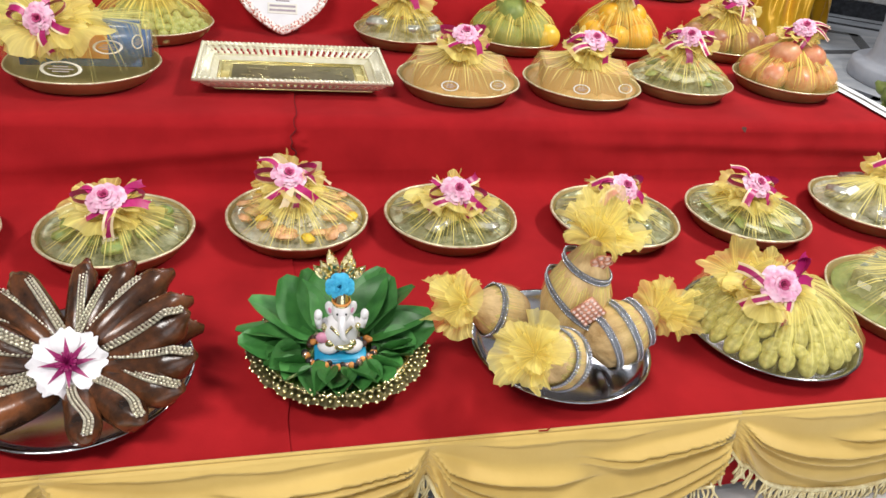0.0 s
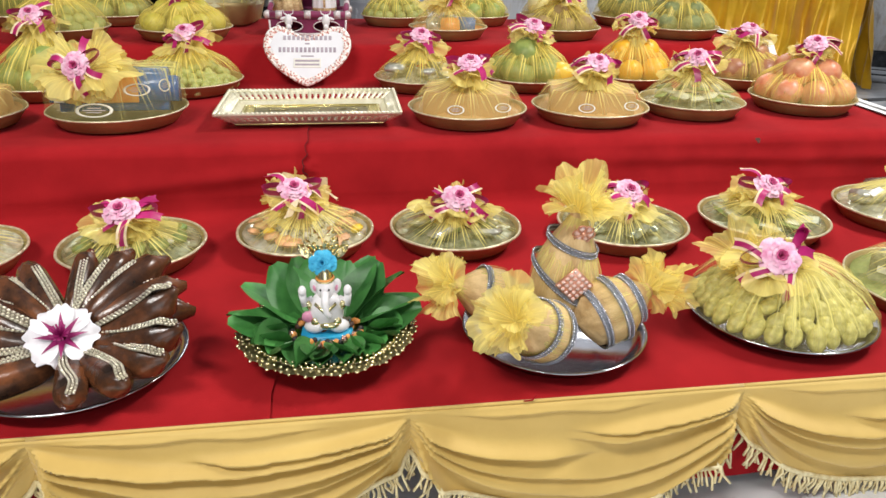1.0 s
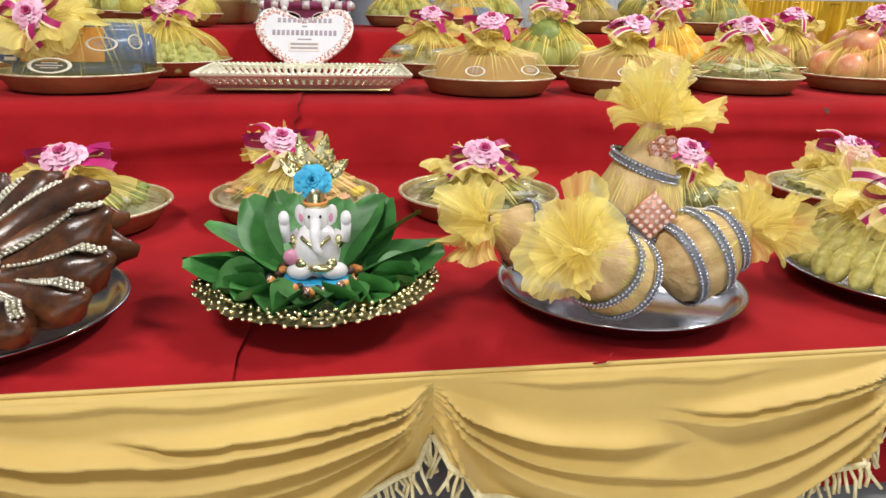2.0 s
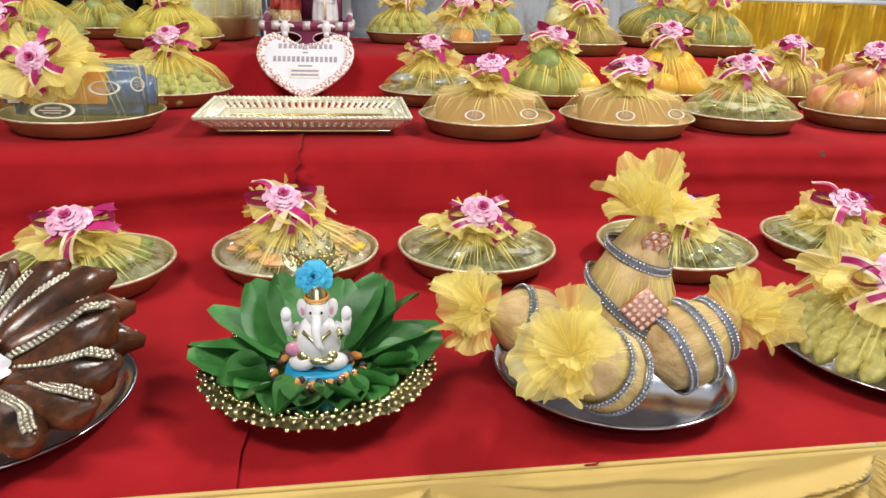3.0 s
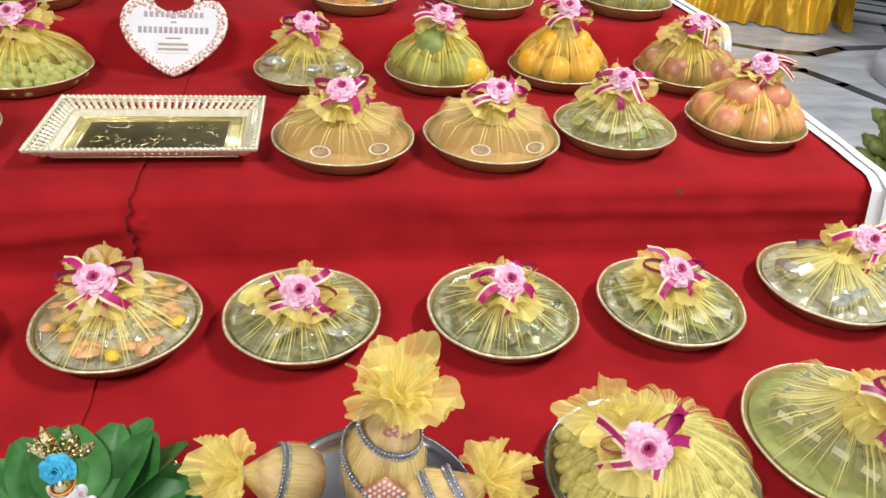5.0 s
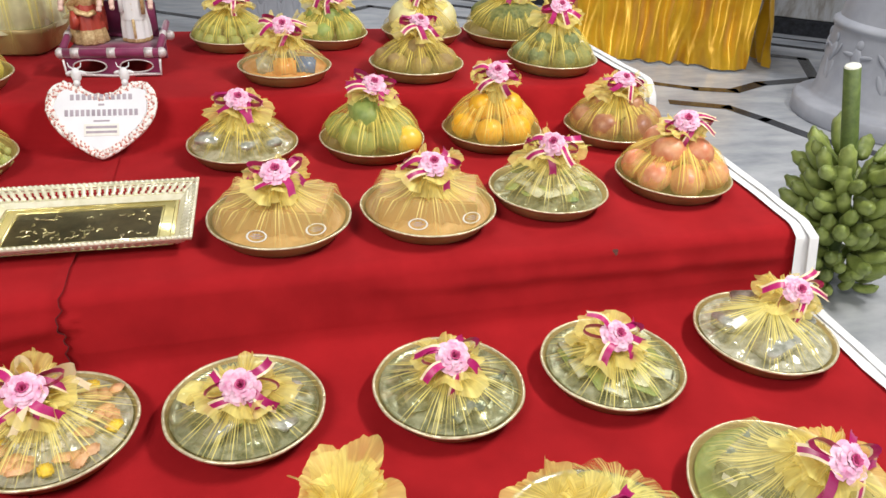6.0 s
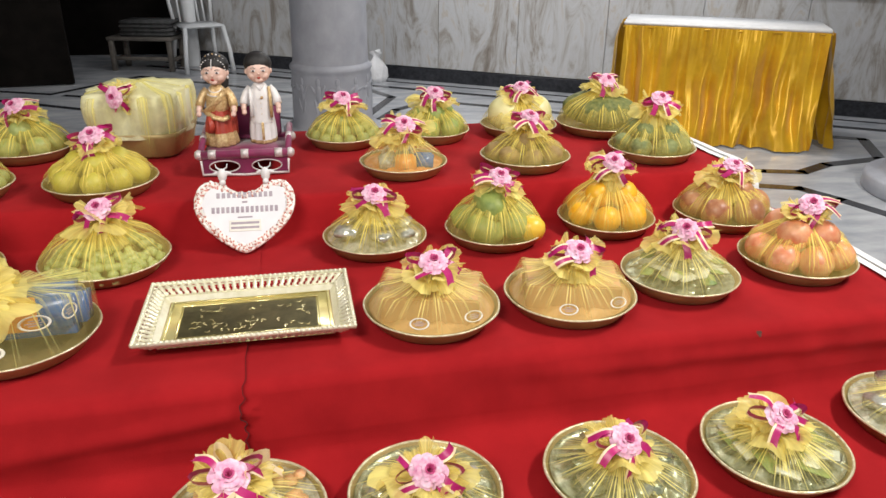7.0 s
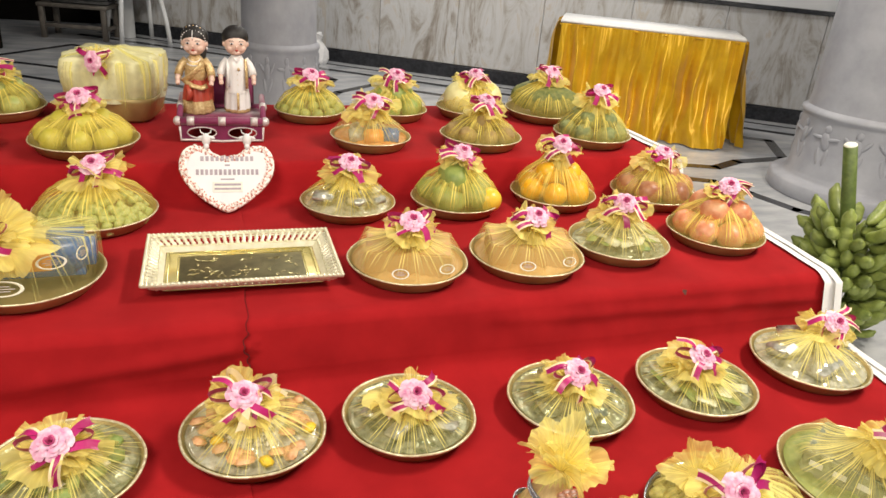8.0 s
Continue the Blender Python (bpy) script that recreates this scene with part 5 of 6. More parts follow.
def border_at(width, rise, seed):
    def at(u, v):
        k = round(v * last_row)
        y, z = prof[k]
        xr = right_edge(y) + 0.012
        nearness = u
        drop = 0.0 if u < 0.72 else (u - 0.72) / 0.28 * 0.17
        x = xr - width + width * min(1, u / 0.72) + 0.006 * wob(y * 4, seed, 0, 2) + 0.02 * (u > 0.72) * (u - 0.72)
        dy = -0.010 if (z < L1 - 0.012 and z > L0 + 0.008) or (z < L2 - 0.012 and z > L1 + 0.008) else 0
        return (x, y + dy * (1 + seed) - 0.004, max(0.09, z + rise - drop + 0.003 * wob(y, u, seed, 12)))
    return at


part("fold", sheet(border_at(0.052, 0.006, 0), 12, last_row), M["white_cloth"], border)
part("fold", sheet(border_at(0.026, 0.010, 1), 12, last_row), M["white_cloth"], border)

# marks on the cloth: a faint round stain and a loose red thread
stain = tagged(part("stain", lathe([(0, 0.0004), (0.005, 0.0004), (0.007, 0.0001)], 18, squash=lambda a: 1 + 0.25 * math.sin(3 * a)), M["stain"], stand, "small dark stain"), "small dark stain")
stain.matrix_basis = pose(1.094, front1(1.094) - 0.006, L1 - 0.016, 55, 0, 3)
part("thread", tube([(0.33, front0(0.33) - 0.004, L0 + 0.006), (0.345, front0(0.34) - 0.008, L0 + 0.010), (0.352, front0(0.35) - 0.006, L0 + 0.018)], 0.0012, 4), M["red"], stand)


# ---- pierced gold tray ----
tray = thing("gold_tray", pose(-0.024, 1.775, L1 + 0.001, 0, 0, 2.0), "pierced rectangular gold-plated tray, empty", "tray")
TW, TD, TH = 0.221, 0.139, 0.039
BW, BD = TW - 0.040, TD - 0.036
part("floor", slab(-BW, BW, -BD, BD, 0.004, 0.009, 0.002), M["gold_tray"], tray)
for k in range(2):
    w, d = BW - 0.008 - 0.022 * k, BD - 0.008 - 0.022 * k
    part("floor_border", tube([(-w, -d, 0.0095), (w, -d, 0.0095), (w, d, 0.0095), (-w, d, 0.0095), (-w, -d, 0.0095)], 0.0018, 5), M["gold_metal"], tray)
part("engraving", slab(-BW + 0.034, BW - 0.034, -BD + 0.034, BD - 0.034, 0.0088, 0.0096, 0), M["gold_dark"], tray, "dark engraved centre", False)
rnd = random.Random(4)
for k in range(46):
    a = rnd.uniform(0, 6.28)
    cx, cy = rnd.uniform(-BW + 0.05, BW - 0.05), rnd.uniform(-BD + 0.045, BD - 0.045)
    pts = [(cx + 0.011 * s * math.cos(a + 2.4 * s), cy + 0.011 * s * math.sin(a + 2.4 * s), 0.0102) for s in [i / 5 for i in range(6)]]
    part("scroll", tube(pts, 0.0011, 4), M["gold_metal"], tray)
part("rim", tube([(-TW, -TD, TH), (TW, -TD, TH), (TW, TD, TH), (-TW, TD, TH), (-TW, -TD, TH)], 0.005, 8), M["tray_lace"], tray, "beaded rim")
for name, ax, ay, bx, by in (("gallery", -1, -1, 1, -1), ("gallery", 1, -1, 1, 1), ("gallery", 1, 1, -1, 1), ("gallery", -1, 1, -1, -1)):
    lo0, lo1 = Vector((ax * BW, ay * BD, 0.008)), Vector((bx * BW, by * BD, 0.008))
    hi0, hi1 = Vector((ax * TW, ay * TD, TH)), Vector((bx * TW, by * TD, TH))
    bm = bmesh.new()

    def wall_at(u, v, lo0=lo0, lo1=lo1, hi0=hi0, hi1=hi1):
        return lo0.lerp(lo1, u).lerp(hi0.lerp(hi1, u), 0.36 * v)
    sheet(wall_at, 2, 2, False, bm)
    for s in (0.36, 0.80, 0.93):
        tube([lo0.lerp(hi0, s), lo1.lerp(hi1, s)], 0.0024, 5, bm)
    n = 26 if ay == by else 15
    for k in range(n):
        u = (k + 0.5) / n
        p, q = lo0.lerp(lo1, u), hi0.lerp(hi1, u)
        tube([p.lerp(q, s) for s in (0.34, 0.46, 0.56, 0.66, 0.74, 0.82)], lambda s: 0.0034 + 0.0030 * abs(math.sin(s * 7.5)), 6, bm)
        ball(0.0042, 0.0042, 0.0042, Matrix.Translation(p.lerp(q, 0.865)), bm, 0, 1)
    part(name, bm, M["tray_lace"], tray, "pierced gallery of small balusters")
rnd = random.Random(3)
bead_me = fruit_mesh("bead", ball(0.0052, 0.0052, 0.004, None, None, 0, 1), M["tray_lace"])
for (ax, ay, bx, by), n in (((-1, -1, 1, -1), 40), ((1, -1, 1, 1), 23), ((1, 1, -1, 1), 40), ((-1, 1, -1, -1), 23)):
    for k in range(n):
        u = k / n
        o = new("bead", bead_me)
        o.parent = tray
        o.location = ((ax + (bx - ax) * u) * TW, (ay + (by - ay) * u) * TD, TH + 0.003)

# ---- heart plaque ----
heart = thing("heart_plaque", pose(-0.060, 2.142, L1 + 0.010, 50, 0, 0) @ Matrix.Diagonal((0.87, 1, 1, 1)), "white heart-shaped plaque edged with pearly shells", "plaque")


def heart_curve(t, k=1.0):
    x = 16 * math.copysign(abs(math.sin(t)) ** 1.45, math.sin(t))
    y = 13 * math.cos(t) - 5 * math.cos(2 * t) - 2 * math.cos(3 * t) - math.cos(4 * t)
    return (0.0093 * x * k, 0.0068 * (y + 2 + 1.6 * math.exp(-(math.sin(t / 2) ** 2) / 0.02)) * k + 0.104)


def heart_slab(k, z0, z1, n=60):
    bm = bmesh.new()
    a = [bm.verts.new((*heart_curve(2 * math.pi * i / n, k), z0)) for i in range(n)]
    b = [bm.verts.new((*heart_curve(2 * math.pi * i / n, k), z1)) for i in range(n)]
    bm.faces.new(b[::-1])
    bm.faces.new(a)
    for i in range(n):
        bm.faces.new((a[i], b[i], b[(i + 1) % n], a[(i + 1) % n]))
    bmesh.ops.recalc_face_normals(bm, faces=bm.faces)
    return bm


part("board", heart_slab(1.0, -0.012, 0.004), M["plaque_white"], heart, "", False)
part("face", heart_slab(0.84, 0.004, 0.0065), M["plaque_white"], heart, "glossy white face", False)
rnd = random.Random(8)
for k in range(72):
    t = 2 * math.pi * (k + 0.5) / 72
    x, y = heart_curve(t, rnd.uniform(0.88, 0.96))
    o = part("shell", ball(0.014 * rnd.uniform(0.7, 1.2), 0.009, 0.004, None, None, 0, 2), M["plaque_edge"], heart)
    o.matrix_basis = pose(x, y, 0.004, 0, 0, rnd.uniform(0, 180))
rim_pts = [(*heart_curve(2 * math.pi * i / 80), 0.0) for i in range(81)]
part("edge_cord", tube(rim_pts, 0.006, 6), M["plaque_edge"], heart)
for y, w, h, gap in ((0.160, 0.176, 0.015, 11), (0.118, 0.206, 0.017, 14)):
    for k in range(gap):
        x = -w / 2 + w * (k + 0.5) / gap
        part("lettering_bar", slab(x - w / gap * 0.32, x + w / gap * 0.32, y - h / 2, y + h / 2, 0.0062, 0.0078, 0.0005), M["grey_print"], heart, "", False)
part("lettering_bar", slab(-0.008, 0.008, 0.137, 0.142, 0.0062, 0.0074, 0), M["grey_print"], heart, "", False)
part("lettering_bar", slab(-0.022, 0.022, 0.094, 0.098, 0.0062, 0.0074, 0), M["grey_print"], heart, "", False)
card = part("name_card", slab(-0.048, 0.048, 0.056, 0.088, 0.006, 0.0082, 0.0005), M["white_print"], heart, "small white printed card", False)
for y in (0.079, 0.066):
    part("lettering_bar", slab(-0.042, 0.042, y - 0.003, y + 0.003, 0.0082, 0.009, 0), M["grey_print"], card, "", False)
for sx in (-1, 1):
    bm = bmesh.new()
    ball(0.015, 0.012, 0.020, Matrix.Translation((0, 0.002, 0)), bm)
    ball(0.010, 0.010, 0.009, Matrix.Translation((0, -0.006, -0.018)), bm)
    for s in (-1, 1):
        ball(0.012, 0.004, 0.005, pose(s * 0.018, 0.004, 0.006, 0, s * 15, 0), bm)
        tube([(s * 0.006, 0.004, 0.016), (s * 0.016, 0.004, 0.022), (s * 0.018, 0.004, 0.032)], lambda q: 0.003 - 0.002 * q, 6, bm)
    o = part("animal_head_ornament", bm, M["statue_white"], heart, "small white moulded cow head")
    o.matrix_basis = pose(sx * 0.066, 0.216, 0.014, -50, 0, 0)

# ---- doll swing and dolls ----
swing = thing("doll_bench", pose(-0.076, 2.60, L2 + 0.001) @ Matrix.Diagonal((0.87, 1, 1, 1)), "small maroon velvet doll bench with silver trim", "doll bench")
part("seat", slab(-0.145, 0.145, -0.085, 0.10, 0.050, 0.066, 0.005, None, 0, 2), M["maroon"], swing)
for sy in (-0.092, 0.105):
    part("roll", tube([(-0.155, sy, 0.066), (0.155, sy, 0.066)], 0.013, 12), M["maroon"], swing)
    for sx in (-0.155, 0.155):
        part("roll_end", ball(0.016, 0.016, 0.016, Matrix.Translation((sx, sy, 0.066)), None, 0, 2), M["silver_trim"], swing)
for sx in (-0.11, 0.0, 0.115):
    part("trim_band", tube([(sx - 0.013, -0.092, 0.066), (sx + 0.013, -0.092, 0.066)], 0.0145, 12), M["silver_trim"], swing)
for sx in (-1, 1):
    part("arm", tube([(sx * 0.148, -0.085, 0.075), (sx * 0.150, 0.0, 0.092), (sx * 0.150, 0.10, 0.105)], 0.011, 8), M["maroon"], swing)
    part("arm_band", tube([(sx * 0.150, -0.01, 0.091), (sx * 0.150, 0.012, 0.095)], 0.0125, 8), M["silver_trim"], swing)
part("back", slab(-0.12, 0.12, 0.098, 0.106, 0.066, 0.17, 0.004, None, 0, 2), M["maroon"], swing)


def apron_half(cx):
    """A maroon panel with an almond-shaped hole."""
    def at(u, v):
        a = 2 * math.pi * u
        c, d = math.cos(a), math.sin(a)
        k = 1 / max(abs(c), abs(d))
        ex, ez = 0.050 * c, 0.029 + 0.017 * d - 0.029
        rx, rz = 0.072 * c * k, 0.026 * d * k
        return (cx + ex + (rx - ex) * v, -0.094, 0.029 + ez + (rz - ez) * v)
    return sheet(at, 48, 2, True)


for cx in (-0.072, 0.072):
    part("apron", apron_half(cx), M["maroon"], swing, "", False)
for cx in (-0.072, 0.072):
    part("opening_trim", tube([(cx + 0.051 * math.cos(a), -0.096, 0.029 + 0.018 * math.sin(a)) for a in [2 * math.pi * i / 24 for i in range(25)]], 0.0024, 6), M["silver_trim"], swing)
part("hem_trim", tube([(-0.148, -0.100, 0.050), (-0.146, -0.100, 0.006), (-0.09, -0.100, 0.006), (0, -0.100, -0.002 + 0.004), (0.09, -0.100, 0.006), (0.146, -0.100, 0.006), (0.148, -0.100, 0.050)], 0.0045, 6), M["silver_trim"], swing)
part("back_panel", slab(-0.14, 0.14, 0.09, 0.10, 0.0, 0.05, 0.002), M["maroon"], swing)


def doll(x, y, z, bride):
    """One plain mesh."""
    mats = [M["skin_doll"], M["hair"], M["red_silk"] if bride else M["white_silk"], M["gold_silk"] if bride else M["white_silk"], M["gold_silk"], M["statue_white"], M["red_silk"]]
    bm = bmesh.new()

    def pleat(a):
        return 1 + 0.07 * math.sin(11 * a) + 0.03 * math.sin(4 * a + 1)

    def crumple(a):
        return 1 + 0.03 * math.sin(5 * a) + 0.025 * math.sin(13 * a + 2)
    if bride:
        lathe([(0, 0.002), (0.050, 0.0), (0.054, 0.006), (0.050, 0.030), (0.047, 0.046)], 44, bm, 4, pleat)
        lathe([(0.048, 0.046), (0.044, 0.078), (0.036, 0.106), (0.031, 0.122)], 44, bm, 2, pleat)
        # sash of the dress, across the chest and hanging in folds over the skirt
        tube([(0.030, -0.020, 0.180), (0.014, -0.036, 0.158), (-0.010, -0.038, 0.135), (-0.032, -0.028, 0.116), (-0.040, -0.006, 0.108)], 0.0125, 8, bm, 4, 0.42)
        tube([(-0.034, -0.030, 0.114), (-0.006, -0.044, 0.100), (0.022, -0.046, 0.094), (0.040, -0.030, 0.100)], 0.009, 8, bm, 4, 0.6)
        tube([(-0.020, -0.040, 0.102), (-0.014, -0.052, 0.074), (-0.020, -0.054, 0.050)], 0.012, 8, bm, 2, 0.5)
        tube([(0.034, 0.0, 0.182), (0.042, 0.010, 0.14), (0.046, 0.012, 0.07), (0.046, 0.010, 0.035)], 0.013, 8, bm, 2, 0.5)
    else:
        lathe([(0, 0.002), (0.042, 0.0), (0.044, 0.003), (0.043, 0.012)], 36, bm, 4, pleat)
        lathe([(0.043, 0.012), (0.042, 0.045), (0.038, 0.078)], 44, bm, 2, pleat)
        slab(-0.005, 0.004, -0.047, -0.040, 0.012, 0.074, 0.002, bm, 4)
        lathe([(0.041, 0.070), (0.041, 0.078)], 36, bm, 2, crumple)
    lathe([(0.041 if not bride else 0.032, 0.070 if not bride else 0.116), (0.038, 0.105 if not bride else 0.130), (0.037, 0.150), (0.034, 0.176), (0.024, 0.190), (0.013, 0.200)], 36, bm, 3, crumple)
    for s in (-1, 1):
        tube([(s * 0.028, 0, 0.182), (s * 0.044, -0.004, 0.166), (s * 0.052, -0.010, 0.148), (s * 0.055, -0.020, 0.132)], lambda q: 0.0155 - 0.002 * q + 0.001 * math.sin(q * 14), 12, bm, 3)
        tube([(s * 0.055, -0.020, 0.134), (s * 0.057, -0.030, 0.122), (s * 0.056, -0.036, 0.114)], lambda q: 0.0095 - 0.002 * q, 8, bm, 0)
        ball(0.0085, 0.009, 0.010, Matrix.Translation((s * 0.056, -0.038, 0.110)), bm, 0, 2)
        for k in range(3):
            ball(0.0026, 0.006, 0.003, pose(s * (0.052 + 0.004 * k), -0.045, 0.107, -35, 0, 0), bm, 0, 1)
        if bride:
            for k in range(3):
                ring = [(s * 0.0555 + 0.0105 * math.cos(a), -0.0225 - 0.002 * k, 0.128 - 0.0035 * k + 0.008 * math.sin(a)) for a in [2 * math.pi * i / 10 for i in range(11)]]
                tube(ring, 0.0014, 4, bm, 4)
    ball(0.0345, 0.033, 0.037, Matrix.Translation((0, 0, 0.235)), bm, 0, 3)
    ball(0.012, 0.008, 0.008, Matrix.Translation((0, -0.024, 0.211)), bm, 0, 2)
    for s in (-1, 1):
        ball(0.0125, 0.010, 0.012, Matrix.Translation((s * 0.0165, -0.0195, 0.224)), bm, 0, 2)
        ball(0.0058, 0.0026, 0.0032, Matrix.Translation((s * 0.0140, -0.0315, 0.2395)), bm, 5, 2)
        ball(0.0034, 0.0026, 0.0030, Matrix.Translation((s * 0.0140, -0.0325, 0.2395)), bm, 1, 2)
        tube([(s * 0.0072, -0.0322, 0.2465), (s * 0.014, -0.0322, 0.2495), (s * 0.0215, -0.0280, 0.2470)], 0.0009, 4, bm, 1)
        ball(0.005, 0.008, 0.009, Matrix.Translation((s * 0.0345, 0.004, 0.234)), bm, 0, 2)
    ball(0.0036, 0.005, 0.0036, Matrix.Translation((0, -0.0345, 0.231)), bm, 0, 1)
    ball(0.0056, 0.0034, 0.0030, Matrix.Translation((0, -0.0318, 0.2190)), bm, 6, 2)
    ball(0.0400, 0.037, 0.038, Matrix.Translation((0, 0.0105, 0.2545)), bm, 1, 3)
    if bride:
        ball(0.020, 0.012, 0.060, pose(0.010, 0.036, 0.20, -8, 0, 0), bm, 1, 2)
        for k in range(13):
            a = math.pi * k / 12
            ball(0.0021, 0.0021, 0.0021, Matrix.Translation((0.0345 * math.cos(a), -0.0165, 0.247 + 0.030 * math.sin(a))), bm, 5, 1)
        for k in range(9):
            a = math.pi * (k + 0.5) / 9
            ball(0.0030, 0.003, 0.0030, Matrix.Translation((0.030 * math.cos(a), -0.003, 0.262 + 0.027 * math.sin(a))), bm, 5 if k % 2 else 4, 1)
        tube([(0, -0.0235, 0.277), (0, -0.0315, 0.266), (0, -0.0335, 0.259)], 0.0013, 5, bm, 5)
        ball(0.0032, 0.002, 0.0036, Matrix.Translation((0, -0.0345, 0.256)), bm, 5, 1)
        ball(0.0015, 0.0015, 0.0015, Matrix.Translation((0, -0.0345, 0.2500)), bm, 6, 1)
        for s in (-1, 1):
            ball(0.0034, 0.003, 0.0056, Matrix.Translation((s * 0.0365, -0.004, 0.222)), bm, 5, 1)
        for r, zz in ((0.020, 0.190), (0.027, 0.178), (0.033, 0.164)):
            tube([(r * math.cos(a), -0.014 + r * math.sin(a) * 0.85, zz + 0.010 * math.sin(a)) for a in [math.pi + math.pi * i / 10 for i in range(11)]], 0.0018, 5, bm, 5 if r < 0.03 else 4)
    else:
        tube([(-0.016, -0.014, 0.199), (-0.009, -0.026, 0.192), (0, -0.033, 0.180), (0.009, -0.026, 0.192), (0.016, -0.014, 0.199)], 0.0032, 5, bm, 2)
        tube([(0.030, -0.016, 0.188), (0.032, -0.030, 0.150), (0.032, -0.036, 0.088)], 0.008, 6, bm, 4, 0.4)
        tube([(-0.030, -0.016, 0.188), (-0.031, -0.030, 0.150), (-0.031, -0.036, 0.096)], 0.008, 6, bm, 2, 0.4)
        ball(0.006, 0.002, 0.006, Matrix.Translation((0.004, -0.0385, 0.156)), bm, 4, 1)
        for zz in (0.138, 0.120, 0.102):
            ball(0.0016, 0.0016, 0.0016, Matrix.Translation((0, -0.0395, zz)), bm, 4, 1)
    for v in bm.verts:
        if v.co.z > 0.199:
            v.co = Vector((v.co.x * 1.15, v.co.y * 1.15, 0.199 + (v.co.z - 0.199) * 1.10))
    me_label = "bride doll in a red and gold silk dress" if bride else "groom doll in a white silk shirt and wrap"
    o = tagged(part("doll", bm, mats), me_label, "doll", "pair of dolls on the bench")
    o.matrix_world = pose(x, y, z, 0, 0, -6 if bride else 4) @ Matrix.Scale(0.93, 4)
    return o


doll(-0.154, 2.628, L2 + 0.068, True)
doll(-0.026, 2.650, L2 + 0.068, False)


# ---- steel plates of the front row ----
def steel_plate(th, R, H=0.022):
    wall = [(0, 0.002), (R * 0.78, 0.002), (R * 0.84, 0.004), (R * 0.93, H * 0.85), (R * 0.985, H), (R, H + 0.001), (R, H + 0.0035), (R * 0.97, H + 0.003), (R * 0.915, H * 0.85), (R * 0.82, 0.0065), (0, 0.005)]
    return part("steel_plate", lathe(wall, 56), M["steel"], th, "polished steel plate with a rolled rim")


def beaded(points, width, bead_r, mats, name, parent, label, up):
    """A dark backing braid with two rows of small metal beads; up(p) is the outward direction at a point."""
    bm = bmesh.new()
    pts = [Vector(p) for p in points]
    last = len(pts) - 1

    def at(u, v):
        k = round(v * last)
        d = (pts[min(k + 1, last)] - pts[max(k - 1, 0)]).normalized()
        n = up(pts[k])
        return pts[k] + n.cross(d).normalized() * (u - 0.5) * width + n * (0.0012 - 0.004 * (u - 0.5) ** 2)
    sheet(at, 4, last, False, bm, 0)
    total = sum((b - a).length for a, b in zip(pts[:-1], pts[1:]))
    n_beads = int(total / (bead_r * 2.1))
    for k in range(n_beads):
        s = (k + 0.5) / n_beads * last
        i = min(int(s), last - 1)
        p = pts[i].lerp(pts[i + 1], s - i)
        d = (pts[i + 1] - pts[i]).normalized()
        n = up(p)
        side = n.cross(d).normalized()
        for q in ((-0.36, 0.0, 0.36) if width > 0.0145 else (-0.30, 0.30)):
            ball(bead_r * (0.8 if q == 0 else 1.15), bead_r, bead_r, Matrix.Translation(p + side * q * width + d * (bead_r if q == 0 else 0) + n * 0.0016), bm, 1, 1)
    return part(name, bm, mats, parent, label)


# red bananas
th = thing("banana_platter", pose(-0.320, 0.870, L0 + 0.001), "steel plate of red bananas trimmed with beaded braid", "fruit platter", ROW_B)
steel_plate(th, 0.160)
RED = banana_mesh(0.150, 0.0262, 0.75, M["red_banana"], 14)
hub = Vector((0.010, -0.034, 0.052))
spec = [(8, 14, 1.0), (20, 24, 1.02), (32, 34, 1.05), (46, 44, 1.1), (64, 52, 1.0), (92, 50, 0.92), (128, 36, 1.05), (142, 28, 1.1), (155, 20, 1.1), (168, 12, 1.08), (182, 3, 0.98), (203, -10, 1.0), (226, -13, 0.95), (288, -14, 0.84), (314, -13, 0.90), (336, -9, 0.96), (350, 0, 1.0)]
for k, (az, el, s) in enumerate(spec):
    o = new("banana", RED)
    o.parent = th
    m = pose(hub.x, hub.y, hub.z, 0, 0, az) @ pose(0.006, 0, 0, 0, -el * 0.95, 0) @ pose(0, 0, 0, 180 if el > 18 else 0, 0, 0) @ Matrix.Diagonal((s * (1.20 if 85 < az < 200 else 1.12), s * (0.80 if el > 18 else 1.0), s * (0.92 if el > 18 else 1.0), 1))
    o.matrix_basis = m
    # beaded braid laid along the upper side
    pts = []
    flip = -1 if el > 18 else 1
    for i in range(17):
        q = 0.08 + 0.90 * i / 16
        a = 0.75 * (q - 0.15)
        body = 0.0270 * (0.80 + 0.20 * smooth_step(0.14, 0.3, q)) * (1 - 0.70 * smooth_step(0.80, 0.99, q))
        swing_y = (0.010 if el < 10 else 0.004) * math.sin(q * (5.0 if el < 0 else 2.2) + k * 1.7) + (0.008 if 90 < az < 260 else -0.008) * (el > 0)
        pts.append((0.150 * q * math.cos(a * 0.5), swing_y * (body / 0.0270), 0.150 * q * math.sin(a * 0.5) + flip * math.sqrt(max(0, body ** 2 - (swing_y * body / 0.0270) ** 2))))
    beaded(pts, 0.0150, 0.0025, [M["braid_back"], M["bead"]], "braid", o, "antique silver beaded braid", lambda p, f=flip: Vector((0, p.y * 12, f)).normalized())
fl = bmesh.new()
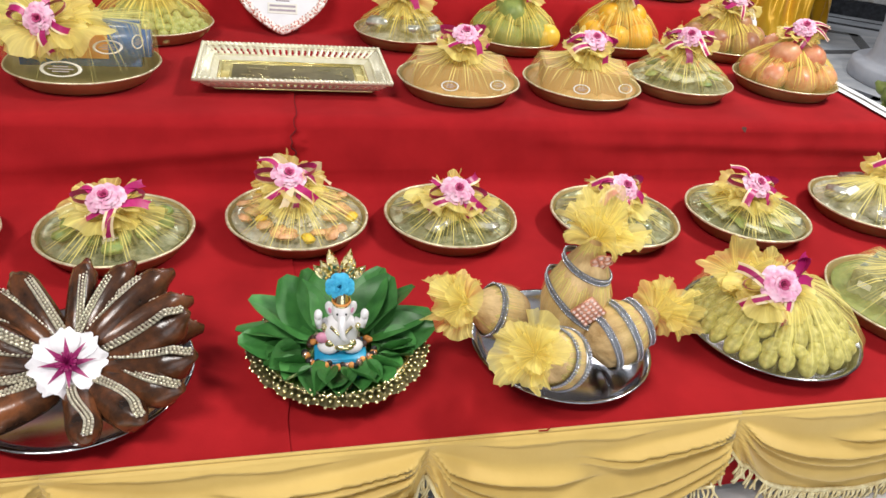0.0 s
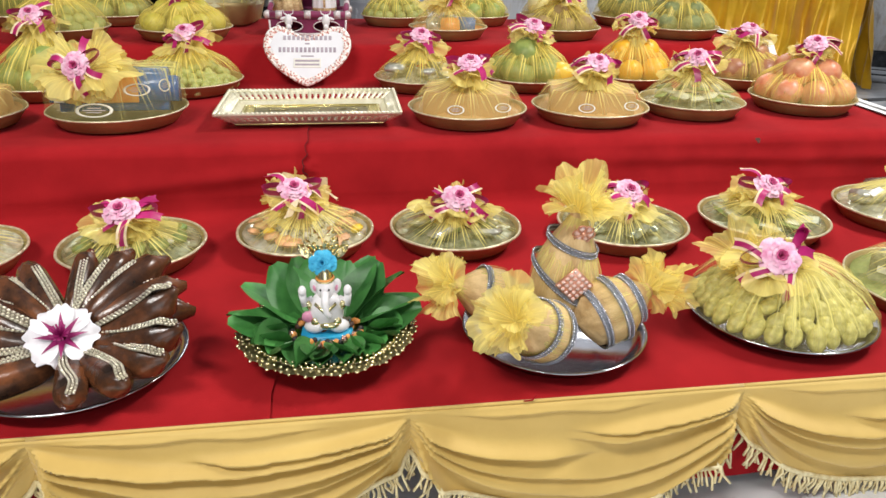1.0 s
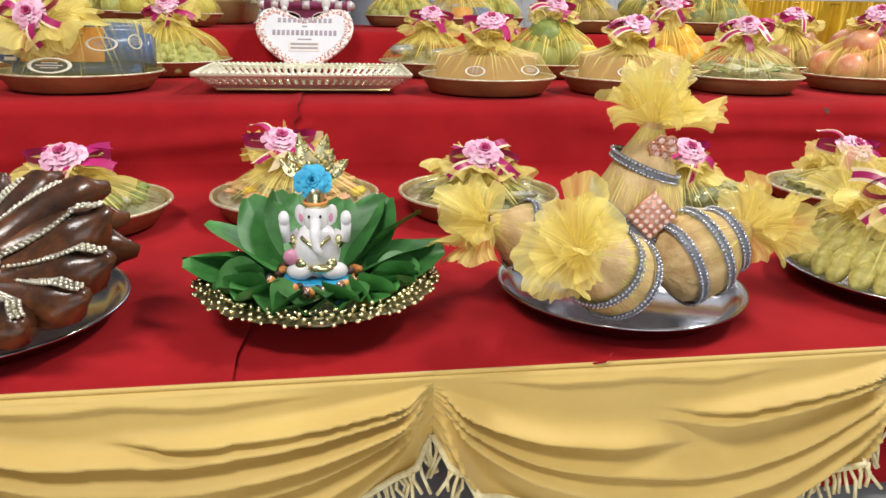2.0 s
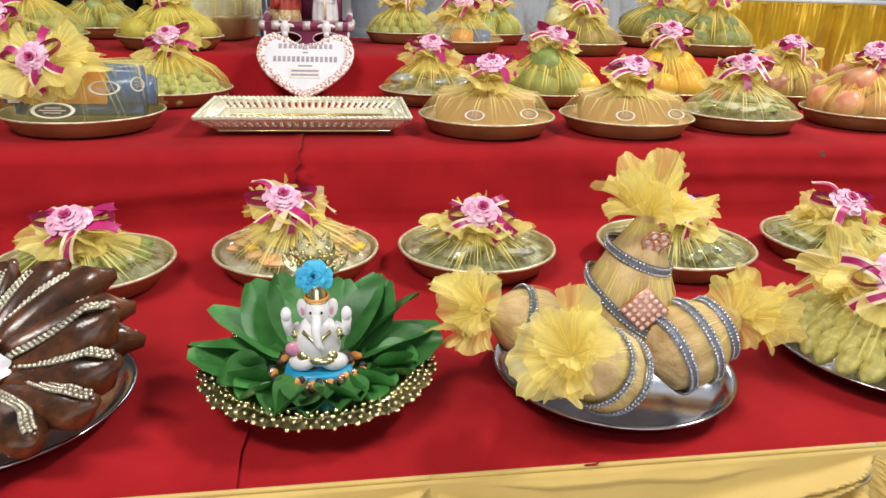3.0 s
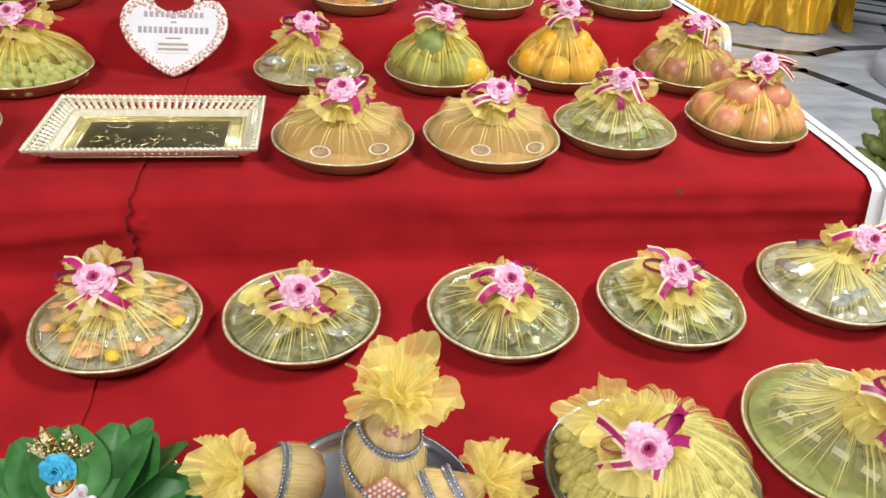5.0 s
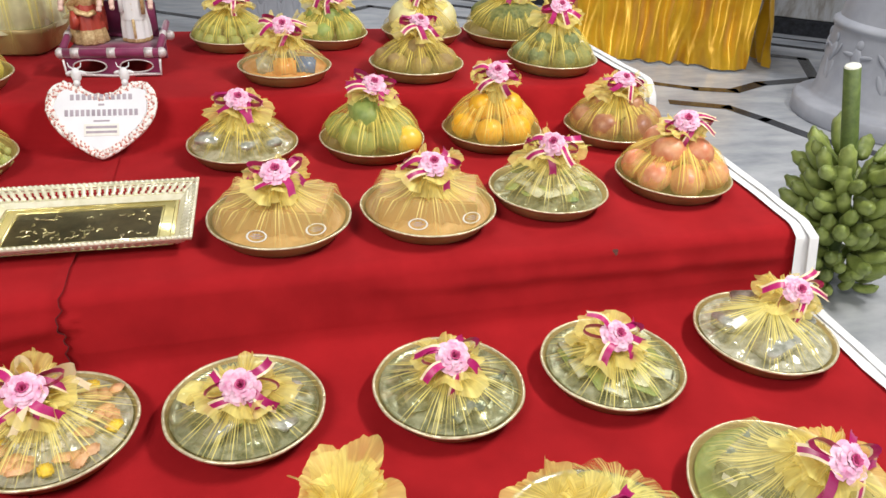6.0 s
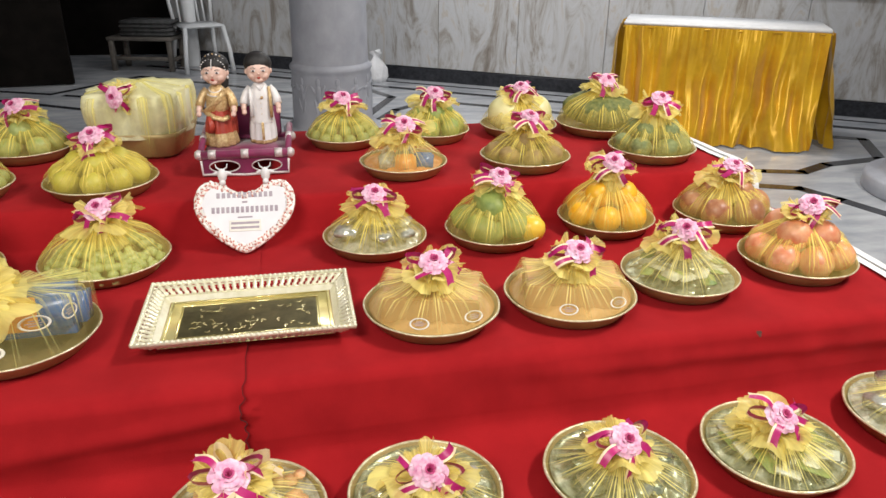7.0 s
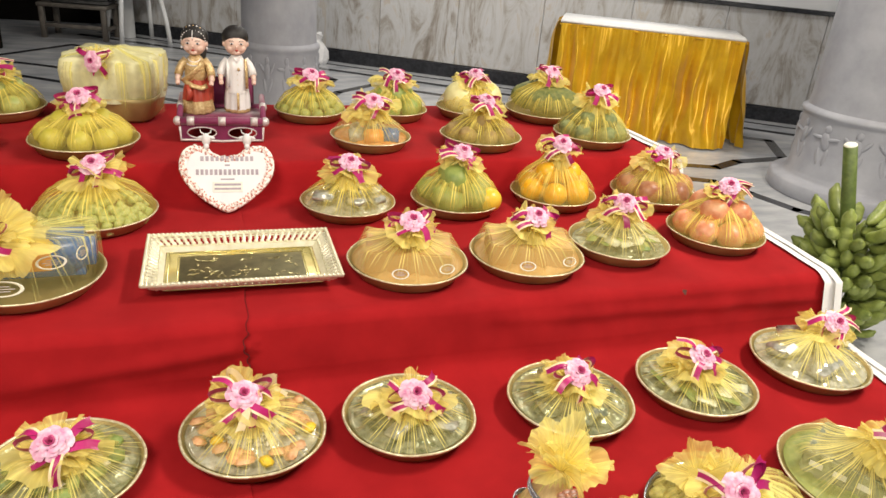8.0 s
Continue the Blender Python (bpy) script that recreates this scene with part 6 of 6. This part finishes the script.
for k in range(8):
    a0 = 2 * math.pi * k / 8

    def petal(u, v, a0=a0):
        w = (u - 0.5) * 2
        half = 0.0135 * math.sin(math.pi * (0.10 + 0.74 * v ** 1.2)) ** 0.9
        r = 0.004 + 0.036 * v - (0.002 + 0.002 * math.cos(6 * w)) * (v > 0.85)
        z = 0.010 * math.sin(v * 2.2) - 0.006 * v * v + 0.004 * w * w * v - 0.002 + 0.003 * math.sin(2 * w + 5 * a0)
        return (r * math.cos(a0) - w * half * math.sin(a0), r * math.sin(a0) + w * half * math.cos(a0), z)
    sheet(petal, 6, 8, False, fl, 0)

    def streak(u, v, a0=a0):
        w = (u - 0.5) * 2
        half = 0.0042 * (1 - v)
        r = 0.004 + 0.024 * v
        z = 0.010 * math.sin(v * 0.7 * 2.2) - 0.003 * v + 0.0016
        return (r * math.cos(a0) - w * half * math.sin(a0), r * math.sin(a0) + w * half * math.cos(a0), z)
    sheet(streak, 2, 5, False, fl, 1)
for k in range(16):
    a = 2.4 * k
    tube([(0, 0, 0.004), (0.006 * math.cos(a), 0.006 * math.sin(a), 0.013), (0.010 * math.cos(a), 0.010 * math.sin(a), 0.018)], 0.0012, 4, fl, 1)
o = part("flower", fl, [M["petal_white"], M["petal_magenta"]], th, "white cloth flower with a magenta heart")
o.matrix_basis = pose(hub.x, hub.y - 0.022, hub.z + 0.030, 42, 0, 12) @ Matrix.Scale(1.28, 4)


# idol on a gold stand with betel leaves
th = thing("leaf_platter", pose(0.052, 0.890, L0 + 0.001), "gold lace-edged stand ringed with betel leaves", "offering stand", ROW_B)
part("foot", lathe([(0, 0), (0.055, 0), (0.057, 0.004), (0.040, 0.014), (0.034, 0.024), (0.05, 0.030)], 32), M["gold_dark"], th, "dark gold foot")
part("dish", lathe([(0, 0.028), (0.09, 0.028), (0.112, 0.036), (0.112, 0.039), (0.09, 0.032), (0, 0.032)], 48), M["gold_metal"], th)


def lace(u, v):
    a = 2 * math.pi * u
    r = 0.108 + 0.026 * v + 0.0050 * abs(math.sin(12 * a)) * v
    z = 0.036 + 0.016 * math.sin(v * 1.6) - 0.010 * v + 0.003 * math.sin(60 * a) * math.sin(math.pi * v)
    return (r * math.cos(a), r * math.sin(a), z)


part("lace_rim", sheet(lace, 240, 6, True), M["gold_dark"], th, "crimped gold lace rim")
rnd = random.Random(6)
bead = fruit_mesh("lace_bead", ball(0.0036, 0.0036, 0.003, None, None, 0, 1), M["gold_metal"])
for k in range(288):
    row = k // 72
    a = 2 * math.pi * (k + 0.5 * row) / 72
    o = new("lace_bead", bead)
    o.parent = th
    r = (0.1345, 0.128, 0.121, 0.114)[row] + 0.0050 * abs(math.sin(12 * a)) * (4 - row) / 4
    o.location = (r * math.cos(a), r * math.sin(a), (0.0425, 0.0455, 0.0475, 0.0455)[row] + rnd.uniform(-0.002, 0.002))
    o.scale = (rnd.uniform(0.6, 1.15), rnd.uniform(0.6, 1.15), rnd.uniform(0.7, 1.2))


def leaf_data(L, W, curl, cup, seed):
    def at(u, v):
        w = (u - 0.5) * 2
        half = W / 2 * math.sin(math.pi * min(1, 0.06 + 0.90 * v ** 0.85)) ** 0.75
        x = L * v
        z = curl * v * v + cup * abs(w) ** 1.5 * half / (W / 2) + 0.0015 * math.sin(9 * v + 3 * w + seed) - 0.0018 * math.exp(-(w / 0.1) ** 2)
        return (x, w * half, z)
    return fruit_mesh("leaf", sheet(at, 10, 12), M["leaf"])


LEAVES = [leaf_data(0.112, 0.088, -0.014, 0.009, 1), leaf_data(0.102, 0.080, 0.008, 0.009, 2), leaf_data(0.062, 0.060, 0.008, 0.022, 3)]
for az, el, r, k, roll in [(172, 16, 0.045, 0, 20), (158, 34, 0.045, 0, 10), (140, 46, 0.045, 1, -20), (124, 50, 0.040, 1, 15), (106, 44, 0.030, 1, 0), (76, 36, 0.030, 1, 10), (56, 48, 0.04, 0, -15), (42, 44, 0.045, 1, 10), (32, 38, 0.045, 0, -30), (16, 22, 0.045, 0, -10), (2, 12, 0.05, 1, 20), (186, 8, 0.05, 1, -10)]:
    o = new("leaf", LEAVES[k])
    o.parent = th
    o.matrix_basis = pose(0, 0.005, 0.040, 0, 0, az) @ pose(r, 0, 0, 0, -el, 0) @ pose(0, 0, 0, roll, 0, 0)
for k in range(15):
    az = 176 + 188 * k / 14
    o = new("leaf", LEAVES[2])
    o.parent = th
    o.matrix_basis = pose(0, 0, 0.036, 0, 0, az + rnd.uniform(-8, 8)) @ pose(0.062, 0, 0.003 * (k % 3), rnd.uniform(-32, 32), -rnd.uniform(-4, 10), rnd.uniform(-25, 25)) @ Matrix.Scale(rnd.uniform(0.78, 1.0), 4)
for k in range(26):
    a = rnd.uniform(3.0, 6.4)
    o = part("raisin", ball(0.0075, 0.006, 0.005, None, None, 0, 1), M["raisin"] if k % 3 else M["sweet_orange"], th)
    o.matrix_basis = pose(0.034 * math.cos(a) + rnd.uniform(-0.012, 0.012), 0.004 + 0.028 * math.sin(a), 0.046 + rnd.uniform(0, 0.01), 0, 0, rnd.uniform(0, 180))

# seated idol, one plain mesh
bm = bmesh.new()
slab(-0.050, 0.050, -0.034, 0.026, 0.0, 0.011, 0.003, bm, 2)
slab(-0.044, 0.044, -0.036, -0.028, -0.004, 0.009, 0.003, bm, 2)
ball(0.034, 0.026, 0.034, Matrix.Translation((0, 0, 0.042)), bm, 0, 3)
for s in (-1, 1):
    ball(0.022, 0.014, 0.011, pose(s * 0.024, -0.012, 0.020, 0, s * 8, s * 25), bm, 0, 2)
    tube([(s * 0.026, 0, 0.060), (s * 0.042, -0.006, 0.058), (s * 0.043, -0.014, 0.078)], 0.0075, 8, bm, 0)
    ball(0.008, 0.008, 0.009, Matrix.Translation((s * 0.043, -0.015, 0.083)), bm, 0, 2)
    ball(0.010, 0.003, 0.013, pose(s * 0.021, 0.003, 0.082, 0, s * 12, s * 20), bm, 0, 2)
    ball(0.0035, 0.0025, 0.006, pose(s * 0.021, 0.001, 0.080, 0, s * 12, s * 20), bm, 1, 2)
    ball(0.0022, 0.002, 0.0022, Matrix.Translation((s * 0.008, -0.020, 0.086)), bm, 4, 1)
ball(0.018, 0.020, 0.020, Matrix.Translation((0, -0.002, 0.082)), bm, 0, 3)
tube([(0, -0.018, 0.080), (0.0, -0.030, 0.066), (0.002, -0.032, 0.052), (0.010, -0.034, 0.046)], lambda q: 0.0085 - 0.0045 * q, 10, bm, 0)
ball(0.014, 0.007, 0.010, Matrix.Translation((-0.034, -0.010, 0.036)), bm, 1, 2)
ball(0.020, 0.008, 0.006, Matrix.Translation((0.006, -0.022, 0.026)), bm, 3, 2)
lathe([(0.016, 0.093), (0.018, 0.096), (0.014, 0.101), (0.013, 0.108), (0.008, 0.116), (0, 0.121)], 18, bm, 3)
lathe([(0.0165, 0.0965), (0.0185, 0.0985), (0.0160, 0.1005)], 18, bm, 5)
for s in (-1, 1):
    ball(0.010, 0.006, 0.008, Matrix.Translation((s * 0.020, -0.018, 0.030)), bm, 3, 2)
    tube([(s * 0.030, -0.004, 0.056), (s * 0.036, -0.008, 0.053)], 0.0082, 8, bm, 3)
tube([(-0.020, -0.018, 0.062), (0, -0.029, 0.050), (0.020, -0.018, 0.062)], 0.0028, 6, bm, 3)
idol = tagged(part("idol", bm, [M["statue_white"], M["statue_pink"], M["statue_blue"], M["gold_metal"], M["hair"], M["sweet_orange"]]), "small white glazed seated elephant-headed idol, pink and gold", "statue")
idol.matrix_world = pose(0.053, 0.876, L0 + 0.040) @ Matrix.Diagonal((0.78, 0.92, 0.98, 1))
crest = thing("blue_flower_crest", pose(0.050, 0.898, L0 + 0.034), "blue fabric rose with gold sprigs behind the idol", "flower ornament")
me = ROSE.copy()
me.materials.clear()
me.materials.append(M["blue_rose"])
me.materials.append(M["blue_rose"])
o = new("rose", me)
o.parent = crest
o.matrix_basis = pose(0, -0.014, 0.122, 62, 0, 0) @ Matrix.Scale(0.74, 4)
for k in range(6):
    a = radians(38 + 21 * k + 5 * math.sin(k * 2.3))
    tall = 1.25 if k in (2, 3) else 0.9

    def blade(u, v, tall=tall):
        w = 0.0085 * math.sin(math.pi * min(1, v * 0.95 + 0.05)) ** 0.8 * (u - 0.5) * 2
        return (w, 0.0025 * math.cos((u - 0.5) * 3) + 0.004 * v * v, 0.040 * tall * v)
    o = part("gold_leaf", sheet(blade, 4, 8), M["gold_metal"], crest, "glittering gold leaf")
    o.matrix_basis = pose(0.014 * math.cos(a), 0.001, 0.116 + 0.010 * math.sin(a), 0, 90 - math.degrees(a), 0)
    for j in range(5):
        part("glitter_bead", ball(0.0026, 0.0022, 0.0026, Matrix.Translation(((j % 2 - 0.5) * 0.006, -0.001, 0.007 + 0.006 * j * tall)), None, 0, 1), M["gold_metal"], o)

# beads strung round the idol's foot
garland = thing("bead_garland", pose(0.052, 0.866, L0 + 0.041), "string of orange and dark brown beads at the idol's foot", "garland")
rnd = random.Random(41)
for k in range(26):
    a = radians(180 + 180 * k / 25)
    r = 0.0050 * rnd.uniform(0.85, 1.2)
    part("bead", ball(r, r, r * 1.2, Matrix.Translation((0.052 * math.cos(a), 0.034 * math.sin(a) + rnd.uniform(-0.004, 0.004), 0.006 + rnd.uniform(-0.003, 0.007))), None, 0, 2), M["sweet_orange"] if k % 3 == 0 else M["hair"] if k % 3 == 1 else M["copper"], garland)

# coconuts in net
th = thing("coconut_platter", pose(0.418, 0.904, L0 + 0.001), "steel plate of four coconuts dressed in yellow net", "fruit platter", ROW_B)
steel_plate(th, 0.150, 0.024)
POMS = [ruffle_data(300 + i, L=l, H=h, lobes=b, wave=w, n=120, rows=10) for i, (l, h, b, w) in enumerate([(0.050, 0.052, 5, 0.010), (0.048, 0.040, 6, 0.010), (0.040, 0.060, 5, 0.010), (0.054, 0.030, 6, 0.010)])]


def coconut(x, y, z, lean, turn, R, L, bands, pom, seed):
    """The pointed end runs along the local z axis."""
    c = part("coconut", lathe([(0, 0), (R * 0.45, 0.006), (R * 0.82, L * 0.14), (R, L * 0.36), (R * 0.95, L * 0.55), (R * 0.74, L * 0.74), (R * 0.46, L * 0.90), (R * 0.26, L), (R * 0.20, L * 1.06)], 36, squash=lambda a: 1 + 0.02 * math.sin(3 * a + seed) + 0.012 * math.sin(11 * a)), M["husk"], th, "husked coconut wrapped in yellow net")
    c.matrix_basis = pose(x, y, z, 0, 0, turn) @ pose(0, 0, 0, 0, lean, 0)
    for s, rr, tilt in bands:
        pts = [(R * rr * 1.035 * math.cos(a), R * rr * 1.035 * math.sin(a), L * s + tilt * math.cos(a - 2.7)) for a in [2 * math.pi * i / 36 for i in range(37)]]
        beaded(pts, 0.0125, 0.0021, [M["braid_grey"], M["bead_grey"]], "beaded_band", c, "grey beaded trim", lambda p: Vector((p.x, p.y, 0)).normalized())
    rnd = random.Random(seed)
    for k in range(4):
        o = new("net_frill", POMS[(k + seed) % 4])
        o.parent = c
        o.matrix_basis = pose(0, 0, L * 1.0 + 0.003 * k, rnd.uniform(-22, 22), rnd.uniform(-22, 22), 90 * k) @ Matrix.Scale(pom * rnd.uniform(0.9, 1.12), 4)

    def skin(u, v):
        a = 2 * math.pi * u
        s = 0.30 + 0.72 * v
        r = R * (1.03 if s < 0.55 else 1.03 - 0.75 * (s - 0.55) / 0.45) * (1 + 0.02 * math.sin(17 * a + seed))
        return (r * math.cos(a), r * math.sin(a), L * s)
    part("net_skin", sheet(skin, 60, 8, True), M["net_clear"], c, "yellow net drawn over the husk")
    return c


c1 = coconut(0.004, 0.010, 0.026, 7, 0, 0.054, 0.184, [(0.44, 1.0, 0.030), (0.78, 0.72, 0.010)], 1.10, 1)
brooch = part("square_brooch", slab(-0.021, 0.021, -0.002, 0.002, -0.021, 0.021, 0.001), M["copper_plain"], c1, "copper brooch set with pink stones")
brooch.matrix_basis = pose(-0.003, -0.0590, 0.096, 4, 38, -2)
stone = fruit_mesh("stone", ball(0.0036, 0.0022, 0.0036, None, None, 0, 1), M["pink_stone"])
for i in range(5):
    for j in range(5):
        o = new("stone", stone)
        o.parent = brooch
        o.location = (-0.0164 + 0.0082 * i, -0.0026, -0.0164 + 0.0082 * j)
bm = bmesh.new()
for k in range(6):
    a = math.pi * k / 3
    tube([(0.009 * math.cos(a) + 0.0062 * math.cos(q), 0, 0.009 * math.sin(a) + 0.0062 * math.sin(q)) for q in [2 * math.pi * i / 10 for i in range(11)]], 0.0013, 5, bm, 0)
    ball(0.0042, 0.002, 0.0042, Matrix.Translation((0.009 * math.cos(a), 0.0005, 0.009 * math.sin(a))), bm, 1, 2)
ball(0.004, 0.004, 0.004, None, bm, 0, 2)
part("flower_brooch", bm, [M["copper_plain"], M["pink_stone"]], c1, "copper flower brooch with pale stones").matrix_basis = pose(0.004, -0.0315, 0.170, 22, 0, 0) @ Matrix.Scale(1.15, 4)
coconut(-0.016, -0.078, 0.050, -58, 35, 0.047, 0.104, [(0.30, 0.98, 0.004), (0.62, 0.90, 0.004)], 0.95, 2)
coconut(0.024, -0.054, 0.054, 70, 14, 0.052, 0.124, [(0.22, 0.93, 0.0), (0.50, 0.98, 0.0), (0.76, 0.74, 0.0)], 0.98, 3)
coconut(-0.062, 0.020, 0.060, -70, 6, 0.046, 0.105, [(0.62, 0.88, 0.0)], 0.95, 4)

# heap of small yellow fruit
th = thing("yellow_fruit_platter", pose(0.826, 0.940, L0 + 0.001), "steel plate heaped with small yellow fruit under net", "fruit platter", ROW_B)
steel_plate(th, 0.158, 0.024)
rnd = random.Random(12)
for n, rr, z in ((27, 0.128, 0.036), (26, 0.112, 0.050), (22, 0.093, 0.064), (17, 0.072, 0.078), (12, 0.049, 0.090), (7, 0.026, 0.098), (1, 0.0, 0.104)):
    for k in range(n):
        o = new("yellow_fruit", FRUIT["yellow_fruit"])
        o.parent = th
        a = 2 * math.pi * (k + rnd.uniform(-0.2, 0.2)) / n
        o.matrix_basis = pose(rr * math.cos(a), rr * math.sin(a), z, 0, 0, math.degrees(a)) @ pose(0, 0, 0, 0, rnd.uniform(10, 70), rnd.uniform(-50, 50)) @ Matrix.Scale(rnd.uniform(0.68, 0.92), 4)
net_wrap(th, 0.158, 0.026, [(0.985, 0.0), (0.93, 0.028), (0.74, 0.062), (0.46, 0.088), (0.2, 0.100), (0.07, 0.108)], 71, M["net_clear"])
corsage(th, pose(-0.045, -0.020, 0.118, 12, -10, 0), 72, 0.95)
o = new("net_frill", POMS[0])
o.parent = th
o.matrix_basis = pose(-0.075, 0.03, 0.112, 20, -30, 0)

# wrapped box at the stand's end
th = wrapped_plate(1.165, 0.990, L0, 0.160, "box", 81, "gold plate with a printed box under yellow net", ROW_B, 1.1, M["net_pale"], 0.0, radians(-58), (0.02, -0.03), 1.0, box=(0.104, 0.070, 0.042))
b = part("sweet_box", slab(-0.102, 0.102, -0.068, 0.068, 0.012, 0.078, 0.004, None, 0, 2), M["foil_green"], th, "green printed box", False)
b.matrix_basis = pose(0, 0, 0, 0, 0, -58)
foil(th, 0.148, 0.006, 81, "sweet_green")
for k in range(4):
    part("lettering_bar", slab(-0.085 + 0.045 * k, -0.060 + 0.045 * k, -0.0695, -0.0678, 0.046, 0.058, 0), M["white_print"], b, "", False)
